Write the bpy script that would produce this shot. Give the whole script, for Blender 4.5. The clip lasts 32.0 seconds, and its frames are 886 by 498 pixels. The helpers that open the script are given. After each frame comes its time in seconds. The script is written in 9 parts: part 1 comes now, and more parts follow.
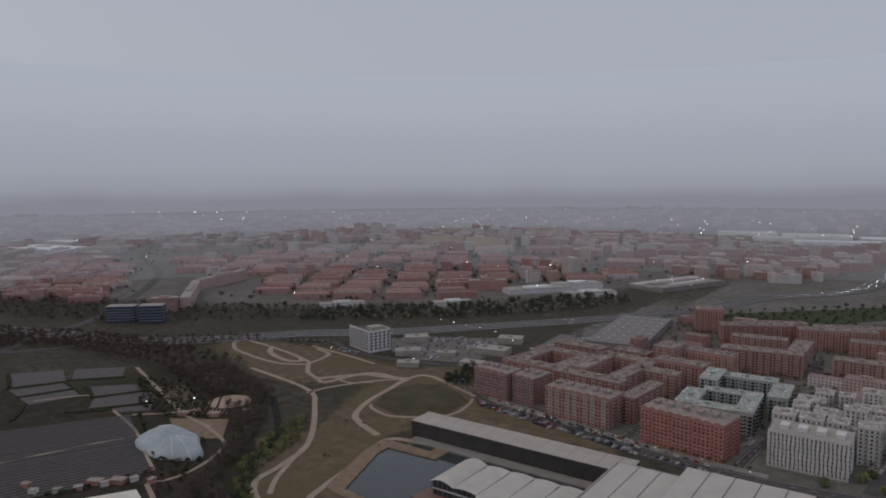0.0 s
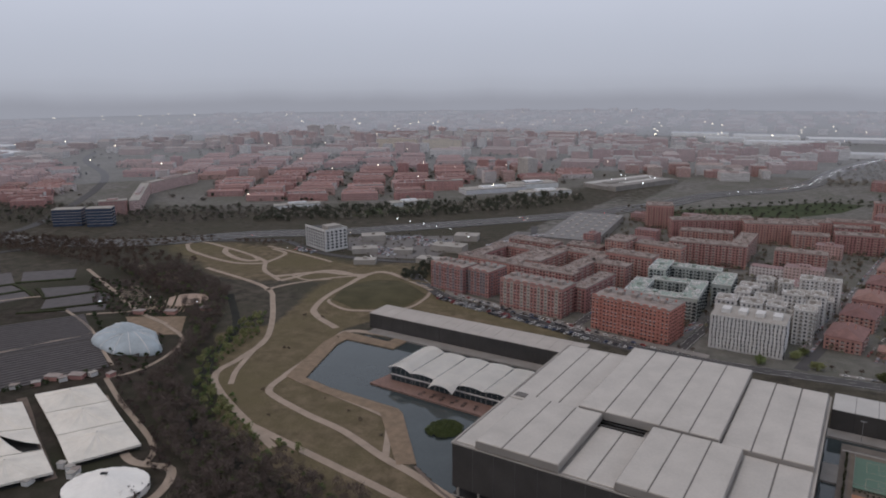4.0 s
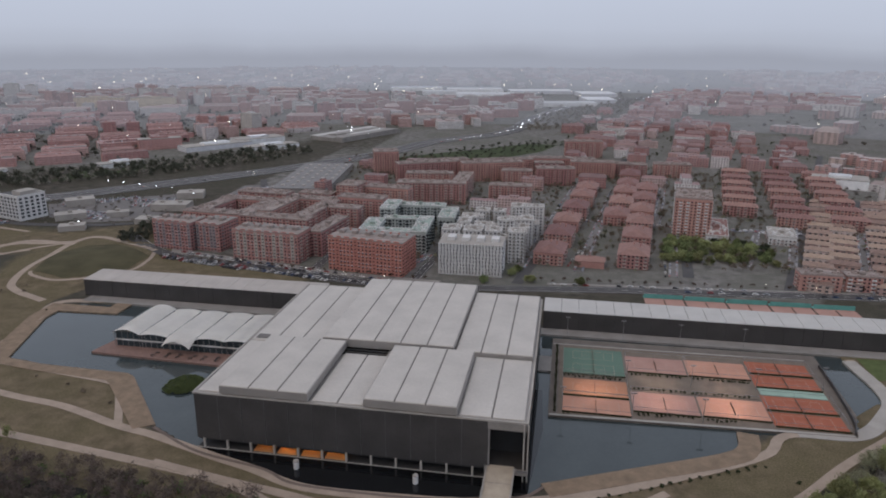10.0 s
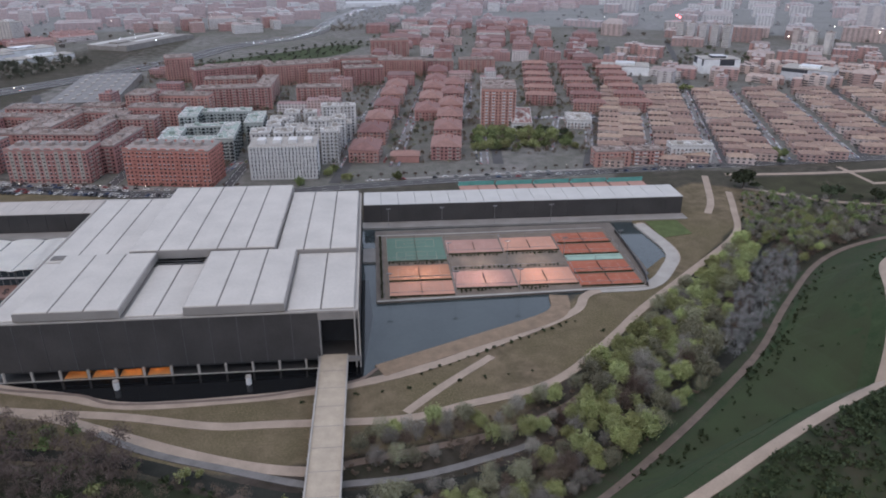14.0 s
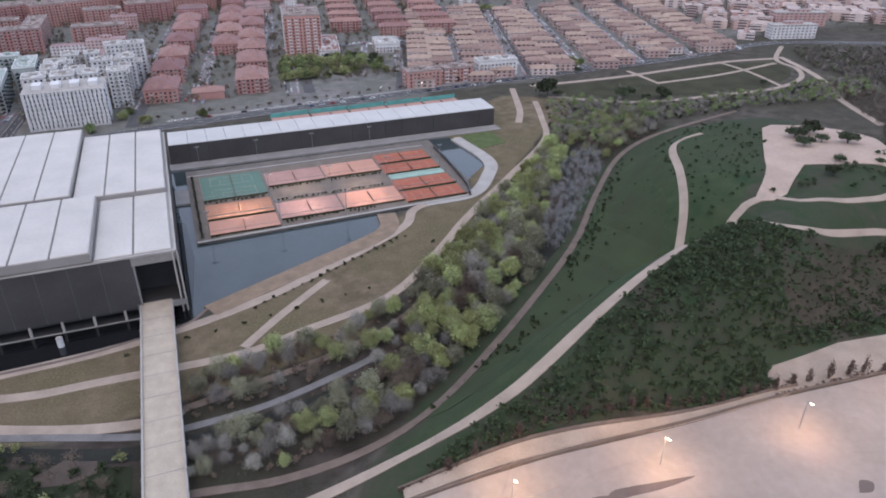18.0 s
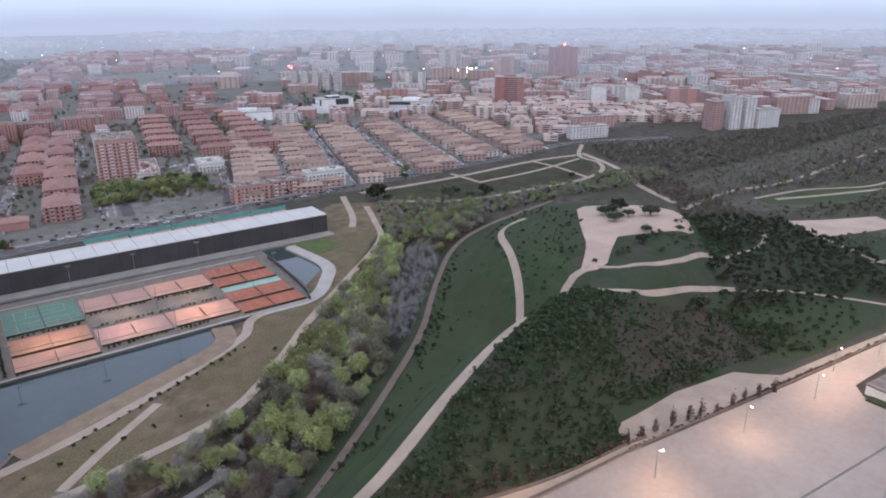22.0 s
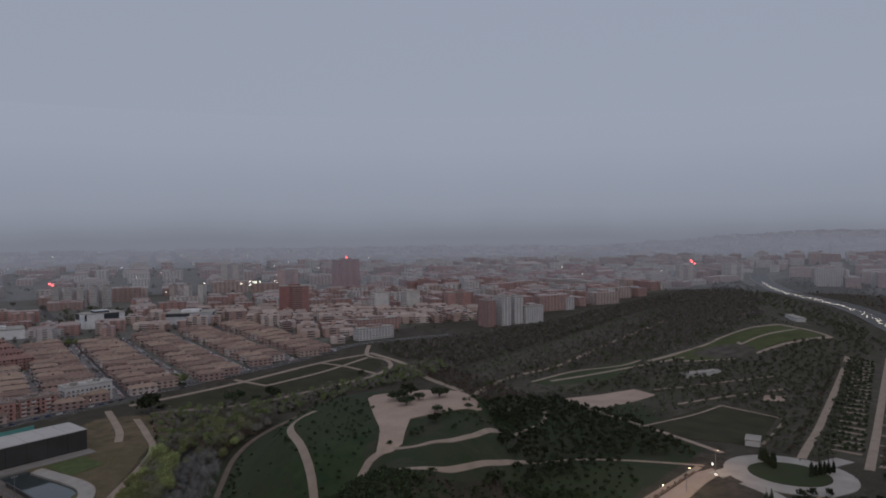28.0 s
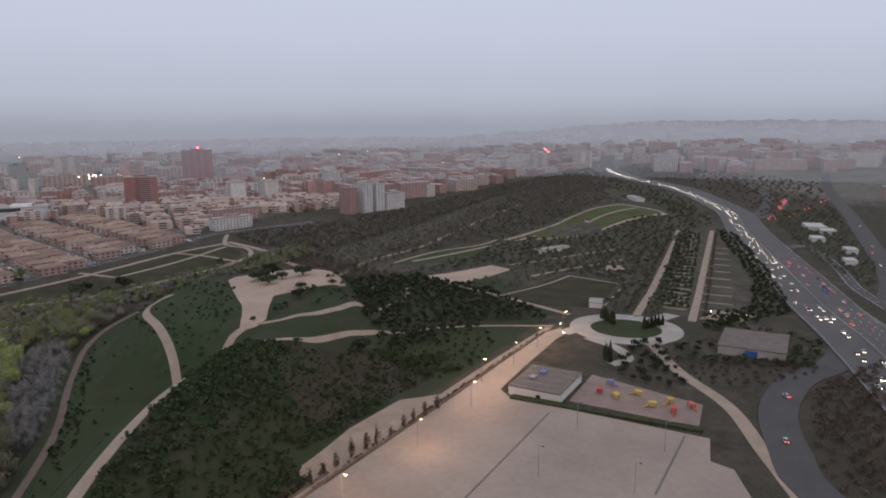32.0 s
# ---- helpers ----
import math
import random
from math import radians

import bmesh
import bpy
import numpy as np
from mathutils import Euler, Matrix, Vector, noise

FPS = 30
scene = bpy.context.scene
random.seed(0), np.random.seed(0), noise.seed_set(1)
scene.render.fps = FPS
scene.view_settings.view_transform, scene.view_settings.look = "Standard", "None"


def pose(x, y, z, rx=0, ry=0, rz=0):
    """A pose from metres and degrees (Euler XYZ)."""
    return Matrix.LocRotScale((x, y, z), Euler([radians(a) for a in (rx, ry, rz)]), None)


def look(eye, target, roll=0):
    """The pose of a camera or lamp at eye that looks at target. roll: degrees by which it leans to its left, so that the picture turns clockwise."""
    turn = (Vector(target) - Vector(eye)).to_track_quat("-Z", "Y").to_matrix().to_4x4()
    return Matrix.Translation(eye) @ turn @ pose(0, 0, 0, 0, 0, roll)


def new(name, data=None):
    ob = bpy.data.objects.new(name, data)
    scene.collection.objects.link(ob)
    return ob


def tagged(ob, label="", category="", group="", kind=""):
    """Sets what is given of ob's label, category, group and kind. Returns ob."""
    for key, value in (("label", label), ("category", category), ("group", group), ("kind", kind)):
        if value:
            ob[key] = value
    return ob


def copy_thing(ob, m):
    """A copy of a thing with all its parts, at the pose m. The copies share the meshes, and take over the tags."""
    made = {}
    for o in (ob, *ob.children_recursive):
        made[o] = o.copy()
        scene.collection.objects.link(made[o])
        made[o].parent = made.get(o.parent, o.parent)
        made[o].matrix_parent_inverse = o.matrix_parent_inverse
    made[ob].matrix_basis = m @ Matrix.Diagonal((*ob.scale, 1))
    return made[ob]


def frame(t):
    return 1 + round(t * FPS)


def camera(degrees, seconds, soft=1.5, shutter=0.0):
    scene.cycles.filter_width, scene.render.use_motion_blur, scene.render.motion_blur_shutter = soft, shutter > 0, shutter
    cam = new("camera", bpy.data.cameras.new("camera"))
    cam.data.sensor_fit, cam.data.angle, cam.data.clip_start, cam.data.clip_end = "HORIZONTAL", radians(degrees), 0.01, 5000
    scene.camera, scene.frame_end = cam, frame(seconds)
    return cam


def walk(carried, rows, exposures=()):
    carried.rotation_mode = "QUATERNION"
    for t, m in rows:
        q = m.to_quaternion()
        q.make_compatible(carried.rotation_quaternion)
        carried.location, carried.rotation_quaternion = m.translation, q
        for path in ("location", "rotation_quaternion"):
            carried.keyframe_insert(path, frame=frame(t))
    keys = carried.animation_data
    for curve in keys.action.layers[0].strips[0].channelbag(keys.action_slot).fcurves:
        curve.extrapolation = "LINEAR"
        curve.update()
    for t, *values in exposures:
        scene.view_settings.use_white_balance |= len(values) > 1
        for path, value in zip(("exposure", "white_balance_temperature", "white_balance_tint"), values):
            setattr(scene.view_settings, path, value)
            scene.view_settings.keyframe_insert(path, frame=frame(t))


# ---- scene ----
cam = camera(64.76, 32.0, 1.9)
ROWS = [
    (0.0, 0.00, -0.00, 210.04, 35.65, -5.84, 0.48),
    (0.5, 0.13, -0.03, 208.88, 35.76, -7.65, 0.48),
    (1.0, 0.27, -0.06, 207.70, 35.81, -9.82, 0.49),
    (1.5, 0.41, -0.10, 206.52, 35.87, -10.89, 0.49),
    (2.0, 0.55, -0.14, 205.32, 35.54, -11.19, 0.50),
    (2.5, 0.69, -0.19, 204.12, 34.98, -11.63, 0.48),
    (4.5, 1.27, -0.42, 199.19, 30.74, -14.20, 0.48),
    (5.0, 1.42, -0.49, 197.94, 29.09, -14.72, 0.44),
    (5.5, 1.57, -0.56, 196.67, 27.25, -15.20, 0.37),
    (6.0, 1.72, -0.63, 195.40, 25.34, -15.53, 0.29),
    (6.5, 1.86, -0.71, 194.12, 23.41, -15.78, 0.20),
    (7.0, 2.01, -0.79, 192.84, 21.49, -16.01, 0.16),
    (7.5, 2.16, -0.87, 191.54, 19.56, -16.26, 0.13),
    (8.0, 2.30, -0.96, 190.24, 17.64, -16.50, 0.06),
    (8.5, 2.45, -1.04, 188.93, 15.72, -16.76, -0.01),
    (9.0, 2.59, -1.13, 187.62, 13.80, -16.77, -0.05),
    (9.5, 2.73, -1.23, 186.30, 11.89, -16.77, -0.14),
    (10.0, 2.87, -1.32, 184.98, 9.98, -16.77, -0.24),
    (10.5, 3.01, -1.42, 183.65, 8.07, -16.76, -0.28),
    (11.0, 3.14, -1.52, 182.31, 6.13, -16.76, -0.34),
    (11.5, 3.28, -1.62, 180.97, 4.19, -17.65, -0.33),
    (12.0, 3.41, -1.72, 179.63, 2.27, -19.22, -0.30),
    (12.5, 3.54, -1.83, 178.28, 0.33, -20.77, -0.29),
    (13.0, 3.66, -1.93, 176.93, -1.65, -22.29, -0.24),
    (13.5, 3.78, -2.04, 175.58, -3.63, -23.65, -0.29),
    (14.0, 3.90, -2.15, 174.22, -5.62, -23.95, -0.32),
    (14.5, 4.01, -2.26, 172.86, -7.57, -24.84, -0.34),
    (16.5, 4.43, -2.70, 167.41, -15.36, -28.85, -0.35),
    (17.0, 4.52, -2.81, 166.04, -17.31, -28.84, -0.34),
    (17.5, 4.61, -2.92, 164.68, -19.24, -28.85, -0.30),
    (18.0, 4.69, -3.03, 163.31, -21.18, -28.73, -0.23),
    (18.5, 4.77, -3.15, 161.95, -22.53, -28.70, -0.15),
    (19.0, 4.84, -3.26, 160.58, -24.29, -28.85, -0.10),
    (19.5, 4.90, -3.37, 159.22, -26.09, -28.89, -0.08),
    (20.0, 4.96, -3.48, 157.85, -27.85, -28.74, -0.00),
    (20.5, 5.01, -3.59, 156.49, -29.59, -26.37, 0.10),
    (21.0, 5.06, -3.70, 155.13, -31.43, -23.96, 0.15),
    (21.5, 5.10, -3.80, 153.78, -33.31, -21.57, 0.22),
    (22.0, 5.13, -3.91, 152.42, -35.17, -19.17, 0.32),
    (22.5, 5.15, -4.01, 151.07, -37.03, -16.65, 0.45),
    (23.0, 5.17, -4.12, 149.72, -38.90, -13.95, 0.57),
    (23.5, 5.18, -4.22, 148.38, -40.83, -11.04, 0.65),
    (24.0, 5.18, -4.32, 147.04, -42.75, -7.93, 0.75),
    (24.5, 5.17, -4.42, 145.70, -44.72, -4.48, 0.79),
    (25.0, 5.16, -4.51, 144.37, -46.77, -1.82, 0.75),
    (25.5, 5.13, -4.61, 143.05, -48.39, -1.83, 0.61),
    (27.5, 4.94, -4.96, 137.80, -51.71, -1.70, 0.41),
    (28.0, 4.87, -5.04, 136.50, -52.61, -1.70, 0.41),
    (28.5, 4.79, -5.12, 135.21, -53.59, -1.69, 0.37),
    (29.0, 4.70, -5.20, 133.93, -55.59, -2.00, 0.36),
    (29.5, 4.60, -5.27, 132.66, -57.50, -3.27, 0.38),
    (30.0, 4.49, -5.34, 131.40, -59.25, -4.73, 0.39),
    (30.5, 4.37, -5.40, 130.14, -60.80, -6.18, 0.39),
    (31.0, 4.23, -5.46, 128.89, -62.14, -7.61, 0.42),
    (31.5, 4.09, -5.52, 127.65, -63.11, -9.01, 0.40),
    (32.0, 3.93, -5.57, 126.42, -63.89, -10.44, 0.39),
    ]
EXPOSURES = [(0, -0.45, 6500, 11), (1.2, -0.25, 6500, 11), (2.5, -0.1, 6500, 11), (6, 0.1, 6350, 10), (11, 0.25, 6200, 10), (13, 0.5, 5950, 10), (16.5, 0.86, 5700, 13), (20, 1.04, 5600, 12), (22, 0.9, 5650, 11),
             (23, 0.55, 5750, 9), (24, 0.05, 6050, 10), (25, -0.35, 6100, 10), (28.5, -0.72, 6150, 11), (30, -0.52, 6200, 12), (31, -0.2, 6300, 12), (32, 0.08, 6350, 12)]
walk(cam, [(t, pose(x, y, z, 90 + pitch, 0, yaw) @ pose(0, 0, 0, 0, 0, -roll)) for t, x, y, z, yaw, pitch, roll in ROWS], EXPOSURES)

# ---- world and sun: a grey overcast dusk ----
world = bpy.data.worlds.new("overcast_sky")
scene.world = world
world.use_nodes = True
wn, wl = world.node_tree.nodes, world.node_tree.links
sky = wn.new("ShaderNodeTexSky")
sky.sky_type, sky.sun_disc = "NISHITA", False
sky.sun_elevation, sky.sun_rotation = radians(12), radians(250)
sky.air_density, sky.dust_density = 1.0, 4.0
grey = wn.new("ShaderNodeMix")
grey.data_type = "RGBA"
grey.inputs[0].default_value = 0.88
grey.inputs[7].default_value = (5.7, 6.1, 7.05, 1)
wl.new(sky.outputs[0], grey.inputs[6])
wl.new(grey.outputs[2], wn["Background"].inputs[0])
wn["Background"].inputs[1].default_value = 0.1
sun = new("sun", bpy.data.lights.new("sun", "SUN"))
sun.data.energy, sun.data.angle, sun.data.color = 0.42, radians(40), (1.0, 0.72, 0.45)
sun.matrix_world = look((0, 0, 500), (150, 260, 0))


# ---- materials ----
def mat(name, base, rough=0.8, metal=0.0, var=0.25, scale=0.15, fine=3.0, bump=0.2, tint=None, emit=None, spec=0.5, rand=0.0):
    """Principled surface with broad stains, fine grain and relief, at real size."""
    m = bpy.data.materials.new(name)
    m.use_nodes = True
    n, l = m.node_tree.nodes, m.node_tree.links
    b = n["Principled BSDF"]
    b.inputs["Roughness"].default_value, b.inputs["Metallic"].default_value = rough, metal
    b.inputs["Specular IOR Level"].default_value = spec
    geo = n.new("ShaderNodeNewGeometry")
    big, small = n.new("ShaderNodeTexNoise"), n.new("ShaderNodeTexNoise")
    big.inputs["Scale"].default_value, small.inputs["Scale"].default_value = scale, fine
    big.inputs["Detail"].default_value, small.inputs["Detail"].default_value = 5, 3
    l.new(geo.outputs["Position"], big.inputs["Vector"])
    l.new(geo.outputs["Position"], small.inputs["Vector"])
    add = n.new("ShaderNodeMath")
    add.operation = "MULTIPLY_ADD"
    l.new(small.outputs[0], add.inputs[0])
    add.inputs[1].default_value = 0.5
    l.new(big.outputs[0], add.inputs[2])
    ramp = n.new("ShaderNodeMapRange")
    ramp.inputs[1].default_value, ramp.inputs[2].default_value = 0.45, 1.05
    l.new(add.outputs[0], ramp.inputs[0])
    mix = n.new("ShaderNodeMix")
    mix.data_type = "RGBA"
    base = (base[0] * 1.03, base[1], base[2] * 0.96)
    dark = tint or tuple(c * (1 - var) for c in base)
    mix.inputs[6].default_value = (*dark, 1)
    mix.inputs[7].default_value = (*[min(1, c * (1 + var * 0.6)) for c in base], 1)
    l.new(ramp.outputs[0], mix.inputs[0])
    out = mix.outputs[2]
    if rand:
        info, hsv = n.new("ShaderNodeObjectInfo"), n.new("ShaderNodeHueSaturation")
        val, hue = n.new("ShaderNodeMapRange"), n.new("ShaderNodeMapRange")
        val.inputs[3].default_value, val.inputs[4].default_value = 1 - rand, 1 + rand
        hue.inputs[3].default_value, hue.inputs[4].default_value = 0.5 - rand * 0.05, 0.5 + rand * 0.05
        l.new(info.outputs["Random"], val.inputs[0])
        l.new(info.outputs["Random"], hue.inputs[0])
        l.new(val.outputs[0], hsv.inputs["Value"])
        l.new(hue.outputs[0], hsv.inputs["Hue"])
        l.new(out, hsv.inputs["Color"])
        out = hsv.outputs[0]
    l.new(out, b.inputs["Base Color"])
    if bump:
        bp = n.new("ShaderNodeBump")
        bp.inputs["Strength"].default_value, bp.inputs["Distance"].default_value = bump, 0.3
        l.new(add.outputs[0], bp.inputs["Height"])
        l.new(bp.outputs[0], b.inputs["Normal"])
    if emit:
        b.inputs["Emission Color"].default_value, b.inputs["Emission Strength"].default_value = (*emit[0], 1), emit[1]
    return m


def ribbed(m, step, axis, depth=0.25, width=0.12):
    """Adds fine standing ribs to a metal sheet, as relief."""
    n, l = m.node_tree.nodes, m.node_tree.links
    geo, sep, wave = n.new("ShaderNodeNewGeometry"), n.new("ShaderNodeSeparateXYZ"), n.new("ShaderNodeMath")
    l.new(geo.outputs["Position"], sep.inputs[0])
    wave.operation = "PINGPONG"
    wave.inputs[1].default_value = step / 2
    l.new(sep.outputs[axis], wave.inputs[0])
    cut = n.new("ShaderNodeMapRange")
    cut.inputs[1].default_value, cut.inputs[2].default_value = 0.0, width
    l.new(wave.outputs[0], cut.inputs[0])
    bp = n.new("ShaderNodeBump")
    bp.inputs["Strength"].default_value, bp.inputs["Distance"].default_value = depth, 0.3
    l.new(cut.outputs[0], bp.inputs["Height"])
    old = n["Principled BSDF"].inputs["Normal"].links
    if old:
        l.new(old[0].from_socket, bp.inputs["Normal"])
    l.new(bp.outputs[0], n["Principled BSDF"].inputs["Normal"])
    return m


M_ROOF = ribbed(mat("zinc_roof_sheet", (0.5, 0.47, 0.44), 0.5, 0.15, 0.16, 0.06, 0.8, 0.05), 1.2, 0)
M_ROOF_EDGE = mat("roof_edge_metal", (0.32, 0.305, 0.295), 0.5, 0.2, 0.15, 0.1)
M_GUTTER = mat("roof_gutter", (0.15, 0.14, 0.135), 0.8)
M_MESH = ribbed(mat("dark_metal_mesh", (0.07, 0.067, 0.068), 0.6, 0.3, 0.3, 0.08, 2.0, 0.1), 1.6, 0)
M_MESH_Y = ribbed(mat("dark_metal_mesh_side", (0.07, 0.067, 0.068), 0.6, 0.3, 0.3, 0.08, 2.0, 0.1), 1.6, 1)
# near-black base colour holds the shade of recesses and undersides
M_DARK = mat("shade_dark_concrete", (0.035, 0.035, 0.037), 0.85)
M_CONC = mat("pale_concrete", (0.36, 0.34, 0.32), 0.85, 0, 0.22, 0.12, 1.5)
M_CONC2 = mat("grey_concrete_paving", (0.26, 0.245, 0.235), 0.85, 0, 0.25, 0.1, 1.2)
M_PATH = mat("sandy_park_path", (0.34, 0.275, 0.225), 0.95, 0, 0.25, 0.12, 1.5)
M_SAND = mat("compacted_sand", (0.41, 0.315, 0.26), 0.95, 0, 0.25, 0.05, 0.6)
M_LOT = mat("pale_gravel_lot", (0.33, 0.275, 0.245), 0.95, 0, 0.22, 0.03, 0.4)
M_BANK = mat("reed_bank_soil", (0.23, 0.17, 0.12), 0.95, 0, 0.35, 0.2, 2.0, 0.4)
# near-black colour stands in for the dark hall front mirrored in water
M_FACADE_REFLECTION = mat("facade_reflection_water", (0.008, 0.009, 0.011), 0.05, 0, 0.2, 0.05, 0.6, 0.01)
M_WATER = mat("still_pond_water", (0.044, 0.056, 0.06), 0.04, 0, 0.2, 0.05, 0.6, 0.01)
M_WHITE = mat("white_membrane", (0.85, 0.84, 0.82), 0.6, 0, 0.1, 0.1, 0.5)
M_WHITE_ROOF = ribbed(mat("white_sheet_roof", (0.48, 0.47, 0.46), 0.6, 0.05, 0.12, 0.08, 0.8, 0.05), 3.0, 0)
M_GREY_ROOF = ribbed(mat("grey_sheet_roof", (0.42, 0.385, 0.36), 0.6, 0.05, 0.16, 0.08, 0.8, 0.05), 5.5, 0, 0.6, 0.5)
M_ASPHALT = mat("worn_asphalt", (0.075, 0.072, 0.075), 0.9, 0, 0.25, 0.08, 1.0)
M_GLASS = mat("dark_window_glass", (0.03, 0.035, 0.045), 0.15, 0, 0.3, 0.3, 1.0, 0)
M_LAWN = mat("green_lawn", (0.04, 0.055, 0.028), 0.95, 0, 0.4, 0.06, 1.5, 0.4, tint=(0.045, 0.05, 0.028), spec=0.1)
M_METAL = mat("galvanised_steel", (0.3, 0.3, 0.31), 0.5, 0.6)


# ---- building blocks ----
def part(name, bm, material, parent, label=""):
    me = bpy.data.meshes.new(name)
    bm.normal_update()
    bm.to_mesh(me)
    bm.free()
    for m in material if isinstance(material, (list, tuple)) else (material,):
        me.materials.append(m)
    ob = new(name, me)
    if parent:
        ob.parent = parent
    if label:
        ob["label"] = label
    return ob


def thing(name, label, category, x=0, y=0, z=0, turn=0, group="", kind=""):
    ob = new(name)
    ob.matrix_basis = pose(x, y, z, 0, 0, turn)
    return tagged(ob, label, category, group, kind)


def box(bm, x0, x1, y0, y1, z0, z1, mi=0):
    v = [bm.verts.new((x, y, z)) for z in (z0, z1) for y in (y0, y1) for x in (x0, x1)]
    for f in ((0, 2, 3, 1), (4, 5, 7, 6), (0, 1, 5, 4), (1, 3, 7, 5), (3, 2, 6, 7), (2, 0, 4, 6)):
        bm.faces.new([v[i] for i in f]).material_index = mi
    return bm


def boxes(*dims):
    bm = bmesh.new()
    for d in dims:
        box(bm, *d)
    return bm


def prism(pts, z0, z1, bm=None):
    """A slab with the outline pts."""
    bm = bm or bmesh.new()
    area = sum(a[0] * b[1] - b[0] * a[1] for a, b in zip(pts, pts[1:] + pts[:1]))
    pts = pts if area > 0 else pts[::-1]
    lo, hi = [bm.verts.new((*p, z0)) for p in pts], [bm.verts.new((*p, z1)) for p in pts]
    bm.faces.new(hi)
    bm.faces.new(lo[::-1])
    for i in range(len(pts)):
        j = (i + 1) % len(pts)
        bm.faces.new((lo[i], lo[j], hi[j], hi[i]))
    return bm


def rod(bm, a, b, r0, r1=None, n=6):
    """A tapered rod from a to b."""
    a, b = Vector(a), Vector(b)
    m = (b - a).to_track_quat("Z", "Y").to_matrix()
    r1 = r0 if r1 is None else r1
    rings = []
    for p, r in ((a, r0), (b, r1)):
        rings.append([bm.verts.new(p + m @ Vector((r * math.cos(6.2832 * k / n), r * math.sin(6.2832 * k / n), 0))) for k in range(n)])
    for k in range(n):
        bm.faces.new((rings[0][k], rings[0][(k + 1) % n], rings[1][(k + 1) % n], rings[1][k]))
    bm.faces.new(rings[1])
    bm.faces.new(rings[0][::-1])
    return bm


def smooth_line(pts, step=4.0):
    """A smooth line through pts, with a point about every step metres."""
    p = [Vector(q) for q in pts]
    p = [2 * p[0] - p[1]] + p + [2 * p[-1] - p[-2]]
    out = []
    for a, b, c, d in zip(p, p[1:], p[2:], p[3:]):
        n = max(1, int((c - b).length / step))
        for k in range(n):
            t = k / n
            out.append(0.5 * (2 * b + (c - a) * t + (2 * a - 5 * b + 4 * c - d) * t * t + (3 * b - a - 3 * c + d) * t**3))
    return out + [p[-2]]


# ---- the ground: its shape ----
def ease(a, b, x):
    t = min(1.0, max(0.0, (x - a) / (b - a)))
    return t * t * (3 - 2 * t)


def dome(x, y, cx, cy, angle, long, short, steep=2):
    c, s = math.cos(radians(angle)), math.sin(radians(angle))
    u, v = ((x - cx) * c + (y - cy) * s) / long, ((y - cy) * c - (x - cx) * s) / short
    return math.exp(-((u * u + v * v) ** steep))


def rise(x, y):
    """The low hills under the far eastern city."""
    return 80 * ease(1600, 4300, x) * ease(2000, 700, y)


def height(x, y):
    """The park's hill, with its ridge and its high sandy top, the raised lot, and the little mound by the pond."""
    base = 5.5 * ease(20, 110, x) * ease(230, 120, y - 0.25 * (x - 60)) * ease(540, 420, x)
    top, ridge = 34.2 * dome(x, y, 290.5, 255.7, 39.4, 97.1, 68.3, 3), 32.4 * dome(x, y, 178.4, 172.5, 15.3, 110.4, 24.8)
    plate = 35.2 * dome(x, y, 319, 249, 59, 47, 41, 4)
    far = 16 * dome(x, y, 930, 175, 10, 170, 75)
    if x > 1600:
        return rise(x, y)
    return base + max((top**4 + ridge**4) ** 0.25, plate) + 4 * dome(x, y, -395, 505, 60, 55, 38) + far


def inside(x, y, pts):
    hit, j = False, len(pts) - 1
    for i in range(len(pts)):
        (a, b), (c, d) = pts[i], pts[j]
        if (b > y) != (d > y) and x < (c - a) * (y - b) / (d - b) + a:
            hit = not hit
        j = i
    return hit


LAKE = [(-345, 402), (-336, 352), (-322, 332), (-240, 322), (-231, 320), (-191, 277), (-160, 261), (-123, 253), (-103, 245), (-52, 245),
        (-24, 250), (-7, 254), (3, 264), (92, 306), (99, 322), (150, 328), (158, 352), (180, 372), (174, 424), (-6, 428), (-166, 424), (-300, 424), (-338, 420)]


LAID = []


def ribbon(pts, width, material, name="path", lift=0.22, label="", step=4.0, parent=None, flat=None, sag=0.8):
    """A way that follows the ground along a smooth line; a slab with real edges."""
    line = smooth_line(pts, step)
    LAID.append(1)
    lift += 0.013 * (len(LAID) % 9)
    bm = bmesh.new()
    rows = []
    for i, p in enumerate(line):
        d = line[min(i + 1, len(line) - 1)] - line[max(i - 1, 0)]
        n = Vector((-d.y, d.x)).normalized() * width / 2
        row = []
        for k, w in enumerate((1, 1, 0.4, -0.4, -1, -1)):
            q = p + n * w
            z = (height(q.x, q.y) if flat is None else flat) + lift - (sag if k in (0, 5) else 0)
            row.append(bm.verts.new((q.x, q.y, z)))
        rows.append(row)
    for a, b in zip(rows, rows[1:]):
        for k in range(5):
            bm.faces.new((a[k], a[k + 1], b[k + 1], b[k]))
    bm.normal_update()
    if sum(f.normal.z for f in bm.faces) < 0:
        bmesh.ops.reverse_faces(bm, faces=bm.faces)
    ob = part(name, bm, material, parent)
    return tagged(ob, label or "pale sandy footpath through the park", "path", "", "structure") if parent is None else ob


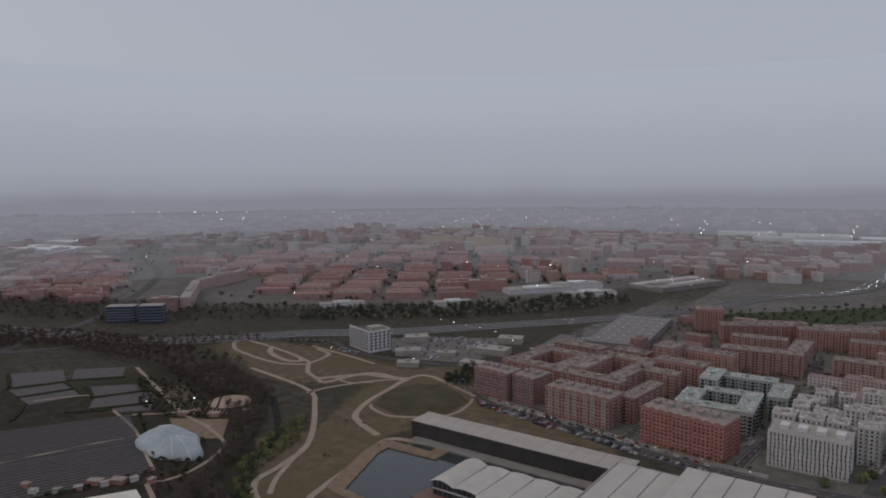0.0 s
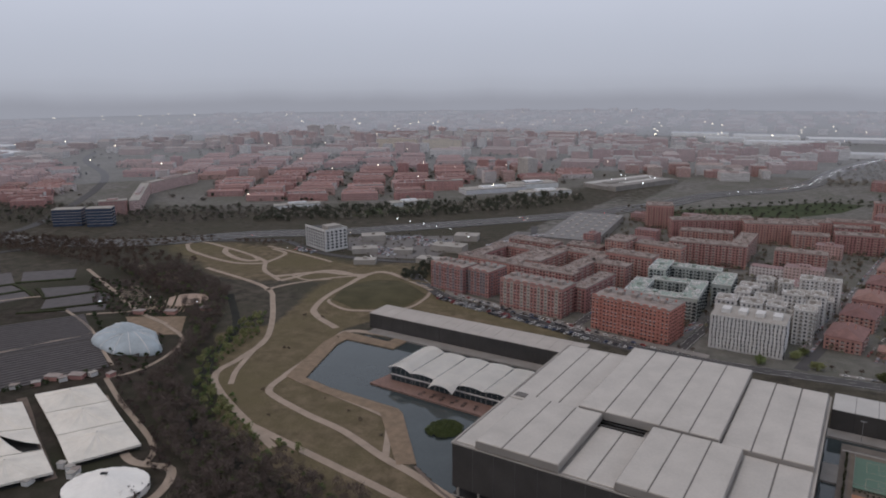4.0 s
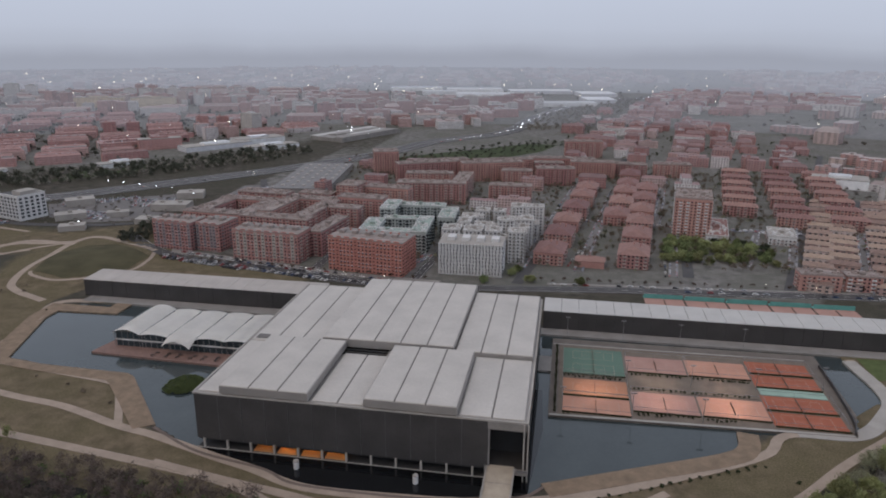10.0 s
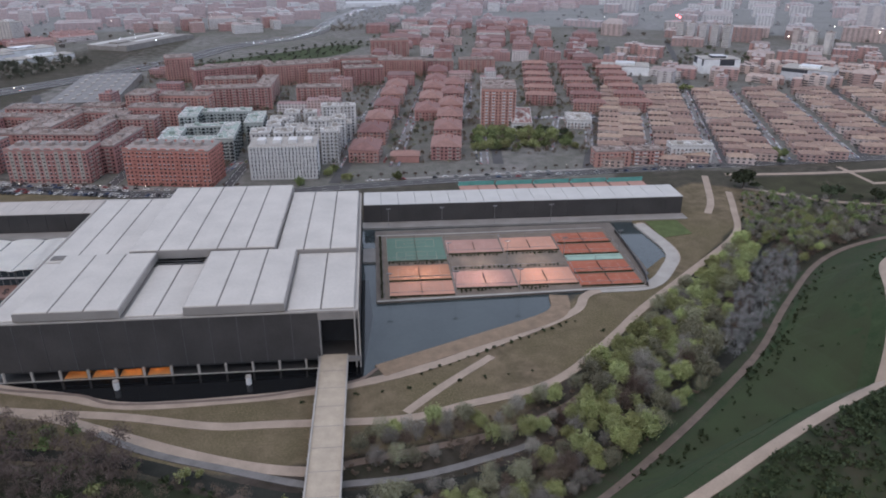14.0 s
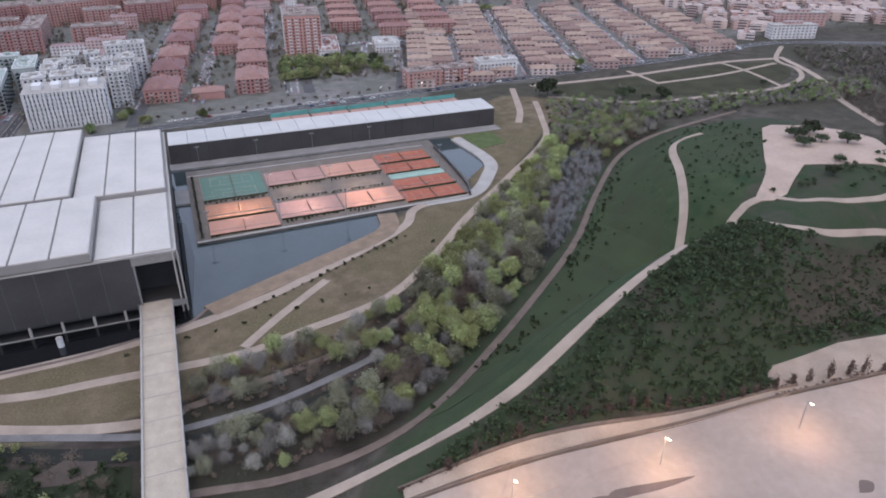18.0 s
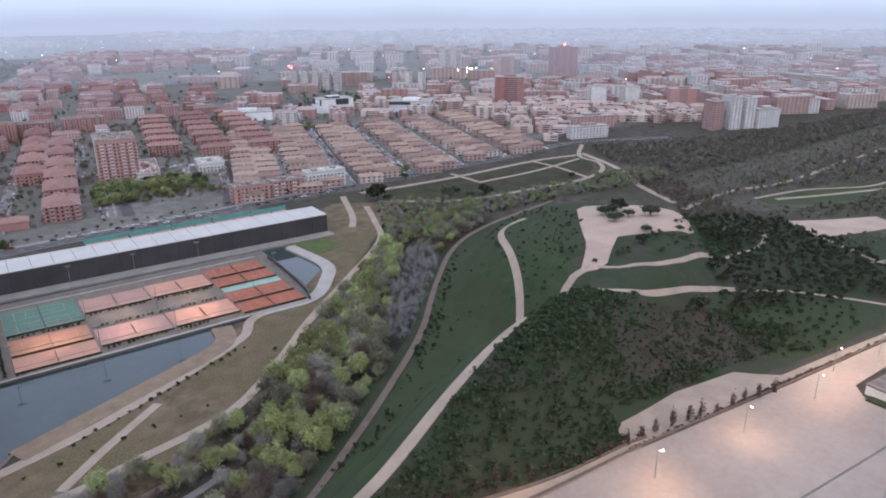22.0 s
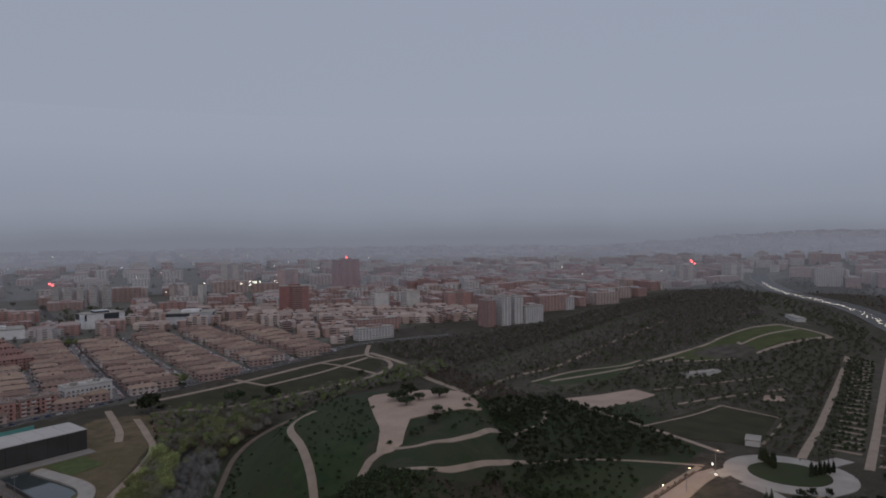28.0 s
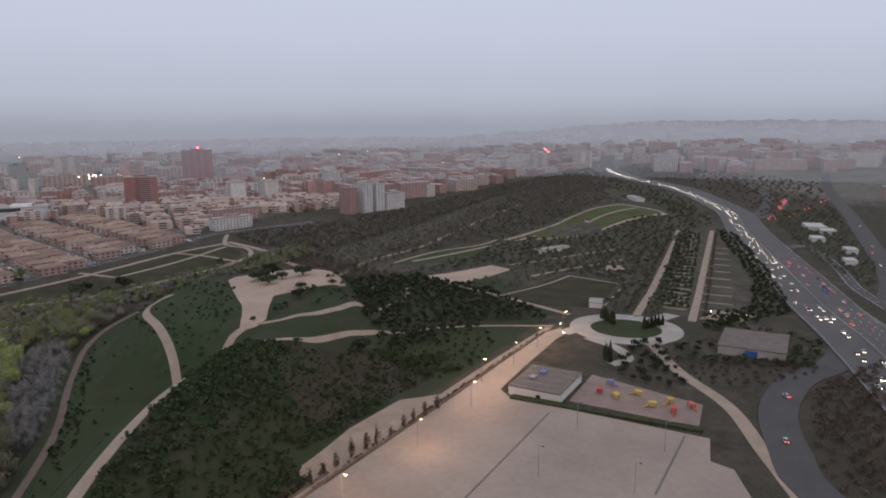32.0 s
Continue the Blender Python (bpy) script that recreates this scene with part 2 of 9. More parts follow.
def draped(pts, material, name, label, category, lift=0.2, cell=8.0, sag=1.0):
    """A surface with the outline pts that lies on the ground."""
    bm = bmesh.new()
    area = sum(a[0] * b[1] - b[0] * a[1] for a, b in zip(pts, pts[1:] + pts[:1]))
    bm.faces.new([bm.verts.new((*p, 0)) for p in (pts if area > 0 else pts[::-1])])
    bmesh.ops.triangulate(bm, faces=bm.faces)
    for axis in (0, 1):
        lo, hi = min(p[axis] for p in pts), max(p[axis] for p in pts)
        for k in range(1, int((hi - lo) / cell) + 1):
            at = [0, 0, 0]
            way = [0, 0, 0]
            at[axis], way[axis] = lo + k * cell, 1
            bmesh.ops.bisect_plane(bm, geom=bm.verts[:] + bm.edges[:] + bm.faces[:], plane_co=at, plane_no=way)
    for v in bm.verts:
        v.co.z = height(v.co.x, v.co.y) + lift
    rim = [e for e in bm.edges if e.is_boundary]
    for v in [g for g in bmesh.ops.extrude_edge_only(bm, edges=rim)["geom"] if isinstance(g, bmesh.types.BMVert)]:
        v.co.z -= sag
    return tagged(part(name, bm, material, None), label, category, "", "structure")


# ---- ground sheet ----
def spaced(lo, hi, step, far):
    """Even steps from lo to hi, then ever wider ones out to the horizon."""
    mid = list(np.arange(lo, hi + 0.1, step))
    a, b, s = [lo], [hi], step
    while a[-1] > -far or b[-1] < far:
        s *= 1.22
        if a[-1] > -far:
            a.append(a[-1] - s)
        if b[-1] < far:
            b.append(b[-1] + s)
    return np.array(a[:0:-1] + mid + b[1:])


GRASS = [(-480, 300), (-345, 250), (-160, 215), (-30, 195), (60, 215), (150, 300), (260, 420), (300, 470), (250, 500), (176, 450), (150, 370), (96, 306), (40, 268), (0, 252), (-150, 262), (-205, 276), (-240, 318), (-330, 328), (-362, 420), (-345, 480), (-190, 490), (-190, 505), (-430, 590), (-470, 520), (-420, 400)]
WOOD = [(-800, 120), (-30, 120), (110, 190), (330, 380), (330, 420), (250, 420), (140, 300), (50, 215), (-60, 195), (-300, 235), (-410, 330), (-520, 420), (-700, 460)]
HILL = [(30, 130), (200, 135), (420, 120), (520, 200), (480, 300), (330, 390), (230, 330), (140, 240), (40, 150)]
VERGE = [(-740, 530), (-640, 500), (-560, 470), (-440, 545), (-350, 590), (-345, 640), (-400, 645), (-430, 610), (-520, 600), (-620, 610), (-745, 590)]
WOOD_EAST = [(470, 90), (440, 20), (620, 0), (900, 60), (1120, 130), (1350, 250), (1560, 400), (1480, 470), (1000, 420), (760, 395), (560, 390), (500, 330), (520, 200)]
SLOPE = [(40, 146), (75, 147), (95, 149), (122, 160), (170, 184), (228, 212), (262, 236), (296, 280), (300, 340), (268, 346), (218, 300), (178, 256), (140, 221), (105, 191), (71, 164)]
CITY = [(-1250, 640), (-840, 790), (-620, 1000), (-470, 1230), (-420, 1500), (-230, 1500), (-310, 1250), (-400, 1020), (-400, 860), (-340, 640), (-330, 560), (-150, 500), (280, 530), (700, 640), (1100, 620), (1500, 520), (1720, 420), (1900, 260), (1700, 150), (1280, -60), (1200, -420), (6000, -2600), (6000, 6000), (-6000, 6000), (-6000, 700), (-2500, 500)]


def ground_sheet():
    xs, ys = spaced(-420, 420, 2.5, 5200), spaced(90, 470, 2.5, 5200)
    X, Y = np.meshgrid(xs, ys)
    Z = np.array([[height(x, y) if (-900 < x < 1500 and -300 < y < 900) or x > 1600 else 0.0 for x in xs] for y in ys])

    def mask(pts, wide):
        hit = np.zeros(X.shape, bool)
        j = len(pts) - 1
        for i in range(len(pts)):
            (a, b), (c, d) = pts[i], pts[j]
            hit ^= ((b > Y) != (d > Y)) & (X < (c - a) * (Y - b) / (d - b + 1e-9) + a)
            j = i
        m = hit.astype(float)
        for _ in range(wide):
            p = np.pad(m, 1, mode="edge")
            m = (p[:-2, 1:-1] + p[2:, 1:-1] + p[1:-1, :-2] + p[1:-1, 2:] + m) / 5
        return m, hit

    _, wet = mask(LAKE, 0)
    Z = np.where(wet, -3.0, Z)
    nx = len(xs)
    faces = [(r * nx + c, r * nx + c + 1, (r + 1) * nx + c + 1, (r + 1) * nx + c) for r in range(len(ys) - 1) for c in range(nx - 1)]
    me = bpy.data.meshes.new("ground")
    me.from_pydata(np.stack([X, Y, Z], -1).reshape(-1, 3).tolist(), [], faces)
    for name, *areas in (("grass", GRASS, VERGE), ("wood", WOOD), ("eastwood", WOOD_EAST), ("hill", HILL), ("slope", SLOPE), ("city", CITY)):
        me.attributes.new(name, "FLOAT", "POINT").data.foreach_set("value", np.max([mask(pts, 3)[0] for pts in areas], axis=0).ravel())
    me.polygons.foreach_set("use_smooth", [True] * len(faces))
    m = bpy.data.materials.new("park_and_city_ground")
    m.use_nodes = True
    n, l = m.node_tree.nodes, m.node_tree.links
    geo = n.new("ShaderNodeNewGeometry")
    noises = []
    for sc, det in ((0.012, 6), (0.09, 6), (1.1, 4)):
        t = n.new("ShaderNodeTexNoise")
        t.inputs["Scale"].default_value, t.inputs["Detail"].default_value, t.inputs["Roughness"].default_value = sc, det, 0.65
        l.new(geo.outputs["Position"], t.inputs["Vector"])
        noises.append(t.outputs[0])

    def colour(a, b, f, lo=0.38, hi=0.62):
        r, x = n.new("ShaderNodeMapRange"), n.new("ShaderNodeMix")
        r.inputs[1].default_value, r.inputs[2].default_value = lo, hi
        l.new(f, r.inputs[0])
        x.data_type = "RGBA"
        l.new(r.outputs[0], x.inputs[0])
        for k, c in ((6, a), (7, b)):
            if isinstance(c, tuple):
                x.inputs[k].default_value = (*c, 1)
            else:
                l.new(c, x.inputs[k])
        return x.outputs[2]

    def region(name, under, over):
        at, s, r, x = n.new("ShaderNodeAttribute"), n.new("ShaderNodeMath"), n.new("ShaderNodeMapRange"), n.new("ShaderNodeMix")
        at.attribute_name = name
        s.operation = "MULTIPLY_ADD"
        l.new(noises[1], s.inputs[0])
        s.inputs[1].default_value = 0.5
        l.new(at.outputs["Fac"], s.inputs[2])
        r.inputs[1].default_value, r.inputs[2].default_value = 0.6, 0.9
        l.new(s.outputs[0], r.inputs[0])
        x.data_type = "RGBA"
        l.new(r.outputs[0], x.inputs[0])
        l.new(under, x.inputs[6])
        l.new(over, x.inputs[7])
        return x.outputs[2]

    plain = colour(colour((0.045, 0.04, 0.032), (0.105, 0.09, 0.073), noises[1]), colour((0.04, 0.043, 0.028), (0.085, 0.072, 0.056), noises[2]), noises[0])
    grass = colour(colour((0.098, 0.079, 0.05), (0.195, 0.148, 0.1), noises[1]), colour((0.09, 0.082, 0.042), (0.168, 0.13, 0.08), noises[2]), noises[0])
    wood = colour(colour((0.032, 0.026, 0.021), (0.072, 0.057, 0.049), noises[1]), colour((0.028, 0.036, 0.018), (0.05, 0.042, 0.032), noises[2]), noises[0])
    # paler copy of the wood tones, with distance haze put in
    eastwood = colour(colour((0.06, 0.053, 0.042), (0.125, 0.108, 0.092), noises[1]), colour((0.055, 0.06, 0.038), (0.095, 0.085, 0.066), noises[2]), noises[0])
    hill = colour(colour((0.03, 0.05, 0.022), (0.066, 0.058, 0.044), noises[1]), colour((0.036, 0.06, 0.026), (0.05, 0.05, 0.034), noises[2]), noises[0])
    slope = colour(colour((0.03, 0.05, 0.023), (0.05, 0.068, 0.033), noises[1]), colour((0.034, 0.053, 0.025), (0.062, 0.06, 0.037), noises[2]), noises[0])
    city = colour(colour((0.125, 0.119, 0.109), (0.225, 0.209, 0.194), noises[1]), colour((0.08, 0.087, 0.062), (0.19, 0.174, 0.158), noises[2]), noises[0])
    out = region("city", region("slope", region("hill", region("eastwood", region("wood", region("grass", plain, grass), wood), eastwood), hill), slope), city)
    b = n["Principled BSDF"]
    b.inputs["Roughness"].default_value, b.inputs["Specular IOR Level"].default_value = 0.95, 0.12
    l.new(out, b.inputs["Base Color"])
    bp = n.new("ShaderNodeBump")
    bp.inputs["Strength"].default_value, bp.inputs["Distance"].default_value = 0.5, 0.4
    l.new(noises[2], bp.inputs["Height"])
    l.new(bp.outputs[0], b.inputs["Normal"])
    me.materials.append(m)
    return tagged(new("ground", me), "park soil, dry grass and city ground out to the horizon", "ground", "", "structure")


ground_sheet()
tagged(part("water", prism([(-350, 430), (-350, 320), (-190, 270), (-160, 240), (10, 240), (110, 300), (185, 325), (185, 430)], -2.2, -0.7), M_WATER, None),
       "still dark pond water round the sports hall", "water", "", "structure")
# added sheet over the pond, painting the hall's dark reflection
tagged(part("reflection_sheet", prism([(-158, 262), (-122, 246), (-103, 238), (-20, 238), (-6, 250), (-1, 309), (-3, 350), (-20, 350), (-20, 290), (-158, 290)], -2.0, -0.69), M_FACADE_REFLECTION, None),
       "dark pond sheet that paints the reflection of the hall", "water", "", "structure")
ribbon([(-191, 275), (-160, 259.5), (-123, 251.5), (-103, 243.5), (-52, 243.5), (-24, 248.5), (-7, 252.5), (2, 262)], 1.6, mat("brown_stone_edging", (0.15, 0.115, 0.1), 0.9), "pond_edge", 0.3, "brown stone edge along the pond front", 3.0, sag=2.6)
ribbon([(122, 327), (151, 329.5), (170, 350), (181, 374), (177, 418)], 8, M_CONC, "pool_paving", 0.28, "pale paving round the small pool", 3.0, sag=2.4)


def reed_bank():
    inner = [(-300, 424), (-300, 406), (-344, 404), (-344, 392), (-321, 331), (-294, 327), (-238, 325.5), (-232, 322), (-191.5, 277.5)]
    outer = [(-312, 426), (-312, 416), (-357, 416), (-356, 390), (-334, 325), (-296, 319), (-245, 315), (-241, 312), (-200, 271)]
    bm = bmesh.new()
    rows = [[bm.verts.new((*q, z)) for q, z in ((a, -2.4), (a, 0.2), ((a[0] * 0.5 + b[0] * 0.5, a[1] * 0.5 + b[1] * 0.5), 0.36), (b, 0.32), (b, -1.0))] for a, b in zip(inner, outer)]
    for r, s in zip(rows, rows[1:]):
        for k in range(4):
            bm.faces.new((r[k], r[k + 1], s[k + 1], s[k]))
    for r in (rows[0], rows[-1]):
        bm.faces.new(r)
    bmesh.ops.recalc_face_normals(bm, faces=bm.faces)
    tagged(part("reed_bank", bm, M_BANK, None), "brown bank of dry reeds along the pond", "bank", "", "structure")


reed_bank()
ribbon([(2, 258.5), (46, 279), (84, 297), (95, 307), (98, 322)], 10, M_BANK, "reed_bank", 0.3, "brown bank of dry reeds along the pond", 3.0, sag=2.5)

# ---- backdrop: distance haze and sky painted as a glowing ramp by height ----
def backdrop():
    bm = bmesh.new()
    rings = [[bm.verts.new((4850 * math.cos(a), 4850 * math.sin(a), z)) for a in np.linspace(0, 2 * math.pi, 97)[:-1]] for z in (-20, 900)]
    for k in range(96):
        bm.faces.new((rings[0][k], rings[0][(k + 1) % 96], rings[1][(k + 1) % 96], rings[1][k]))
    m = bpy.data.materials.new("painted_hazy_distance")
    m.use_nodes = True
    n, l = m.node_tree.nodes, m.node_tree.links
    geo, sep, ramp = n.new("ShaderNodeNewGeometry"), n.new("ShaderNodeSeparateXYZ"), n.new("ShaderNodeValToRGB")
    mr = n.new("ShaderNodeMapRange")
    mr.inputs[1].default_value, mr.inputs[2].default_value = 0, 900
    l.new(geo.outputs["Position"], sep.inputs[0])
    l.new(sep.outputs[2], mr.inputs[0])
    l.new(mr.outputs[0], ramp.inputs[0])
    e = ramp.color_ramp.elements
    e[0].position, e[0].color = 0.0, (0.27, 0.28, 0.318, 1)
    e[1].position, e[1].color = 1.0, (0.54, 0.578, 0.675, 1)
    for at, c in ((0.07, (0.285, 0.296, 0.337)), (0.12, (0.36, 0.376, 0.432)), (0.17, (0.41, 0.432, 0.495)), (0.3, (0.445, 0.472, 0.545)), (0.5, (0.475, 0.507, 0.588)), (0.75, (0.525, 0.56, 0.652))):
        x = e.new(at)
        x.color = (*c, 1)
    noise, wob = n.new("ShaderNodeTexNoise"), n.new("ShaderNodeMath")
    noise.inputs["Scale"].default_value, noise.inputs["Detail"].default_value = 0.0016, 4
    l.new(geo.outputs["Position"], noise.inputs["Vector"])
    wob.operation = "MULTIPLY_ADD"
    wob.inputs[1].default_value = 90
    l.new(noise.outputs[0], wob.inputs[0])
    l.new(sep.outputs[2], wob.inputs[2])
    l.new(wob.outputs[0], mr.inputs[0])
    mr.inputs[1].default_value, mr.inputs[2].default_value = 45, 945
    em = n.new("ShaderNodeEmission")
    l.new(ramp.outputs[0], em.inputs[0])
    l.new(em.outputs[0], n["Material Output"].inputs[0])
    tagged(part("backdrop", bm, m, None), "backdrop ring with painted grey haze and sky", "backdrop", "", "structure")


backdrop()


def haze_veil(far, thick):
    """Glowing see-through ring painting haze: thin near ground, thicker towards the horizon, gone above."""
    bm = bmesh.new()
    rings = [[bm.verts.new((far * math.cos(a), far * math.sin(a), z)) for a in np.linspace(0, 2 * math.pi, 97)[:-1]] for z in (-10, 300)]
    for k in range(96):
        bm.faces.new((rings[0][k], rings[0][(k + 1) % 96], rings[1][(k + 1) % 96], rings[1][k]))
    m = bpy.data.materials.new("painted_haze")
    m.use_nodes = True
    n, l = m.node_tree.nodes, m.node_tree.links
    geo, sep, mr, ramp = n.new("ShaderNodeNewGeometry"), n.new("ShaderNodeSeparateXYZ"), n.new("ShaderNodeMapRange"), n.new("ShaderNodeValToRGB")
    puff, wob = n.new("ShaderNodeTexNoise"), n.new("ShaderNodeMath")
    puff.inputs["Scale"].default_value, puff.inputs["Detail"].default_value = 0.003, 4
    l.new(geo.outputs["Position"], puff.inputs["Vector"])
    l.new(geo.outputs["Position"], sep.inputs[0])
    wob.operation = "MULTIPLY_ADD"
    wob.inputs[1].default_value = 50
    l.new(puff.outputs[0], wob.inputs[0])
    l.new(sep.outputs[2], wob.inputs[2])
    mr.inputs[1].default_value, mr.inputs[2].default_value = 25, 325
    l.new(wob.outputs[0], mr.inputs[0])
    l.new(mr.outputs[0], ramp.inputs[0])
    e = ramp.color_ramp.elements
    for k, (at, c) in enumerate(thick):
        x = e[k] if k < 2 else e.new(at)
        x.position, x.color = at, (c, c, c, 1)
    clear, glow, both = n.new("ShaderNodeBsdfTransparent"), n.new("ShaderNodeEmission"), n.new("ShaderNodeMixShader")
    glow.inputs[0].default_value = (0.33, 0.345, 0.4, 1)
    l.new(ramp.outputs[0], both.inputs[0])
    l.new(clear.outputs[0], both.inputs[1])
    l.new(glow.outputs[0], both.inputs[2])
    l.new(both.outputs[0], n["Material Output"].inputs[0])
    tagged(part("haze_ring", bm, m, None), "see-through glowing ring that paints distance haze", "backdrop", "", "structure")


# two added veils deepen the painted haze with distance
haze_veil(1600, ((0.0, 0.16), (0.52, 0.0), (0.2, 0.24), (0.34, 0.16)))
haze_veil(2650, ((0.0, 0.35), (0.72, 0.0), (0.12, 0.58), (0.28, 0.72), (0.42, 0.5), (0.56, 0.18)))

# ---- the sports hall ----
HALL = (-161.0, -7.0, 265.0, 415.0)


def roof_block(parent, x0, x1, y0, y1, z, n, low):
    """A raised or flat field of n long roof panels with dark gutters between them."""
    if z > 31:
        # dark strip paints the shade in the gap below a raised roof
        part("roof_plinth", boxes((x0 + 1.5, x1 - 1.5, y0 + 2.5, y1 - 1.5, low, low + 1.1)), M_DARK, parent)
        low += 1.0
    part("roof_edge", boxes((x0, x1, y0, y1, low, z - 0.25)), M_ROOF_EDGE, parent)
    w = (x1 - x0) / n
    for k in range(n):
        bm = boxes((x0 + k * w + 0.35, x0 + (k + 1) * w - 0.35, y0 + 0.3, y1 - 0.3, z - 0.24, z + 0.25))
        bmesh.ops.bevel(bm, geom=[e for e in bm.edges if all(v.co.z > z for v in e.verts)], offset=0.2, segments=1, affect="EDGES")
        part("roof_panel", bm, M_ROOF, parent)
    part("gutter", boxes(*[(x0 + k * w - 0.34, x0 + k * w + 0.34, y0 + 0.4, y1 - 0.4, z - 0.3, z - 0.02) for k in range(1, n)]), M_GUTTER, parent)


def sports_hall():
    hall = thing("sports_hall", "huge flat-roofed tennis hall with dark mesh walls in a pond", "sports hall")
    x0, x1, y0, y1 = HALL
    # roof deck with the open court well left out
    part("roof_deck", boxes((x0, x1, y0, 317, 26.4, 27.6), (x0, -108, 317, 334, 26.4, 27.6), (-83, x1, 317, 334, 26.4, 27.6), (x0, x1, 334, y1, 26.4, 27.6)), M_ROOF_EDGE, hall)
    roof_block(hall, x0 + 1, -119.5, 324, y1 - 1, 28.2, 3, 27.6)
    roof_block(hall, x0 + 1, -148.5, y0 + 1, 323.5, 28.2, 1, 27.6)
    roof_block(hall, -119, -48.5, 324, 420, 33, 5, 27.6)
    roof_block(hall, -148, -105.5, 264.6, 323, 32.4, 3, 27.6)
    roof_block(hall, -79.5, -37.5, 264.6, 322.5, 32.4, 3, 27.6)
    roof_block(hall, -104.5, -80, y0 + 1, 317, 28.2, 2, 27.6)
    roof_block(hall, -37, x1 - 1, y0 + 1, 325, 28.2, 2, 27.6)
    roof_block(hall, -48, x1 - 1, 326, y1 - 1, 30.2, 3, 27.6)
    part("roof_truss", boxes(*[(-108, -83, 318 + k * 3.6, 318.5 + k * 3.6, 26.2, 26.9) for k in range(5)]), M_METAL, hall)
    # walls: a front, two sides and a back of mesh panels, each its own sheet
    for k in range(12):
        a, b = x0 + k * 11.42, x0 + (k + 1) * 11.42
        part("mesh_panel", boxes((a + 0.12, b - 0.12, y0 - 0.25, y0 + 0.25, 4.2, 27.3)), M_MESH, hall)
        part("panel_post", boxes((a - 0.12, a + 0.12, y0 - 0.4, y0 + 0.2, 4.0, 27.4)), M_POST, hall)
    for x in (x0, x1):
        for k in range(15):
            a = y0 + k * 10
            part("mesh_panel", boxes((x - 0.25, x + 0.25, a + 0.35, a + 9.8, 4.2, 27.3)), M_MESH_Y, hall)
    for k in range(15):
        a = x0 + k * 10.26
        part("mesh_panel", boxes((a + 0.4, a + 10.1, y1 - 0.25, y1 + 0.25, 4.2, 27.3)), M_MESH, hall)
    for e in ((x0 - 0.5, x1 + 0.5, y0 - 0.6, y0 + 0.5, 27.3, 28.1), (x0 - 0.5, x1 + 0.5, y1 - 0.5, y1 + 0.6, 27.3, 28.1), (x0 - 0.6, x0 + 0.4, y0 + 0.5, y1 - 0.5, 27.3, 28.1), (x1 - 0.4, x1 + 0.6, y0 + 0.5, y1 - 0.5, 27.3, 28.1)):
        part("eave", boxes(e), M_CONC, hall)
    # undercroft shade is put into the near-black colour of these parts
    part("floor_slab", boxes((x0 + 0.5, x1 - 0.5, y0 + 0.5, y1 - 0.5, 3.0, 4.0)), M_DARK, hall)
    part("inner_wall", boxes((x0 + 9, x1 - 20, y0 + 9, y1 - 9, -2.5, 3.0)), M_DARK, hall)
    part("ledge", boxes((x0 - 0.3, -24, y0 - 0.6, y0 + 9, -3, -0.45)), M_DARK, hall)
    part("edge_beam", boxes((x0 - 0.3, -24, y0 - 0.9, y0 - 0.62, -1.2, -0.3)), M_CONC, hall)
    for k in range(12):
        x = x0 + 3 + k * 11.6
        part("column", boxes((x - 0.45, x + 0.45, y0 - 0.5, y0 + 0.5, -0.45, 4.15)), M_CONC, hall)
    for k in range(12):
        part("column", boxes((x1 - 1.6, x1 - 0.7, y0 + 6 + k * 12, y0 + 7 + k * 12, -3, 3.2)), M_CONC, hall)
    # four lamplit bays under the hall
    for k in range(4):
        x = x0 + 3 + (k + 2) * 11.6
        part("bay_floor", boxes((x + 1, x + 10.6, y0 + 0.2, y0 + 6, -0.44, -0.2)), M_AMBER, hall, "floor with orange lamplight put into its colour")
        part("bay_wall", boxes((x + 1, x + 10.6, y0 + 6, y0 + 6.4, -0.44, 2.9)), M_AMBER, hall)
    part("roof_hatch", boxes((-158, -151.5, 326.5, 331.5, 28.4, 28.8)), M_GUTTER, hall)
    # entrance portal
    part("portal_slab", boxes((-24, x1, y0 - 0.3, y0 + 14, 23.5, 27.3)), M_CONC2, hall)
    # shade inside the portal is put into dark wall and floor colours
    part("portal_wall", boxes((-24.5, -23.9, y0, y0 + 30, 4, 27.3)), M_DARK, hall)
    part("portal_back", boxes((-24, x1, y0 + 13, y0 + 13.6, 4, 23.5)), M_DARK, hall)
    for x in (-23.4, -8.1):
        part("portal_post", boxes((x - 0.4, x + 0.4, y0 - 0.2, y0 + 0.8, 4.0, 23.5)), M_METAL, hall)
    part("portal_floor", boxes((-24, x1, y0 - 0.2, y0 + 13, 4.0, 5.0)), M_MESH, hall)
    part("landing", boxes((-25, x1 + 1, y0 - 3.0, y0 - 0.3, 3.6, 5.1)), M_CONC2, hall)
    part("landing_rail", boxes((-25, -24.8, y0 - 3, y0 - 0.3, 5.1, 6.2)), M_METAL, hall)
    part("landing_rail", boxes((x1 - 4, x1 + 1, y0 - 3.0, y0 - 2.8, 5.1, 6.2)), M_METAL, hall)
    for x in (x1 - 1.2, x1 + 0.6):
        part("portal_mast", boxes((x - 0.3, x + 0.3, y0 - 1.2, y0 - 0.6, -2.5, 27.3)), M_CONC, hall)
    return hall


# the orange of the bay lamps is put into this base colour too
M_AMBER = mat("lamplight_amber_plaster", (0.5, 0.26, 0.1), 0.8)
M_POST = mat("dull_panel_post", (0.12, 0.12, 0.125), 0.6, 0.3)
sports_hall()


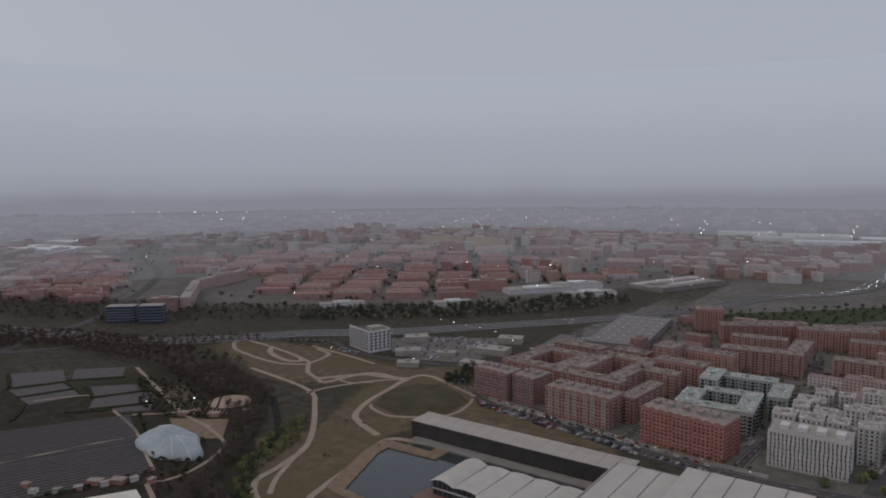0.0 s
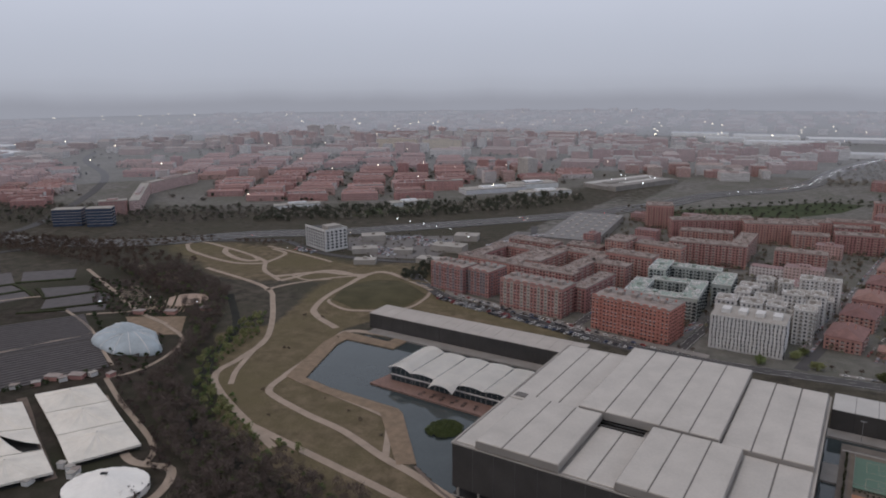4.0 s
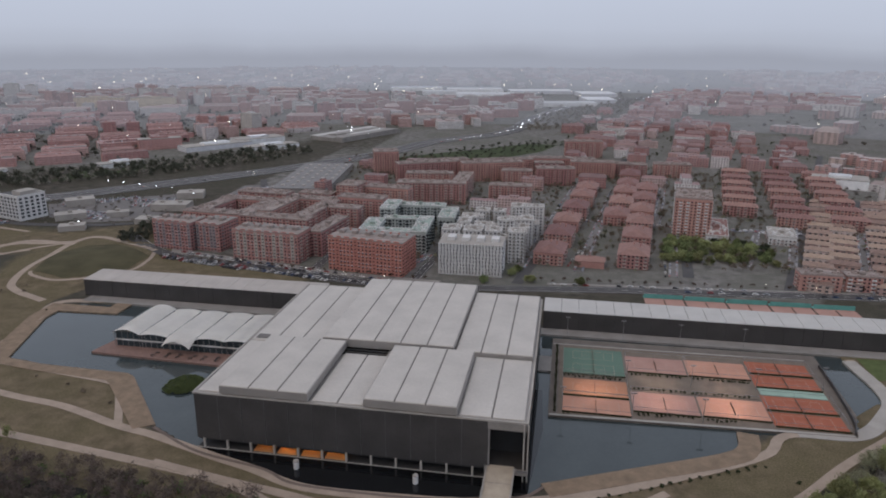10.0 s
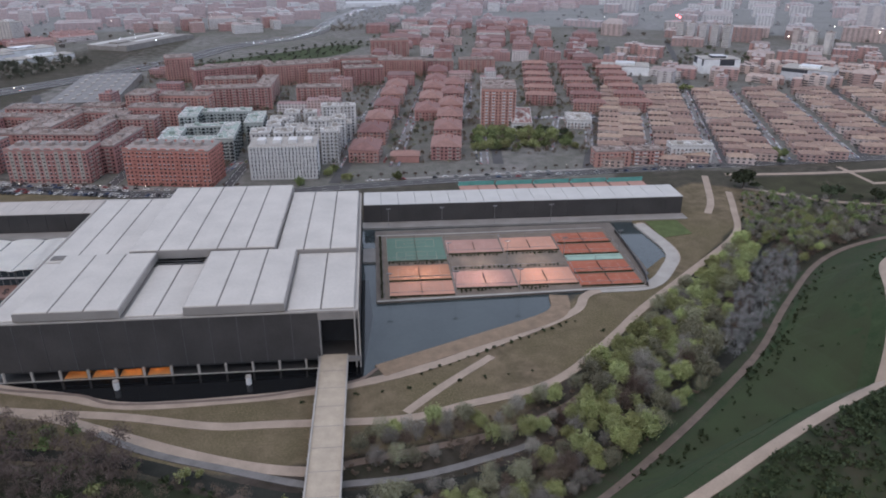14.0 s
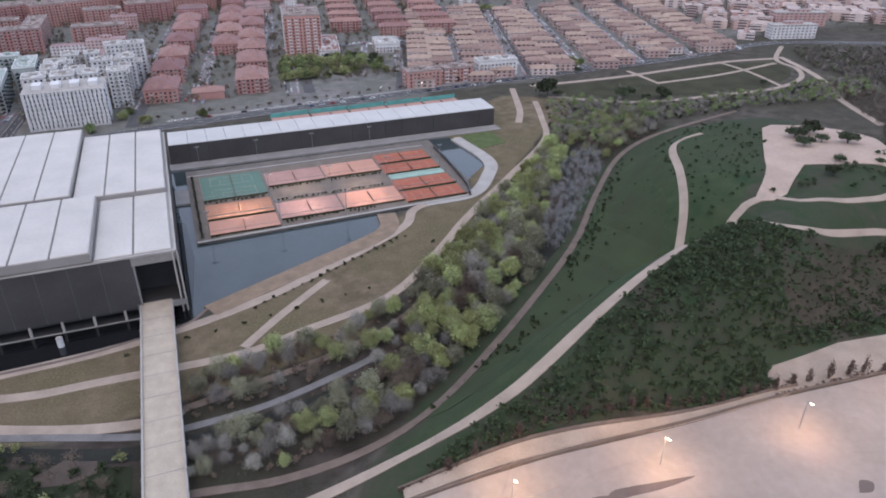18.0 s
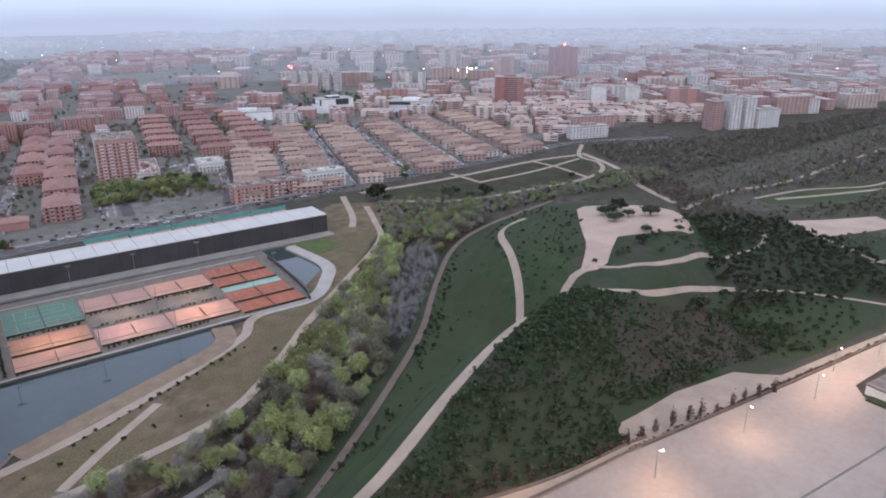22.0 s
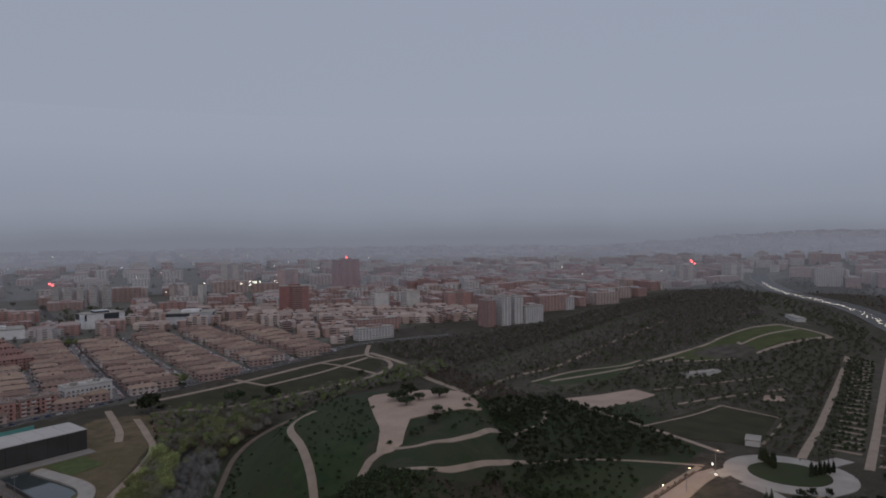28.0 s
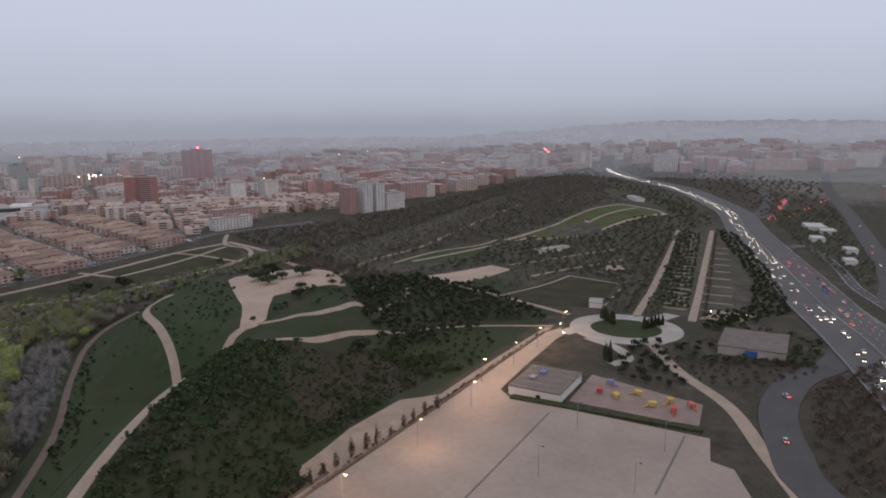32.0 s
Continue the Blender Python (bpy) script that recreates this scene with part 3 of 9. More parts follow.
def long_wing(name, x0, x1, label, roof):
    """A long low hall behind the pond: dark front, pale ribbed roof panels."""
    w = thing(name, label, "sports hall")
    y0, y1, z = 435.0, 458.0, 12.6
    n = int((x1 - x0) / 11)
    s = (x1 - x0) / n
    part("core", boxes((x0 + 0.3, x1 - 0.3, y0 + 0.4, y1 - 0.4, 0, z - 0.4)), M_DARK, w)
    for k in range(n):
        part("wall_panel", boxes((x0 + k * s + 0.1, x0 + (k + 1) * s - 0.1, y0, y0 + 0.4, 0.9, z - 0.1)), M_MESH, w)
        bm = boxes((x0 + k * s + 0.12, x0 + (k + 1) * s - 0.12, y0 - 0.3, y1 + 0.3, z - 0.05, z + 0.4))
        for v in bm.verts:
            v.co.z += (v.co.y - y0) * 0.02
        part("roof_panel", bm, roof, w)
        part("column", boxes((x0 + k * s - 0.3, x0 + k * s + 0.3, y0 + 0.05, y0 + 0.35, 0, 0.9)), M_DARK, w)
    for x in (x0, x1):
        part("end_wall", boxes((x - 0.25, x + 0.25, y0 + 0.4, y1, 0, z - 0.1)), M_MESH_Y, w)
    part("back_wall", boxes((x0, x1, y1 - 0.4, y1, 0, z - 0.1)), M_MESH, w)
    return w


long_wing("sports_wing", -345, -162, "long low tennis wing with dark wall and ribbed grey-brown roof", M_GREY_ROOF)
long_wing("sports_wing", -6, 213, "long low tennis wing with dark wall and white roof", M_WHITE_ROOF)
tagged(part("promenade", boxes((-340, -161, 424, 434.8, -2.5, 0.5), (-7, 214, 424.5, 434.8, -2.5, 0.5), (-161, -7, 416, 434.8, -2.5, 0.5)), M_CONC2, None), "concrete walkway along the wings and the pond", "walkway", "", "structure")
# footbridge into the hall
bridge = thing("footbridge", "wide pale concrete footbridge over the park into the hall", "bridge")
part("deck", boxes((-24, -12, 96, 266, 4.2, 5.2)), mat("bridge_paving", (0.42, 0.36, 0.29), 0.9, 0, 0.2, 0.2, 2.0), bridge)
for k in range(13):
    part("joint", boxes((-23.6, -12.4, 104 + k * 12.4, 104.25 + k * 12.4, 5.2, 5.23)), M_CONC2, bridge)
for x in (-24.3, -12.3):
    part("parapet", boxes((x, x + 0.6, 96, 264, 4.0, 6.0)), M_CONC, bridge)
for y in (118, 150, 182, 214, 246):
    part("pier", boxes((-20.5, -15.5, y - 0.8, y + 0.8, -3, 4.2)), M_CONC2, bridge)
for k in range(21):
    for x in (-24.45, -11.7):
        part("lamp_post", boxes((x, x + 0.15, 100 + k * 8, 100.15 + k * 8, 5.0, 7.0)), M_METAL, bridge)

# ---- paths and open places in the park ----
M_OLIVE_DARK = mat("dull_olive_turf", (0.055, 0.054, 0.034), 0.95, 0, 0.4, 0.06, 1.5, 0.4, spec=0.1)
M_FIELD = mat("fresh_field_grass", (0.085, 0.1, 0.045), 0.95, 0, 0.35, 0.05, 1.5, 0.4, spec=0.1)
M_FIELD_DARK = mat("rough_green_field", (0.062, 0.078, 0.042), 0.95, 0, 0.4, 0.04, 1.5, 0.4, spec=0.1)
M_OLIVE = mat("olive_winter_lawn", (0.086, 0.079, 0.048), 0.95, 0, 0.35, 0.06, 1.5, 0.4, spec=0.1)
for pts, w in (
    ([(-336, 328), (-346, 381), (-354, 418), (-312, 428.5)], 6),
    ([(-24, 246), (1, 252), (28, 262), (59, 278), (89, 295), (105, 307), (112, 320), (124, 326), (152, 328.5), (172, 350), (183, 374), (178, 420)], 5),
    ([(-336, 328), (-330, 306), (-318, 298), (-281, 290), (-248, 285), (-209, 273), (-186, 268), (-150, 257), (-128, 251), (-99, 242), (-52, 243), (-24, 246)], 5),
    ([(-209, 273), (-231, 306), (-243, 314), (-323, 325)], 4),
):
    ribbon(pts, w, M_PATH)
for pts, w in (
    ([(-175, 248), (-137, 241), (-100, 235), (-64, 226), (-39, 225), (10, 224), (37, 231), (75, 243), (107, 271), (138, 304), (181, 344), (233, 395), (253, 437), (268, 476)], 4.5),
    ([(12, 228), (29, 245), (53, 266)], 4),
    ([(-300, 262), (-174, 246), (-134, 239), (-106, 227), (-71, 211), (-44, 201), (-23, 197), (-12, 199.5)], 5),
    ([(232, 433), (246, 459), (267, 515)], 5),
    ([(-368, 419), (-403, 434), (-420, 451), (-435, 500), (-448, 560), (-431, 580), (-356, 546)], 6),
):
    ribbon(pts, w, M_PATH)
for pts, w in (
    ([(-270, 250), (-347, 281), (-380, 303), (-387, 332), (-403, 375), (-463, 440), (-511, 475), (-620, 495)], 5),
    ([(-357, 296), (-372, 315), (-391, 350), (-403, 375)], 4),
    ([(-512, 499), (-495, 554), (-443, 553)], 6),
    ([(-735, 560), (-738, 578), (-706, 578), (-676, 573), (-640, 566), (-608, 557), (-580, 544), (-604, 527), (-640, 527), (-670, 532), (-706, 541), (-735, 560)], 5),
    ([(-676, 573), (-660, 556), (-630, 543), (-604, 540), (-596, 550), (-608, 557)], 7),
    ([(-622, 598), (-594, 590), (-585, 572), (-580, 544)], 5),
    ([(-640, 606), (-578, 597), (-540, 590), (-517, 585)], 4),
    ([(-580, 544), (-556, 520), (-529, 507), (-512, 499)], 5),
    ([(-529, 507), (-498, 545), (-470, 552), (-448, 561)], 7),
    ([(-500, 466), (-496, 491), (-476, 529), (-448, 561)], 4),
    ([(-515, 520), (-490, 515), (-470, 530)], 3),
    ([(10, 143), (47, 148), (75, 145), (95, 147), (122, 157), (170, 181), (225, 209), (242, 212), (262, 230), (290, 258)], 3.8),
):
    ribbon(pts, w, M_PATH)
for pts, w in (
    ([(172, 183), (196, 208), (214, 229), (232, 257), (246, 281), (258, 293), (274, 293)], 3.6),
    ([(244, 209), (249, 199), (258, 196.8), (271, 194.5), (284, 194.8), (296, 196), (318, 202), (336, 208), (362, 219), (386, 227), (400, 225.5), (413, 225.5), (434, 233), (445, 241)], 2.4),
    ([(223, 207), (219, 194), (224, 183), (240, 180), (262, 181.7), (280, 182), (295, 182.2), (315, 185), (337, 187.5), (357, 176), (372, 155), (382, 136), (392, 112)], 2.3),
    ([(283, 484), (343, 446), (418, 439), (472, 438), (518, 454), (543, 482), (551, 516), (600, 560)], 4.5),
    ([(285, 517), (334, 515), (388, 516), (494, 526), (552, 521)], 5),
    ([(391, 530), (392, 489)], 4),
):
    ribbon(pts, w, M_PATH)
for pts, w in (
    ([(492, 524), (493, 488), (485, 440)], 4),
    ([(390, 486), (461, 490), (540, 506)], 4),
    ([(466, 320), (541, 332), (618, 322), (765, 336), (1004, 353)], 5),
    ([(552, 294), (607, 274), (732, 236)], 4),
    ([(563, 524), (545, 470), (528, 435), (500, 394), (475, 335)], 6),
    ([(383, 54), (344, 34), (309, 9), (270, -6), (239, -18)], 6),
    ([(437, 72), (620, 84), (809, 97)], 5),
    ([(437, 39), (640, 52), (845, 65)], 5),
    ([(692, 258), (770, 246.5), (848, 235)], 6),
    ([(848, 235), (890, 210), (930, 186)], 6),
    ([(930, 186), (904, 153), (877, 121)], 5),
    ([(877, 121), (816, 150), (756, 179)], 5),
    ([(756, 179), (734, 204), (712, 228)], 5),
    ([(802, 198), (850, 180), (900, 160)], 4),
    ([(712, 230), (760, 212), (802, 198), (848, 235)], 4),
    ([(442, 170), (497, 158), (553, 148)], 2), ([(553, 148), (546, 125), (540, 101)], 2), ([(540, 101), (494, 98), (447, 96)], 2),
    ([(540, 306), (600, 297), (653, 272), (692, 267)], 3), ([(572, 209), (600, 190), (630, 174), (693, 135)], 3), ([(537, 176), (570, 160), (603, 141), (640, 120)], 3),
):
    ribbon(pts, w, M_PATH)
for pts, w in (
    ([(420, 110), (440, 150), (480, 230)], 4),
):
    ribbon(pts, w, M_PATH)
draped([(272, 244), (288, 262), (309, 285), (318, 288), (340, 278), (358, 267), (346, 243), (328, 215), (322, 214), (300, 222), (282, 229), (264, 217), (250, 207), (242, 206), (236, 211), (248, 220), (262, 232)], M_SAND, "sand_plaza", "bare sandy top of the park hill", "plaza", 0.35)
draped([(44, 131), (77, 128), (103, 127), (174, 127), (225, 123), (269, 119.5), (323, 116), (378, 112), (390, 107), (382, 101), (368, 103), (319, 104), (286, 104), (279, 97), (273, 13), (254, 11), (251, 3), (232, -4), (150, -40), (40, -60), (0, 60)], M_LOT, "parking_lot", "large empty parking lot of pale gravel", "parking lot", 0.35, 10)
draped([(184, 140), (222, 143.5), (256, 139.5), (263, 132), (270, 126), (225, 128.5), (178, 131)], M_PATH, "sand_strip", "cut of bare sand at the foot of the hill", "ground", 0.2, 6, 0.4)
draped([(470, 216), (495, 253), (566, 222), (556, 200)], M_SAND, "sand_pitch", "bare sandy playing pitch", "pitch")
draped([(592, 112), (588, 126), (606, 130), (612, 114)], M_SAND, "sand_pitch", "small sandy playing pitch among trees", "pitch", 0.3, 6)
M_DIRT = mat("trodden_brown_dirt", (0.15, 0.115, 0.095), 0.95, 0, 0.3, 0.2, 2.0)
draped([(449, 98), (433, 146), (448, 170), (546, 157), (548, 107)], M_OLIVE_DARK, "football_field", "dull olive football field", "pitch")
draped([(-417, 470), (-440, 522), (-428, 552), (-404, 560), (-352, 530), (-350, 489), (-385, 462)], M_OLIVE, "lawn", "round olive lawn on a low mound", "lawn", 0.15)
draped([(712, 250), (770, 245), (841, 232), (888, 208), (922, 186), (872, 126), (815, 156), (759, 184), (720, 226)], M_FIELD, "lawn", "bright green lawn on a far rise", "lawn", 0.3, 20)
draped([(62, 163), (110, 192), (150, 227), (190, 265), (225, 305), (262, 340), (268, 318), (245, 288), (215, 243), (185, 205), (165, 190), (120, 164), (90, 154)], M_LAWN, "lawn", "green grass slope beside the hill path", "lawn", 0.12)
draped([(300, 507), (340, 509), (392, 510), (492, 520), (545, 512), (536, 482), (515, 462), (470, 444), (418, 445), (345, 452), (295, 485)], M_OLIVE_DARK, "lawn", "dull green lawn between footpaths", "lawn", 0.12)
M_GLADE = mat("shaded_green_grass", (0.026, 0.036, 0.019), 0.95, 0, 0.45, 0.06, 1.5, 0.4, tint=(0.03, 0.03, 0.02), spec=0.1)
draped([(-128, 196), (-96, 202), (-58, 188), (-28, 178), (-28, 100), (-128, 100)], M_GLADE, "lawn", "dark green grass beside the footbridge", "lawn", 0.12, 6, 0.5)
draped([(-56, 184), (-48, 188), (-38, 184), (-38, 179), (-46, 177), (-55, 179)], mat("damp_brown_earth", (0.085, 0.066, 0.055), 0.95, 0, 0.3, 0.2, 2.0), "bare_patch", "bare brown earth in the grass", "ground", 0.2, 4, 0.4)
draped([(540, 306), (627, 290), (692, 267), (640, 258), (581, 255), (535, 289)], M_FIELD_DARK, "lawn", "long green lawn in the far park", "lawn", 0.12)
BARE = [(226, 176), (262, 177), (286, 175), (292, 163), (284, 148), (277, 139), (263, 145), (248, 151), (226, 150), (208, 153), (204, 158), (208, 166), (214, 172)]
draped(BARE, mat("bare_scrubland_soil", (0.062, 0.05, 0.042), 0.95, 0, 0.45, 0.12, 1.5, 0.4, tint=(0.03, 0.036, 0.022), spec=0.1), "bare_slope", "bare brown soil on the south slope", "ground", 0.1, 5, 0.5)
draped([(296, 177), (324, 182), (352, 168), (368, 146), (352, 130), (327, 126), (296, 128), (281, 136), (294, 152), (298, 164)], M_LAWN, "lawn", "green slope below the hill path", "lawn", 0.1, 6, 0.5)
ribbon([(-60, 165), (-12, 160), (15, 156), (46, 159), (71, 169), (105, 195), (140, 225), (178, 260), (216, 303), (264, 351), (315, 378), (400, 400)], 3.2, M_DIRT, "path", 0.22, "brown dirt track below the hill lawn")
ribbon([(-12, 199.5), (10, 204), (42, 211), (70, 222), (100, 244)], 3.4, M_DIRT, "path", 0.22, "brown dirt track inside the river wood")

draped([(184, 394), (206, 399), (205, 423), (183, 423)], mat("mown_green_lawn", (0.1, 0.125, 0.055), 0.95, 0, 0.3, 0.2, 2.0, 0.3, spec=0.1), "lawn", "small bright lawn at the end of the promenade", "lawn", 0.2, 8)
ribbon([(-356, 546), (-347, 520), (-349, 488), (-384, 459), (-412, 462), (-420, 470)], 3, M_PATH)

# ---- the city ----
def facade(name, tones, pitch=3.0, bay=3.2, glass=(0.035, 0.037, 0.045), pale=0.25, roof=(0.3, 0.24, 0.22)):
    """Wall with rows of openings at storey height; upward faces take the roof colour. Each house has a tone of its own."""
    m = bpy.data.materials.new(name)
    m.use_nodes = True
    n, l = m.node_tree.nodes, m.node_tree.links
    b = n["Principled BSDF"]
    b.inputs["Roughness"].default_value = 0.6
    geo, sep, nor = n.new("ShaderNodeNewGeometry"), n.new("ShaderNodeSeparateXYZ"), n.new("ShaderNodeSeparateXYZ")
    l.new(geo.outputs["Position"], sep.inputs[0])
    l.new(geo.outputs["True Normal"], nor.inputs[0])
    rnd, info = n.new("ShaderNodeMath"), n.new("ShaderNodeObjectInfo")
    rnd.operation = "WRAP"
    add = n.new("ShaderNodeMath")
    l.new(geo.outputs["Random Per Island"], add.inputs[0])
    l.new(info.outputs["Random"], add.inputs[1])
    l.new(add.outputs[0], rnd.inputs[0])
    rnd.inputs[1].default_value, rnd.inputs[2].default_value = 1, 0
    ramp = n.new("ShaderNodeValToRGB")
    ramp.color_ramp.interpolation = "CONSTANT"
    e = ramp.color_ramp.elements
    for k, c in enumerate(tones):
        x = e[k] if k < 2 else e.new(k / len(tones))
        x.position, x.color = k / len(tones), (*[min(0.8, v * 1.12) for v in c], 1)
    l.new(rnd.outputs[0], ramp.inputs[0])
    noise_t = n.new("ShaderNodeTexNoise")
    noise_t.inputs["Scale"].default_value, noise_t.inputs["Detail"].default_value = 0.15, 6
    l.new(geo.outputs["Position"], noise_t.inputs["Vector"])

    def fn(op, a, c=None, d=None):
        x = n.new("ShaderNodeMath")
        x.operation = op
        for k, v in enumerate((a, c, d)):
            if v is None:
                continue
            if isinstance(v, (int, float)):
                x.inputs[k].default_value = v
            else:
                l.new(v, x.inputs[k])
        return x.outputs[0]

    def mixc(f, a, c):
        x = n.new("ShaderNodeMix")
        x.data_type = "RGBA"
        l.new(f, x.inputs[0])
        for k, v in ((6, a), (7, c)):
            if isinstance(v, tuple):
                x.inputs[k].default_value = (*v, 1)
            else:
                l.new(v, x.inputs[k])
        return x.outputs[2]

    along = fn("ADD", sep.outputs[0], sep.outputs[1])
    row = fn("MULTIPLY", fn("GREATER_THAN", fn("FRACT", fn("DIVIDE", sep.outputs[2], pitch)), 0.38), fn("LESS_THAN", fn("FRACT", fn("DIVIDE", sep.outputs[2], pitch)), 0.86))
    col = fn("GREATER_THAN", fn("FRACT", fn("DIVIDE", along, bay)), 0.52)
    side = fn("LESS_THAN", fn("ABSOLUTE", nor.outputs[2]), 0.3)
    hole = fn("MULTIPLY", fn("MULTIPLY", row, col), side)
    band = fn("MULTIPLY", fn("MULTIPLY", fn("LESS_THAN", fn("FRACT", fn("DIVIDE", sep.outputs[2], pitch)), 0.3), fn("GREATER_THAN", fn("FRACT", fn("DIVIDE", along, bay * 3)), 0.55)), side)
    wall = mixc(fn("MULTIPLY", band, pale), ramp.outputs[0], (0.5, 0.47, 0.46))
    wall = mixc(hole, wall, glass)
    up = fn("GREATER_THAN", nor.outputs[2], 0.3)
    tone = mixc(rnd.outputs[0], tuple(c * 0.8 for c in roof), tuple(min(1, c * 1.25) for c in roof))
    out = mixc(up, wall, tone)
    grime = n.new("ShaderNodeMix")
    grime.data_type, grime.blend_type = "RGBA", "MULTIPLY"
    grime.inputs[0].default_value = 0.5
    l.new(out, grime.inputs[6])
    l.new(noise_t.outputs[0], grime.inputs[7])
    hsv = n.new("ShaderNodeHueSaturation")
    hsv.inputs["Value"].default_value = 1.6
    l.new(grime.outputs[2], hsv.inputs["Color"])
    l.new(hsv.outputs[0], b.inputs["Base Color"])
    return m


BRICK = [(0.27, 0.135, 0.125), (0.31, 0.165, 0.15), (0.25, 0.13, 0.12), (0.35, 0.22, 0.2), (0.29, 0.165, 0.155), (0.45, 0.41, 0.4), (0.38, 0.28, 0.26), (0.5, 0.48, 0.47)]
# raised glass values put distance haze into the window colour
M_RED = facade("red_brick_facade", BRICK, roof=(0.19, 0.115, 0.108), glass=(0.1, 0.07, 0.07))
M_SUBURB = facade("suburb_brick_facade", [(0.31, 0.15, 0.135), (0.35, 0.18, 0.16), (0.28, 0.135, 0.125), (0.37, 0.24, 0.21), (0.44, 0.4, 0.39), (0.33, 0.19, 0.175)], roof=(0.235, 0.135, 0.122), glass=(0.13, 0.09, 0.09))
M_OCHRE = facade("ochre_slab_facade", [(0.46, 0.36, 0.25), (0.42, 0.33, 0.24), (0.48, 0.4, 0.3)], roof=(0.3, 0.27, 0.24), glass=(0.14, 0.12, 0.1))
M_ROSE = facade("rose_slab_facade", [(0.4, 0.29, 0.27), (0.44, 0.35, 0.33), (0.38, 0.27, 0.255)], roof=(0.29, 0.24, 0.23), glass=(0.14, 0.11, 0.11))
M_MIXED = facade("mixed_city_facade", [(0.31, 0.175, 0.155), (0.4, 0.37, 0.36), (0.34, 0.22, 0.2), (0.46, 0.44, 0.43), (0.37, 0.29, 0.26), (0.29, 0.165, 0.15), (0.33, 0.2, 0.18)], roof=(0.27, 0.215, 0.2), glass=(0.13, 0.11, 0.11))
# pale wall and roof tones, close together, hold the haze of distance
M_FAR = facade("hazed_far_facade", [(0.32, 0.22, 0.2), (0.38, 0.35, 0.34), (0.3, 0.2, 0.185), (0.43, 0.41, 0.4), (0.35, 0.27, 0.25), (0.27, 0.18, 0.165)], roof=(0.26, 0.215, 0.2), glass=(0.16, 0.14, 0.14))
M_PALE = facade("pale_city_facade", [(0.44, 0.42, 0.4), (0.38, 0.35, 0.33), (0.48, 0.46, 0.45), (0.34, 0.29, 0.27)], roof=(0.34, 0.32, 0.31), glass=(0.17, 0.16, 0.16))
M_ROWS = facade("terrace_house_facade", [(0.34, 0.23, 0.2), (0.38, 0.28, 0.24), (0.3, 0.2, 0.18), (0.46, 0.38, 0.35)], roof=(0.31, 0.24, 0.21))
M_DARKRED = facade("dark_red_tower_facade", [(0.24, 0.115, 0.105), (0.27, 0.13, 0.12)], roof=(0.2, 0.15, 0.14), glass=(0.1, 0.07, 0.07))
M_SHED = facade("shed_facade", [(0.5, 0.5, 0.5), (0.6, 0.6, 0.6), (0.42, 0.42, 0.44)], pitch=30, bay=40, roof=(0.52, 0.52, 0.53))
M_BRICK = mat("red_brick_wall", (0.42, 0.225, 0.205), 0.9, 0, 0.22, 0.12, 2.0, 0.2, rand=0.16)
M_BRICK_O = mat("orange_brick_wall", (0.455, 0.2, 0.165), 0.9, 0, 0.2, 0.12, 2.0, 0.2)
M_FLAT = mat("flat_tan_roof", (0.31, 0.265, 0.25), 0.9, 0, 0.45, 0.2, 1.5)
M_TILE = mat("clay_roof_tiles", (0.26, 0.15, 0.138), 0.9, 0, 0.3, 0.25, 2.5, rand=0.22)
M_TAN_TILE = mat("tan_roof_tiles", (0.3, 0.215, 0.18), 0.9, 0, 0.3, 0.25, 2.5, rand=0.25)
M_PLASTER = mat("white_plaster", (0.62, 0.62, 0.63), 0.8, 0, 0.15, 0.15, 1.5)
M_GREENTOP = mat("pale_green_roof", (0.29, 0.35, 0.32), 0.6, 0.1, 0.2, 0.12, 1.0)
M_TEALGREY = mat("pale_green_cladding", (0.42, 0.46, 0.45), 0.6, 0.1, 0.2, 0.12, 1.0)
M_BALC = mat("pale_balcony_slab", (0.42, 0.35, 0.33), 0.85)
M_CLUTTER = mat("grimy_roof_clutter", (0.36, 0.3, 0.285), 0.9, 0, 0.4, 0.3, 2.0)
M_ROSEWOOD = mat("rose_balcony_slab", (0.4, 0.27, 0.24), 0.85)


M_MAUVE = mat("mauve_grey_render", (0.27, 0.235, 0.25), 0.85)
M_STRIP = mat("pale_strip_render", (0.4, 0.37, 0.34), 0.85)


class Heap:
    """Collects many simple solids for one joined mesh."""

    def __init__(self):
        self.v, self.f = [], []

    def block(self, x, y, w, d, z0, h, turn=0.0, ridge=0.0):
        c, s = math.cos(turn), math.sin(turn)
        at = len(self.v)
        q = [(-w / 2, -d / 2), (w / 2, -d / 2), (w / 2, d / 2), (-w / 2, d / 2)]
        for z in (z0, z0 + h):
            self.v += [(x + a * c - b * s, y + a * s + b * c, z) for a, b in q]
        self.f += [(at + i, at + (i + 1) % 4, at + 4 + (i + 1) % 4, at + 4 + i) for i in range(4)]
        if ridge:
            self.v += [(x + a * c, y + a * s, z0 + h + ridge) for a in (-w / 2 + d * 0.2, w / 2 - d * 0.2)]
            r = at + 8
            self.f += [(at + 4, at + 5, r + 1, r), (at + 6, at + 7, r, r + 1), (at + 5, at + 6, r + 1), (at + 7, at + 4, r)]
        else:
            self.f.append((at + 4, at + 5, at + 6, at + 7))

    def done(self, name, material, label, category, parent=None, kind="stuff"):
        me = bpy.data.meshes.new(name)
        me.from_pydata(self.v, [], self.f)
        me.materials.append(material)
        ob = new(name, me)
        if parent:
            ob.parent = parent
            return tagged(ob, label, "", "", kind)
        return tagged(ob, label, category, "", kind)


FOOT = []


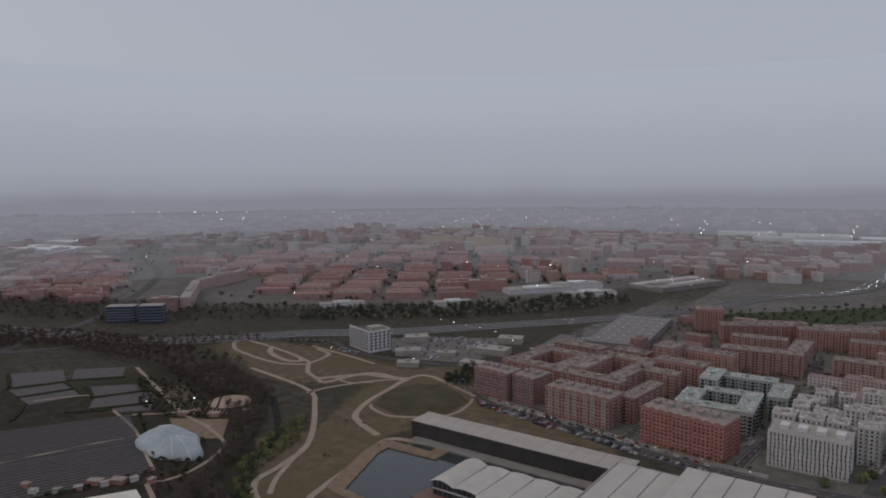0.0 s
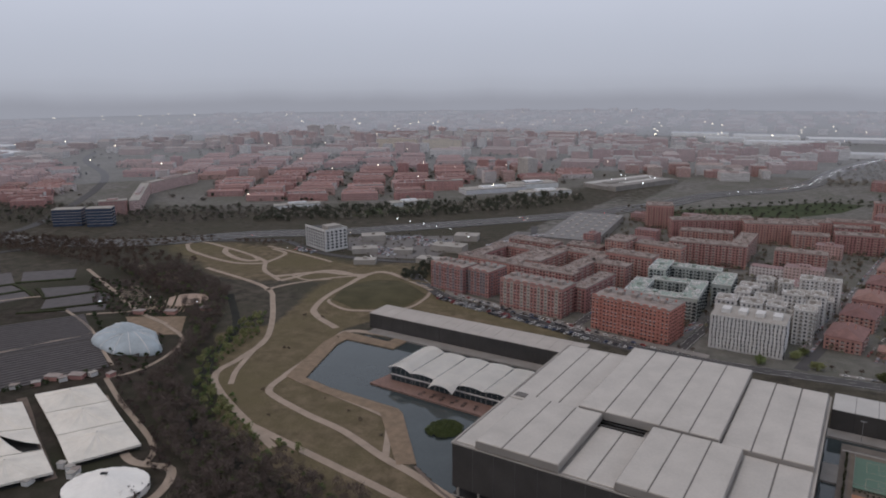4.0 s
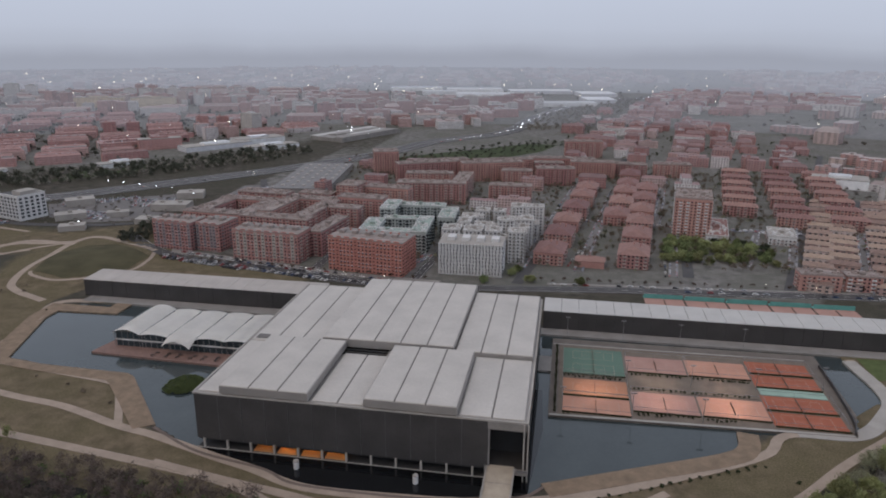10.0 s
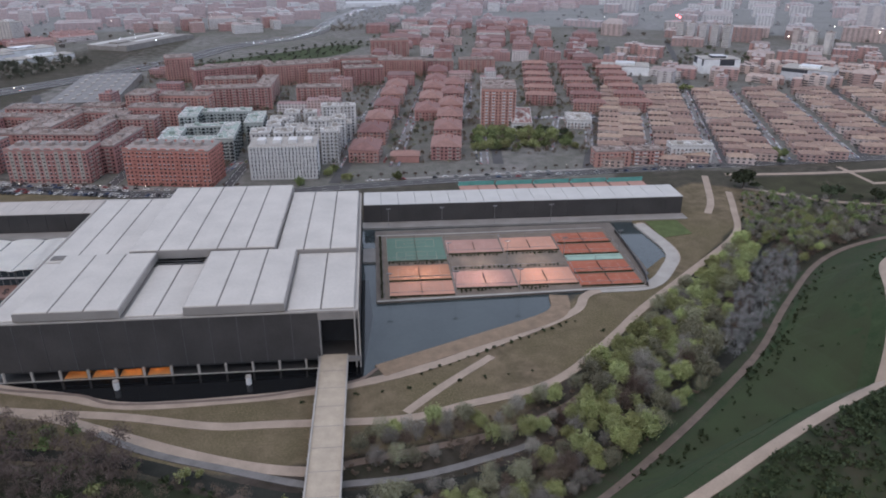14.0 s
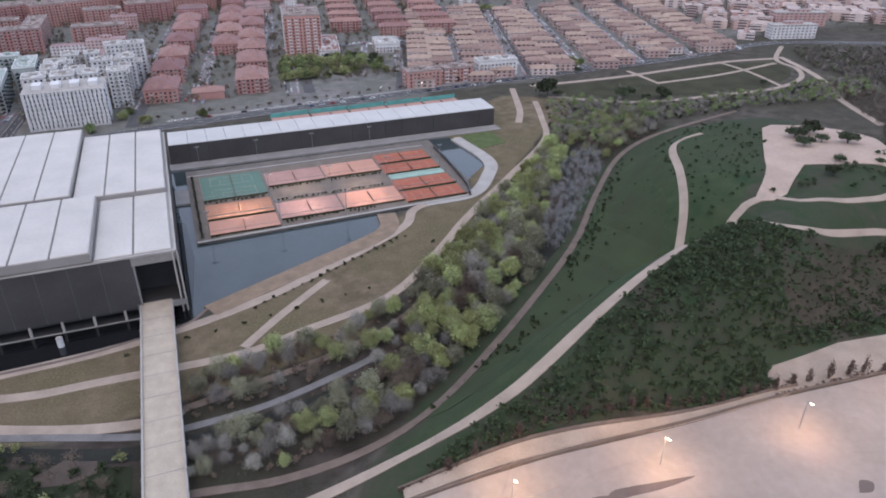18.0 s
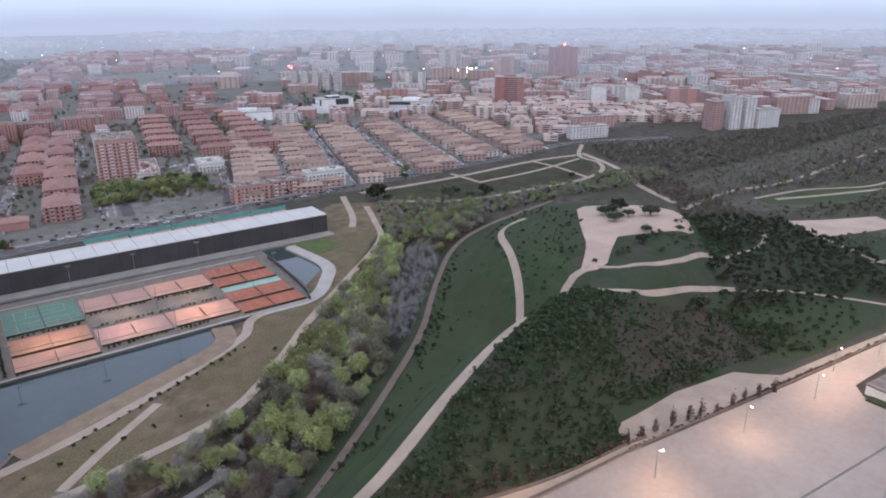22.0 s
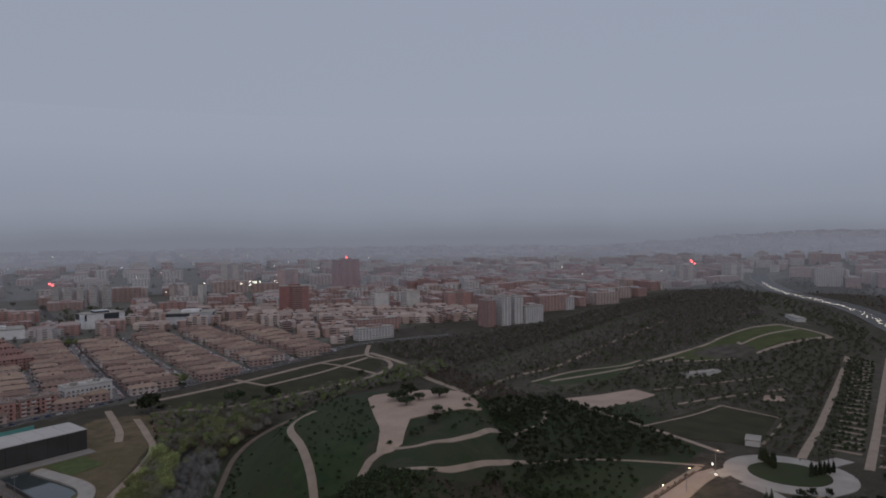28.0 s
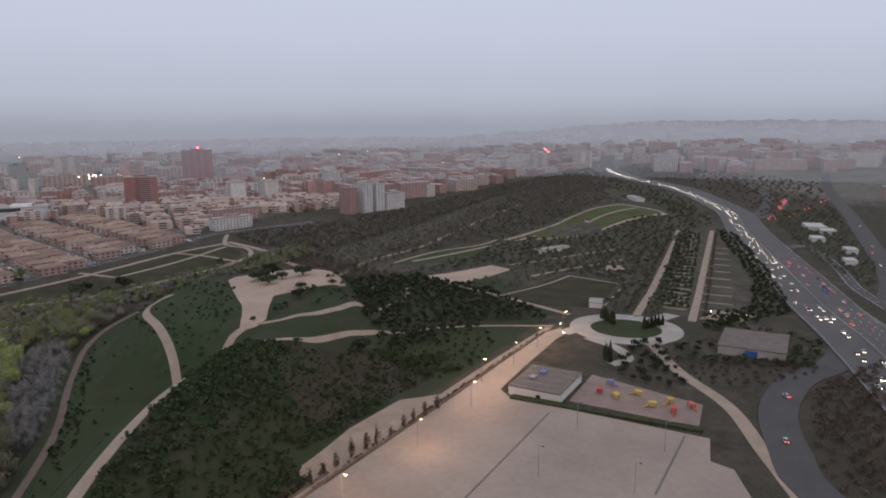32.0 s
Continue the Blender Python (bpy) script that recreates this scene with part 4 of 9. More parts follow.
def house_block(x, y, w, d, h, turn, wall, label, roof="flat", windows=True, group="", name="apartment_block", trim=None, top=None):
    """A building: walls, roof, penthouse or ridge, and storeys of recessed-looking windows with sills."""
    hb = thing(name, label, "building", x, y, 0, turn, group)
    FOOT.append((x, y, max(w, d) / 2))
    part("wall", boxes((-w / 2, w / 2, -d / 2, d / 2, -0.5, h)), wall, hb)
    if roof == "flat":
        bm = boxes((-w / 2 - 0.2, w / 2 + 0.2, -d / 2 - 0.2, d / 2 + 0.2, h, h + 0.5))
        part("roof", bm, top or M_FLAT, hb)
        k = max(1, int(w / 16))
        for i in range(k):
            cx = -w / 2 + (i + 0.5) * w / k
            part("penthouse", boxes((cx - 2.2, cx + 2.2, -1.8, 1.8, h + 0.5, h + 2.9)), top or M_FLAT, hb)
        if windows:
            bits = random.Random(int(x * 3 + y))
            heap = Heap()
            for _ in range(int(w * d / 26)):
                heap.block(bits.uniform(-0.45, 0.45) * w, bits.uniform(-0.45, 0.45) * d, bits.uniform(0.8, 3.2), bits.uniform(0.8, 2.4), h + 0.5, bits.uniform(0.5, 1.8))
            for sx, sy, a, b in ((0, -1, w, 0.4), (0, 1, w, 0.4), (-1, 0, 0.4, d), (1, 0, 0.4, d)):
                heap.block(sx * w / 2, sy * d / 2, a, b, h + 0.5, 0.9)
            heap.done("roof_clutter", M_CLUTTER if top is None else M_PLASTER, "chimneys, parapets and plant on the flat roof", "", hb)
    else:
        bm = bmesh.new()
        o, r = 0.8, min(w, d) * 0.22
        lo = [bm.verts.new(p) for p in ((-w / 2 - o, -d / 2 - o, h), (w / 2 + o, -d / 2 - o, h), (w / 2 + o, d / 2 + o, h), (-w / 2 - o, d / 2 + o, h))]
        e = max(0.5, abs(w - d) / 2 + min(w, d) * 0.12)
        hi = [bm.verts.new(p) for p in (((-e, 0, h + r), (e, 0, h + r)) if w >= d else ((0, -e, h + r), (0, e, h + r)))]
        for f in ([(0, 1, 5, 4), (1, 2, 5), (2, 3, 4, 5), (3, 0, 4)] if w >= d else [(0, 1, 4), (1, 2, 5, 4), (2, 3, 5), (3, 0, 4, 5)]):
            bm.faces.new([(lo + hi)[i] for i in f])
        bm.faces.new(lo[::-1])
        part("roof", bm, top or M_TILE, hb)
        part("chimney", boxes((-1, 0.2, -0.6, 0.6, h + r * 0.5, h + r + 1.4)), wall, hb)
        if windows:
            part("chimney", boxes((e * 0.6, e * 0.6 + 1, -0.6, 0.6, h + r * 0.5, h + r + 1.2)), wall, hb)
    if windows:
        glass, slabs = Heap(), Heap()
        for f in range(int(h / 3)):
            z = f * 3.0 + 1.0
            for s in (-1, 1):
                for i in range(int(w / 3.4)):
                    cx = -w / 2 + 1.7 + i * 3.4 + (w - int(w / 3.4) * 3.4) / 2
                    glass.block(cx, s * d / 2, 1.5, 0.24, z, 1.5)
                    if (i * 7 + int(x)) % 5 in (1, 2):
                        slabs.block(cx, s * (d / 2 + 0.5), 3.2, 1.0, z - 0.35, 1.0)
                for i in range(int(d / 3.8)):
                    cy = -d / 2 + 1.9 + i * 3.8 + (d - int(d / 3.8) * 3.8) / 2
                    glass.block(s * w / 2, cy, 0.24, 1.5, z, 1.5)
                    if (i + int(y)) % 3 == 1:
                        slabs.block(s * (w / 2 + 0.5), cy, 1.0, 3.4, z - 0.35, 1.0)
        glass.done("windows", M_GLASS, "small dark windows", "", hb)
        slabs.done("balconies", trim or M_BALC, "pale balcony fronts", "", hb)
    return hb


# front row along the street: red brick slabs with each window and balcony its own piece
def fine_block(x, y, w, d, h, turn, wall, label, trim, strips):
    fb = thing("apartment_block", label, "building", x, y, 0, turn, "front row of brick flats")
    bm = boxes((-w / 2, w / 2, -d / 2, d / 2, -0.5, h))
    part("wall", bm, wall, fb)
    part("roof", boxes((-w / 2 - 0.3, w / 2 + 0.3, -d / 2 - 0.3, d / 2 + 0.3, h, h + 0.6)), M_FLAT, fb)
    for i in range(int(w / 12)):
        cx = -w / 2 + 6 + i * 12
        bm = boxes((cx - 2.2, cx + 2.2, -2.6, 2.6, h + 0.6, h + 3.2))
        part("penthouse", bm, M_FLAT, fb)
        part("antenna", boxes((cx + 4, cx + 4.12, 0, 0.12, h + 0.6, h + 5)), M_METAL, fb)
    k = max(3, int(w / 7))
    for i in range(k):
        a = -w / 2 + i * w / k
        part("parapet", boxes((a + 0.3, a + w / k * 0.66, -d / 2 - 0.25, -d / 2 + 0.25, h + 0.6, h + 1.7)), wall, fb)
        part("chimney", boxes((a + 2, a + 3, d / 4, d / 4 + 1.4, h + 0.6, h + 2.4)), wall, fb)
        part("roof_terrace", boxes((a + 0.6, a + w / k - 0.6, 1.5, d / 2 - 1, h + 0.6, h + 0.9)), M_CONC2, fb)
    n = int(w / 3.3)
    for i in range(n):
        if i % 5 in strips and trim is not wall:
            a = -w / 2 + i * w / n
            part("facade_strip", boxes((a + 0.15, a + w / n - 0.15, -d / 2 - 0.14, -d / 2 + 0.1, 3.2, h - 0.8)), trim, fb)
    win, sill, bal = bpy.data.meshes.new("window"), bpy.data.meshes.new("awning"), bpy.data.meshes.new("balcony")
    for me, dims, ms in ((win, (-0.7, 0.7, -0.2, 0.12, 0, 1.4), M_GLASS), (sill, (-0.9, 0.9, -0.16, 0.1, 1.1, 1.62), M_PLASTER), (bal, (-1.6, 1.6, -0.8, 0.1, -0.3, 0.5), trim)):
        b2 = boxes(dims)
        b2.to_mesh(me)
        b2.free()
        me.materials.append(ms)
    n, nd = int(w / 3.3), int(d / 3.6)
    for f in range(int(h / 3)):
        z = f * 3.0 + 0.9
        for i in range(n):
            cx = -w / 2 + (i + 0.5) * w / n
            for me, nm in ((win, "window"),) + (((bal, "balcony"),) if i % 5 in strips else ((sill, "awning"),) if (i * 3 + f * 5) % 3 else ()):
                ob = new(nm, me)
                ob.parent = fb
                ob.matrix_basis = pose(cx, -d / 2, z)
        for i in range(nd):
            cy = -d / 2 + (i + 0.5) * d / nd
            for me, nm in ((win, "window"),) + (((bal, "balcony"),) if i % 3 == 1 else ()):
                ob = new(nm, me)
                ob.parent = fb
                ob.matrix_basis = pose(w / 2, cy, z, 0, 0, 90)
    return fb


fine_block(-343, 568, 40, 24, 26, -8, M_BRICK, "nine-storey red brick block of flats with mauve-grey strips", M_MAUVE, (1, 3))
fine_block(-308, 572, 24, 30, 25, -8, M_BRICK, "brick block of flats with grey balconies beside the car park", M_MAUVE, (0, 2, 4))
fine_block(-246, 551, 62, 26, 26, -5, M_BRICK, "long red brick block of flats with pale balcony strips", M_STRIP, (1, 3))
fine_block(-152, 538, 66, 30, 28, -9, M_BRICK_O, "big orange brick block of flats above the street", M_BRICK_O, (2,))
# white and pale green blocks
def wavy_block():
    wb = thing("apartment_block", "white block of flats with rippled perforated front", "building", -69, 548, 0, 0)
    part("wall", boxes((-26, 26, -15, 15, -0.5, 26)), M_PLASTER, wb)
    part("roof", boxes((-26.2, 26.2, -15.2, 15.2, 26, 26.5)), M_CONC, wb)
    bm0 = bpy.data.meshes.new("fin")
    b2 = boxes((-0.75, 0.75, -0.7, 0.0, 1.5, 26.3))
    b2.to_mesh(bm0)
    b2.free()
    bm0.materials.append(M_PLASTER)
    for k in range(20):
        ob = new("fin", bm0)
        ob.parent = wb
        ob.matrix_basis = pose(-25 + k * 2.63, -15.05 - 0.3 * math.sin(k * 1.7), 0, 0, 0, 8 * math.sin(k * 2.1))
    gl = Heap()
    for k in range(20):
        for f in range(8):
            gl.block(-23.7 + k * 2.63 + 0.35 * math.sin(f * 1.3 + k), -15.02, 0.7, 0.2, 1.5 + f * 3.1, 2.3)
    gl.done("windows", M_GLASS, "narrow dark window slots", "", wb)
    for k in range(4):
        part("penthouse", boxes((-20 + k * 12, -14 + k * 12, -6, 4, 26.5, 29.5)), M_PLASTER, wb)


wavy_block()
k = 0
random.seed(14)
for i in range(4):
    for j in range(6):
        x, y = -90 + i * 18 + j * 2.6, 580 + j * 19
        if (i, j) not in ((1, 1), (2, 3), (1, 4)):
            house_block(x + random.uniform(-2, 2), y, random.choice((12, 14, 16)), random.choice((13, 16, 18)), random.choice((15, 18, 21, 24, 27)), 3, M_PLASTER, "white stepped block of flats with dark window strips", trim=M_CONC, top=M_CONC, group="white flats")
for x, y, w, d, h in ((-170, 604, 16, 44, 20), (-140, 590, 46, 14, 19), (-124, 612, 14, 58, 20), (-168, 668, 16, 40, 24), (-108, 660, 16, 44, 20), (-140, 682, 50, 14, 22), (-146, 640, 44, 12, 18)):
    house_block(x, y, w, d, h, 3, M_TEALGREY, "pale green glazed block of flats round a court", trim=M_GLASS, top=M_GREENTOP, group="green flats")
# red courtyard blocks behind the front row
for x, y, w, d, h in ((-330, 615, 66, 16, 22), (-352, 650, 16, 56, 20), (-300, 652, 16, 60, 21), (-326, 684, 66, 14, 20), (-262, 600, 70, 16, 24), (-236, 640, 16, 70, 24), (-282, 660, 16, 70, 22), (-258, 690, 60, 16, 22),
                      (-208, 590, 14, 60, 22), (-214, 650, 40, 16, 24), (-204, 690, 50, 18, 26), (-330, 730, 60, 20, 18), (-230, 735, 24, 30, 30), (-190, 745, 50, 18, 26), (-270, 735, 40, 16, 18)):
    house_block(x, y, w, d, h, -6, M_BRICK, "red brick block of flats with flat brown roof", group="courtyard flats")
# red blocks further up the hill
random.seed(5)
for x, y, w, d, h in ((-150, 790, 80, 20, 24), (-120, 840, 18, 60, 22), (30, 1160, 60, 20, 26),
                      (-60, 820, 50, 18, 18), (-170, 880, 60, 18, 18), (-60, 920, 40, 18, 18), (-20, 990, 40, 16, 18), (20, 1030, 50, 18, 18), (90, 1000, 50, 18, 18), (150, 1010, 50, 18, 18)):
    house_block(x, y, w, d, h, random.choice((-6, 0, 6)), M_BRICK, "red brick block of flats further up the slope", group="upper flats")
for x, y, w, d, h, turn in ((-250, 962, 34, 28, 32, 20), (-182, 920, 84, 20, 25, 28), (-168, 958, 76, 18, 22, 28), (-96, 938, 84, 20, 25, 20), (-84, 978, 84, 18, 22, 20), (-10, 925, 50, 20, 22, 8), (-20, 1020, 60, 18, 20, 8), (40, 985, 60, 20, 22, 0)):
    house_block(x, y, w, d, h, turn, M_BRICK, "long red brick slab beside the green sward", group="upper slabs", trim=M_ROSEWOOD)
# rows of square brick villas with hipped roofs
random.seed(6)
for col, n, y0 in ((-6, 6, 590), (40, 5, 735), (64, 6, 592)):
    for i in range(n):
        y = y0 + i * 56
        house_block(col + (y - 590) * 0.135 + random.uniform(-1, 1), y, 25, 34, random.choice((11, 12, 13)), -7, M_BRICK, "square red brick villa with hipped tile roof", "hip", group="brick villas")
house_block(28, 578, 24, 14, 6, -4, M_BRICK, "low red brick pavilion with tiled roof", "hip", windows=False, name="pavilion")
house_block(130, 710, 34, 46, 38, -8, M_BRICK, "tall red brick tower with pale window frames", trim=M_PLASTER, name="tower_block")
house_block(153, 700, 20, 70, 8, -10, M_PLASTER, "low pink-roofed school wing", top=M_TILE, name="school")
house_block(210, 690, 24, 34, 8, -10, M_PLASTER, "low pale school building with flat roof", top=M_CONC, name="school")
random.seed(8)
for i in range(3):
    for j in range(7):
        x, y = 186 + i * 52 + j * 8, 745 + j * 44
        if not (i == 0 and j == 0):
            house_block(x, y, 34, 15, 12, -12, M_BRICK, "dark red brick villa with hipped roof", "hip", group="villa rows")
# terraces of narrow houses between sloping streets
random.seed(9)
for bx, n in ((208, 14), (262, 14), (323, 13), (388, 13), (452, 12), (516, 12)):
    for j in range(n):
        y = 552 + j * 23 + random.uniform(-1, 1) + (bx > 430) * 20
        x = bx + (y - 545) * 0.32
        for s in (-1, 1):
            house_block(x + s * 11.5, y + s * 3.5, 22, 11, random.choice((6, 7, 7.5)), -17, M_ROWS, "tan-roofed terraced house in a long row", "hip", windows=False, top=M_TAN_TILE, group="terraced houses", name="terraced_house")
house_block(272, 560, 36, 14, 14, -4, M_PLASTER, "white corner block of flats with shops", top=M_CONC)
house_block(200, 552, 30, 14, 13, 0, M_BRICK, "red brick corner flats on the street")
house_block(232, 556, 26, 14, 12, 0, M_BRICK, "brick and white flats on the street", trim=M_PLASTER)
# landmarks in the distance
def landmark(x, y, w, d, h, turn, wall, label):
    FOOT.append((x, y, w / 2))
    hb = thing("tower_block" if h > 28 else "large_building", label + " in the hazy city", "building", x, y, 0, turn)
    part("wall", boxes((-w / 2, w / 2, -d / 2, d / 2, -1, h)), wall, hb)
    part("roof", boxes((-w / 2 - 0.4, w / 2 + 0.4, -d / 2 - 0.4, d / 2 + 0.4, h, h + 0.8)), M_CONC, hb)
    part("penthouse", boxes((-w / 5, w / 5, -d / 4, d / 4, h + 0.8, h + 3.5)), wall, hb)


for place in (
    (1026, 1410, 52, 24, 54, -40, M_PALE, "pale tower block"), (1152, 1156, 56, 30, 66, -20, M_DARKRED, "dark red tower block with sign lights"), (750, 866, 46, 24, 46, -42, M_DARKRED, "brown brick tower block"),
    (1068, 1260, 46, 22, 44, -42, M_MIXED, "tower with blue-grey side"), (859, 780, 30, 18, 31, -42, M_PALE, "pale slab block"), (896, 746, 30, 18, 31, -42, M_PALE, "pale slab block"),
    (835, 526, 16, 22, 40, -20, M_PALE, "glazed slab tower"), (858, 520, 16, 22, 38, -20, M_PALE, "glazed slab tower"), (812, 536, 14, 22, 36, -20, M_MIXED, "glazed slab tower"), (945, 680, 44, 18, 30, -40, M_MIXED, "brick and glass block"), (880, 505, 34, 16, 24, -15, M_PALE, "pale slab block"),
    (596, 915, 64, 44, 16, -42, M_SHED, "white curved shopping hall"), (496, 985, 54, 34, 20, -5, M_SHED, "white flat-roofed civic hall"), (1400, 700, 130, 34, 20, 75, M_PALE, "long office with blue roof band"),
):
    landmark(*place)
for place in (
    (1743, 567, 44, 24, 42, -50, M_PALE, "pale twin tower"), (1822, 477, 44, 24, 44, -50, M_PALE, "pale twin tower"), (1890, 10, 120, 30, 26, -70, M_MIXED, "long block with lit gable"),
    (360, 985, 66, 40, 12, -18, M_SHED, "grey flat-roofed market hall"), (-648, 1380, 40, 24, 34, -30, M_PALE, "pale tower block"), (700, 640, 60, 14, 15, -20, M_MIXED, "long brick block on the park edge"), (640, 590, 50, 14, 14, -15, M_MIXED, "pale block on the park edge"),
):
    landmark(*place)
for place in (
    (-1066, 727, 205, 15, 20, 140, M_ROSE, "long rose-coloured slab block"), (-1172, 872, 150, 15, 20, 108, M_ROSE, "long rose-coloured slab block"), (-1010, 640, 40, 16, 22, 50, M_MIXED, "office wing"),
    (-652, 934, 64, 22, 7, 53, M_SHED, "low white roadside hall"), (-800, 828, 74, 20, 6, 53, M_SHED, "low white roadside hall"), (-600, 1130, 120, 36, 8, 53, M_SHED, "row of white workshop roofs"), (-560, 1215, 90, 40, 9, 50, M_SHED, "row of white workshop roofs"), (-500, 1140, 90, 30, 8, 50, M_SHED, "row of white workshop roofs"),
    (-1270, 1762, 130, 16, 26, 15, M_OCHRE, "ochre slab block"), (-1130, 1800, 120, 16, 26, 15, M_OCHRE, "ochre slab block"), (-690, 1105, 70, 18, 18, 40, M_SUBURB, "orange brick slab block"),
    (-1690, 1850, 40, 20, 50, 30, M_PALE, "pale tower block"), (-1640, 1880, 40, 20, 50, 30, M_PALE, "pale tower block"), (-1590, 1900, 30, 20, 46, 30, M_PALE, "pale tower block"),
):
    landmark(*place)
for i in range(9):
    landmark(-630 + i * 44, 1645 + i * 27, 42, 14, 27 + (i * 5) % 7, 12 + (i % 3) * 9, M_RED, "tall red brick slab")
for i in range(5):
    landmark(-225 + i * 26, 1960 + i * 48, 40, 14, 27 + (i * 3) % 5, 20, M_RED, "tall red brick slab")
for i in range(8):
    landmark(-700 + i * 62, 1800 + i * 22, 46, 14, 24 + (i * 5) % 9, 8, M_PALE if i % 3 else M_MIXED, "pale slab block")
for i in range(6):
    landmark(-1330 + i * 46, 2000 + i * 6, 34, 15, 34, 10, M_PALE, "white slab block")
for i in range(5):
    x, y = 570 + i * 15, 1290 - i * 15
    house_block(x, y, 12, 16, 37, -42, M_PALE, "slim pale tower in a row of towers", windows=False, group="row of towers", name="tower_block")
for i in range(3):
    house_block(728 + i * 18, 1176 - i * 18, 13, 16, 35, -42, M_PALE, "slim pale tower in a row of towers", windows=False, group="row of towers", name="tower_block")


def white_office():
    o = thing("office_building", "white office with deep square window grid beside the motorway", "building", -572, 640, 0, -18)
    part("wall", prism([(-24, -15), (24, -15), (24, 15), (-4, 15)], -1, 25), M_PLASTER, o)
    part("roof", prism([(-22, -14.2), (23.2, -14.2), (23.2, 14.2), (-3.6, 14.2)], 25.02, 25.3), mat("dark_roof_felt", (0.09, 0.09, 0.095), 0.9), o)
    for x0, x1, y0, y1 in ((-24.3, 24.3, -15.3, -14.4), (23.4, 24.3, -14.4, 15.3), (-4.5, 23.4, 14.4, 15.3)):
        part("parapet", boxes((x0, x1, y0, y1, 25, 27)), M_PLASTER, o)
    part("penthouse", boxes((6, 20, -9, 9, 25.3, 30)), M_CONC, o)
    for k in range(9):
        part("fin", boxes((-23 + k * 5.7, -22.5 + k * 5.7, -16, -15.02, 0, 25)), M_PLASTER, o)
    me = bpy.data.meshes.new("window")
    b2 = boxes((-1.6, 1.6, -0.1, 0.1, 0, 2.2))
    b2.to_mesh(me)
    b2.free()
    me.materials.append(M_GLASS)
    for f in range(6):
        for i in range(8):
            ob = new("window", me)
            ob.parent, ob.matrix_basis = o, pose(-20 + i * 5.7, -15.02, 3 + f * 3.8)
        for i in range(5):
            ob = new("window", me)
            ob.parent, ob.matrix_basis = o, pose(24.02, -12 + i * 6, 3 + f * 3.8, 0, 0, 90)


white_office()
for x, y, w, h in ((-988, 556, 40, 24), (-945, 578, 34, 26)):
    hb = thing("office_building", "dark blue glass office beyond the motorway", "building", x, y, 0, 40, "blue offices")
    FOOT.append((x, y, w / 2))
    part("wall", boxes((-w / 2, w / 2, -10, 10, -1, h)), mat("blue_curtain_wall", (0.05, 0.07, 0.12), 0.25), hb)
    part("roof", boxes((-w / 2 - 0.3, w / 2 + 0.3, -10.3, 10.3, h, h + 0.8)), M_CONC, hb)
    for f in range(1, 6):
        part("floor_band", boxes((-w / 2 - 0.15, w / 2 + 0.15, -10.15, 10.15, f * h / 6 - 0.3, f * h / 6 + 0.3)), M_CONC, hb)
for x, y, w, d, h, turn in ((-512, 640, 30, 16, 6, 40), (-480, 600, 24, 14, 5, 30), (-545, 700, 30, 20, 7, 42), (-470, 660, 22, 12, 5, 30), (-430, 700, 40, 22, 7, 10), (-420, 640, 26, 16, 5, 10), (-440, 760, 30, 20, 7, 20)):
    house_block(x, y, w, d, h, turn, M_CONC, "low pale roadside shed with flat roof", windows=False, top=M_CONC, group="roadside sheds", name="shed")
hb = thing("warehouse", "long grey flat-roofed warehouse with rooflights", "warehouse", -326, 880, 0, 7)
FOOT.extend([(-332, 830, 34), (-326, 880, 34), (-320, 930, 34), (-430, 1270, 50), (-405, 1335, 50), (-380, 1400, 50)])
part("wall", boxes((-34, 34, -90, 90, -1, 9)), M_CONC2, hb)
part("roof", boxes((-34.5, 34.5, -90.5, 90.5, 9, 9.8)), mat("grey_felt_roof", (0.22, 0.215, 0.22), 0.9), hb)
for i in range(5):
    for j in range(7):
        part("rooflight", boxes((-26 + i * 13, -22 + i * 13, -76 + j * 24, -68 + j * 24, 9.8, 10.6)), M_CONC, hb)
hb = thing("bus_depot", "low depot with white roofs and lamps beside the motorway", "depot", -405, 1335, 0, -23)
part("wall", boxes((-40, 40, -90, 90, -1, 7)), M_CONC2, hb)
for i in range(4):
    part("roof", boxes((-40 + i * 20.3, -21 + i * 20.3, -90 + (i % 3) * 28, 90 - (i * 37) % 50, 7.05, 8.2 + i % 2)), M_CONC2 if i % 2 else M_WHITE_ROOF, hb)


# the wide city, joined by district
def near_any(x, y, lines, d):
    for a, b in lines:
        dx, dy = b[0] - a[0], b[1] - a[1]
        t = max(0, min(1, ((x - a[0]) * dx + (y - a[1]) * dy) / (dx * dx + dy * dy)))
        if math.hypot(x - a[0] - t * dx, y - a[1] - t * dy) < d:
            return True
    return False


WEST_ROAD = [(-2600, 120), (-1500, 300), (-1100, 420), (-829, 510), (-700, 645), (-612, 713), (-530, 804), (-396, 967), (-298, 1128), (-240, 1278), (-120, 1448), (-67, 1767), (63, 2196), (308, 2541), (500, 3200), (620, 4600)]
EAST_ROAD = [(120, -170), (260, -92), (405, -58), (598, -22), (850, 27), (990, 48), (1100, 78), (1337, 165), (1556, 300), (1800, 400), (2032, 467)]
CUT_ROAD = [(-936, 366), (-1000, 450), (-1029, 521), (-1124, 629), (-1292, 788), (-1483, 927), (-1806, 1081), (-1979, 1215)]
KEEP_OUT = [pair for way in (WEST_ROAD, EAST_ROAD, CUT_ROAD) for pair in zip(way, way[1:])]


PARK_TREES = []


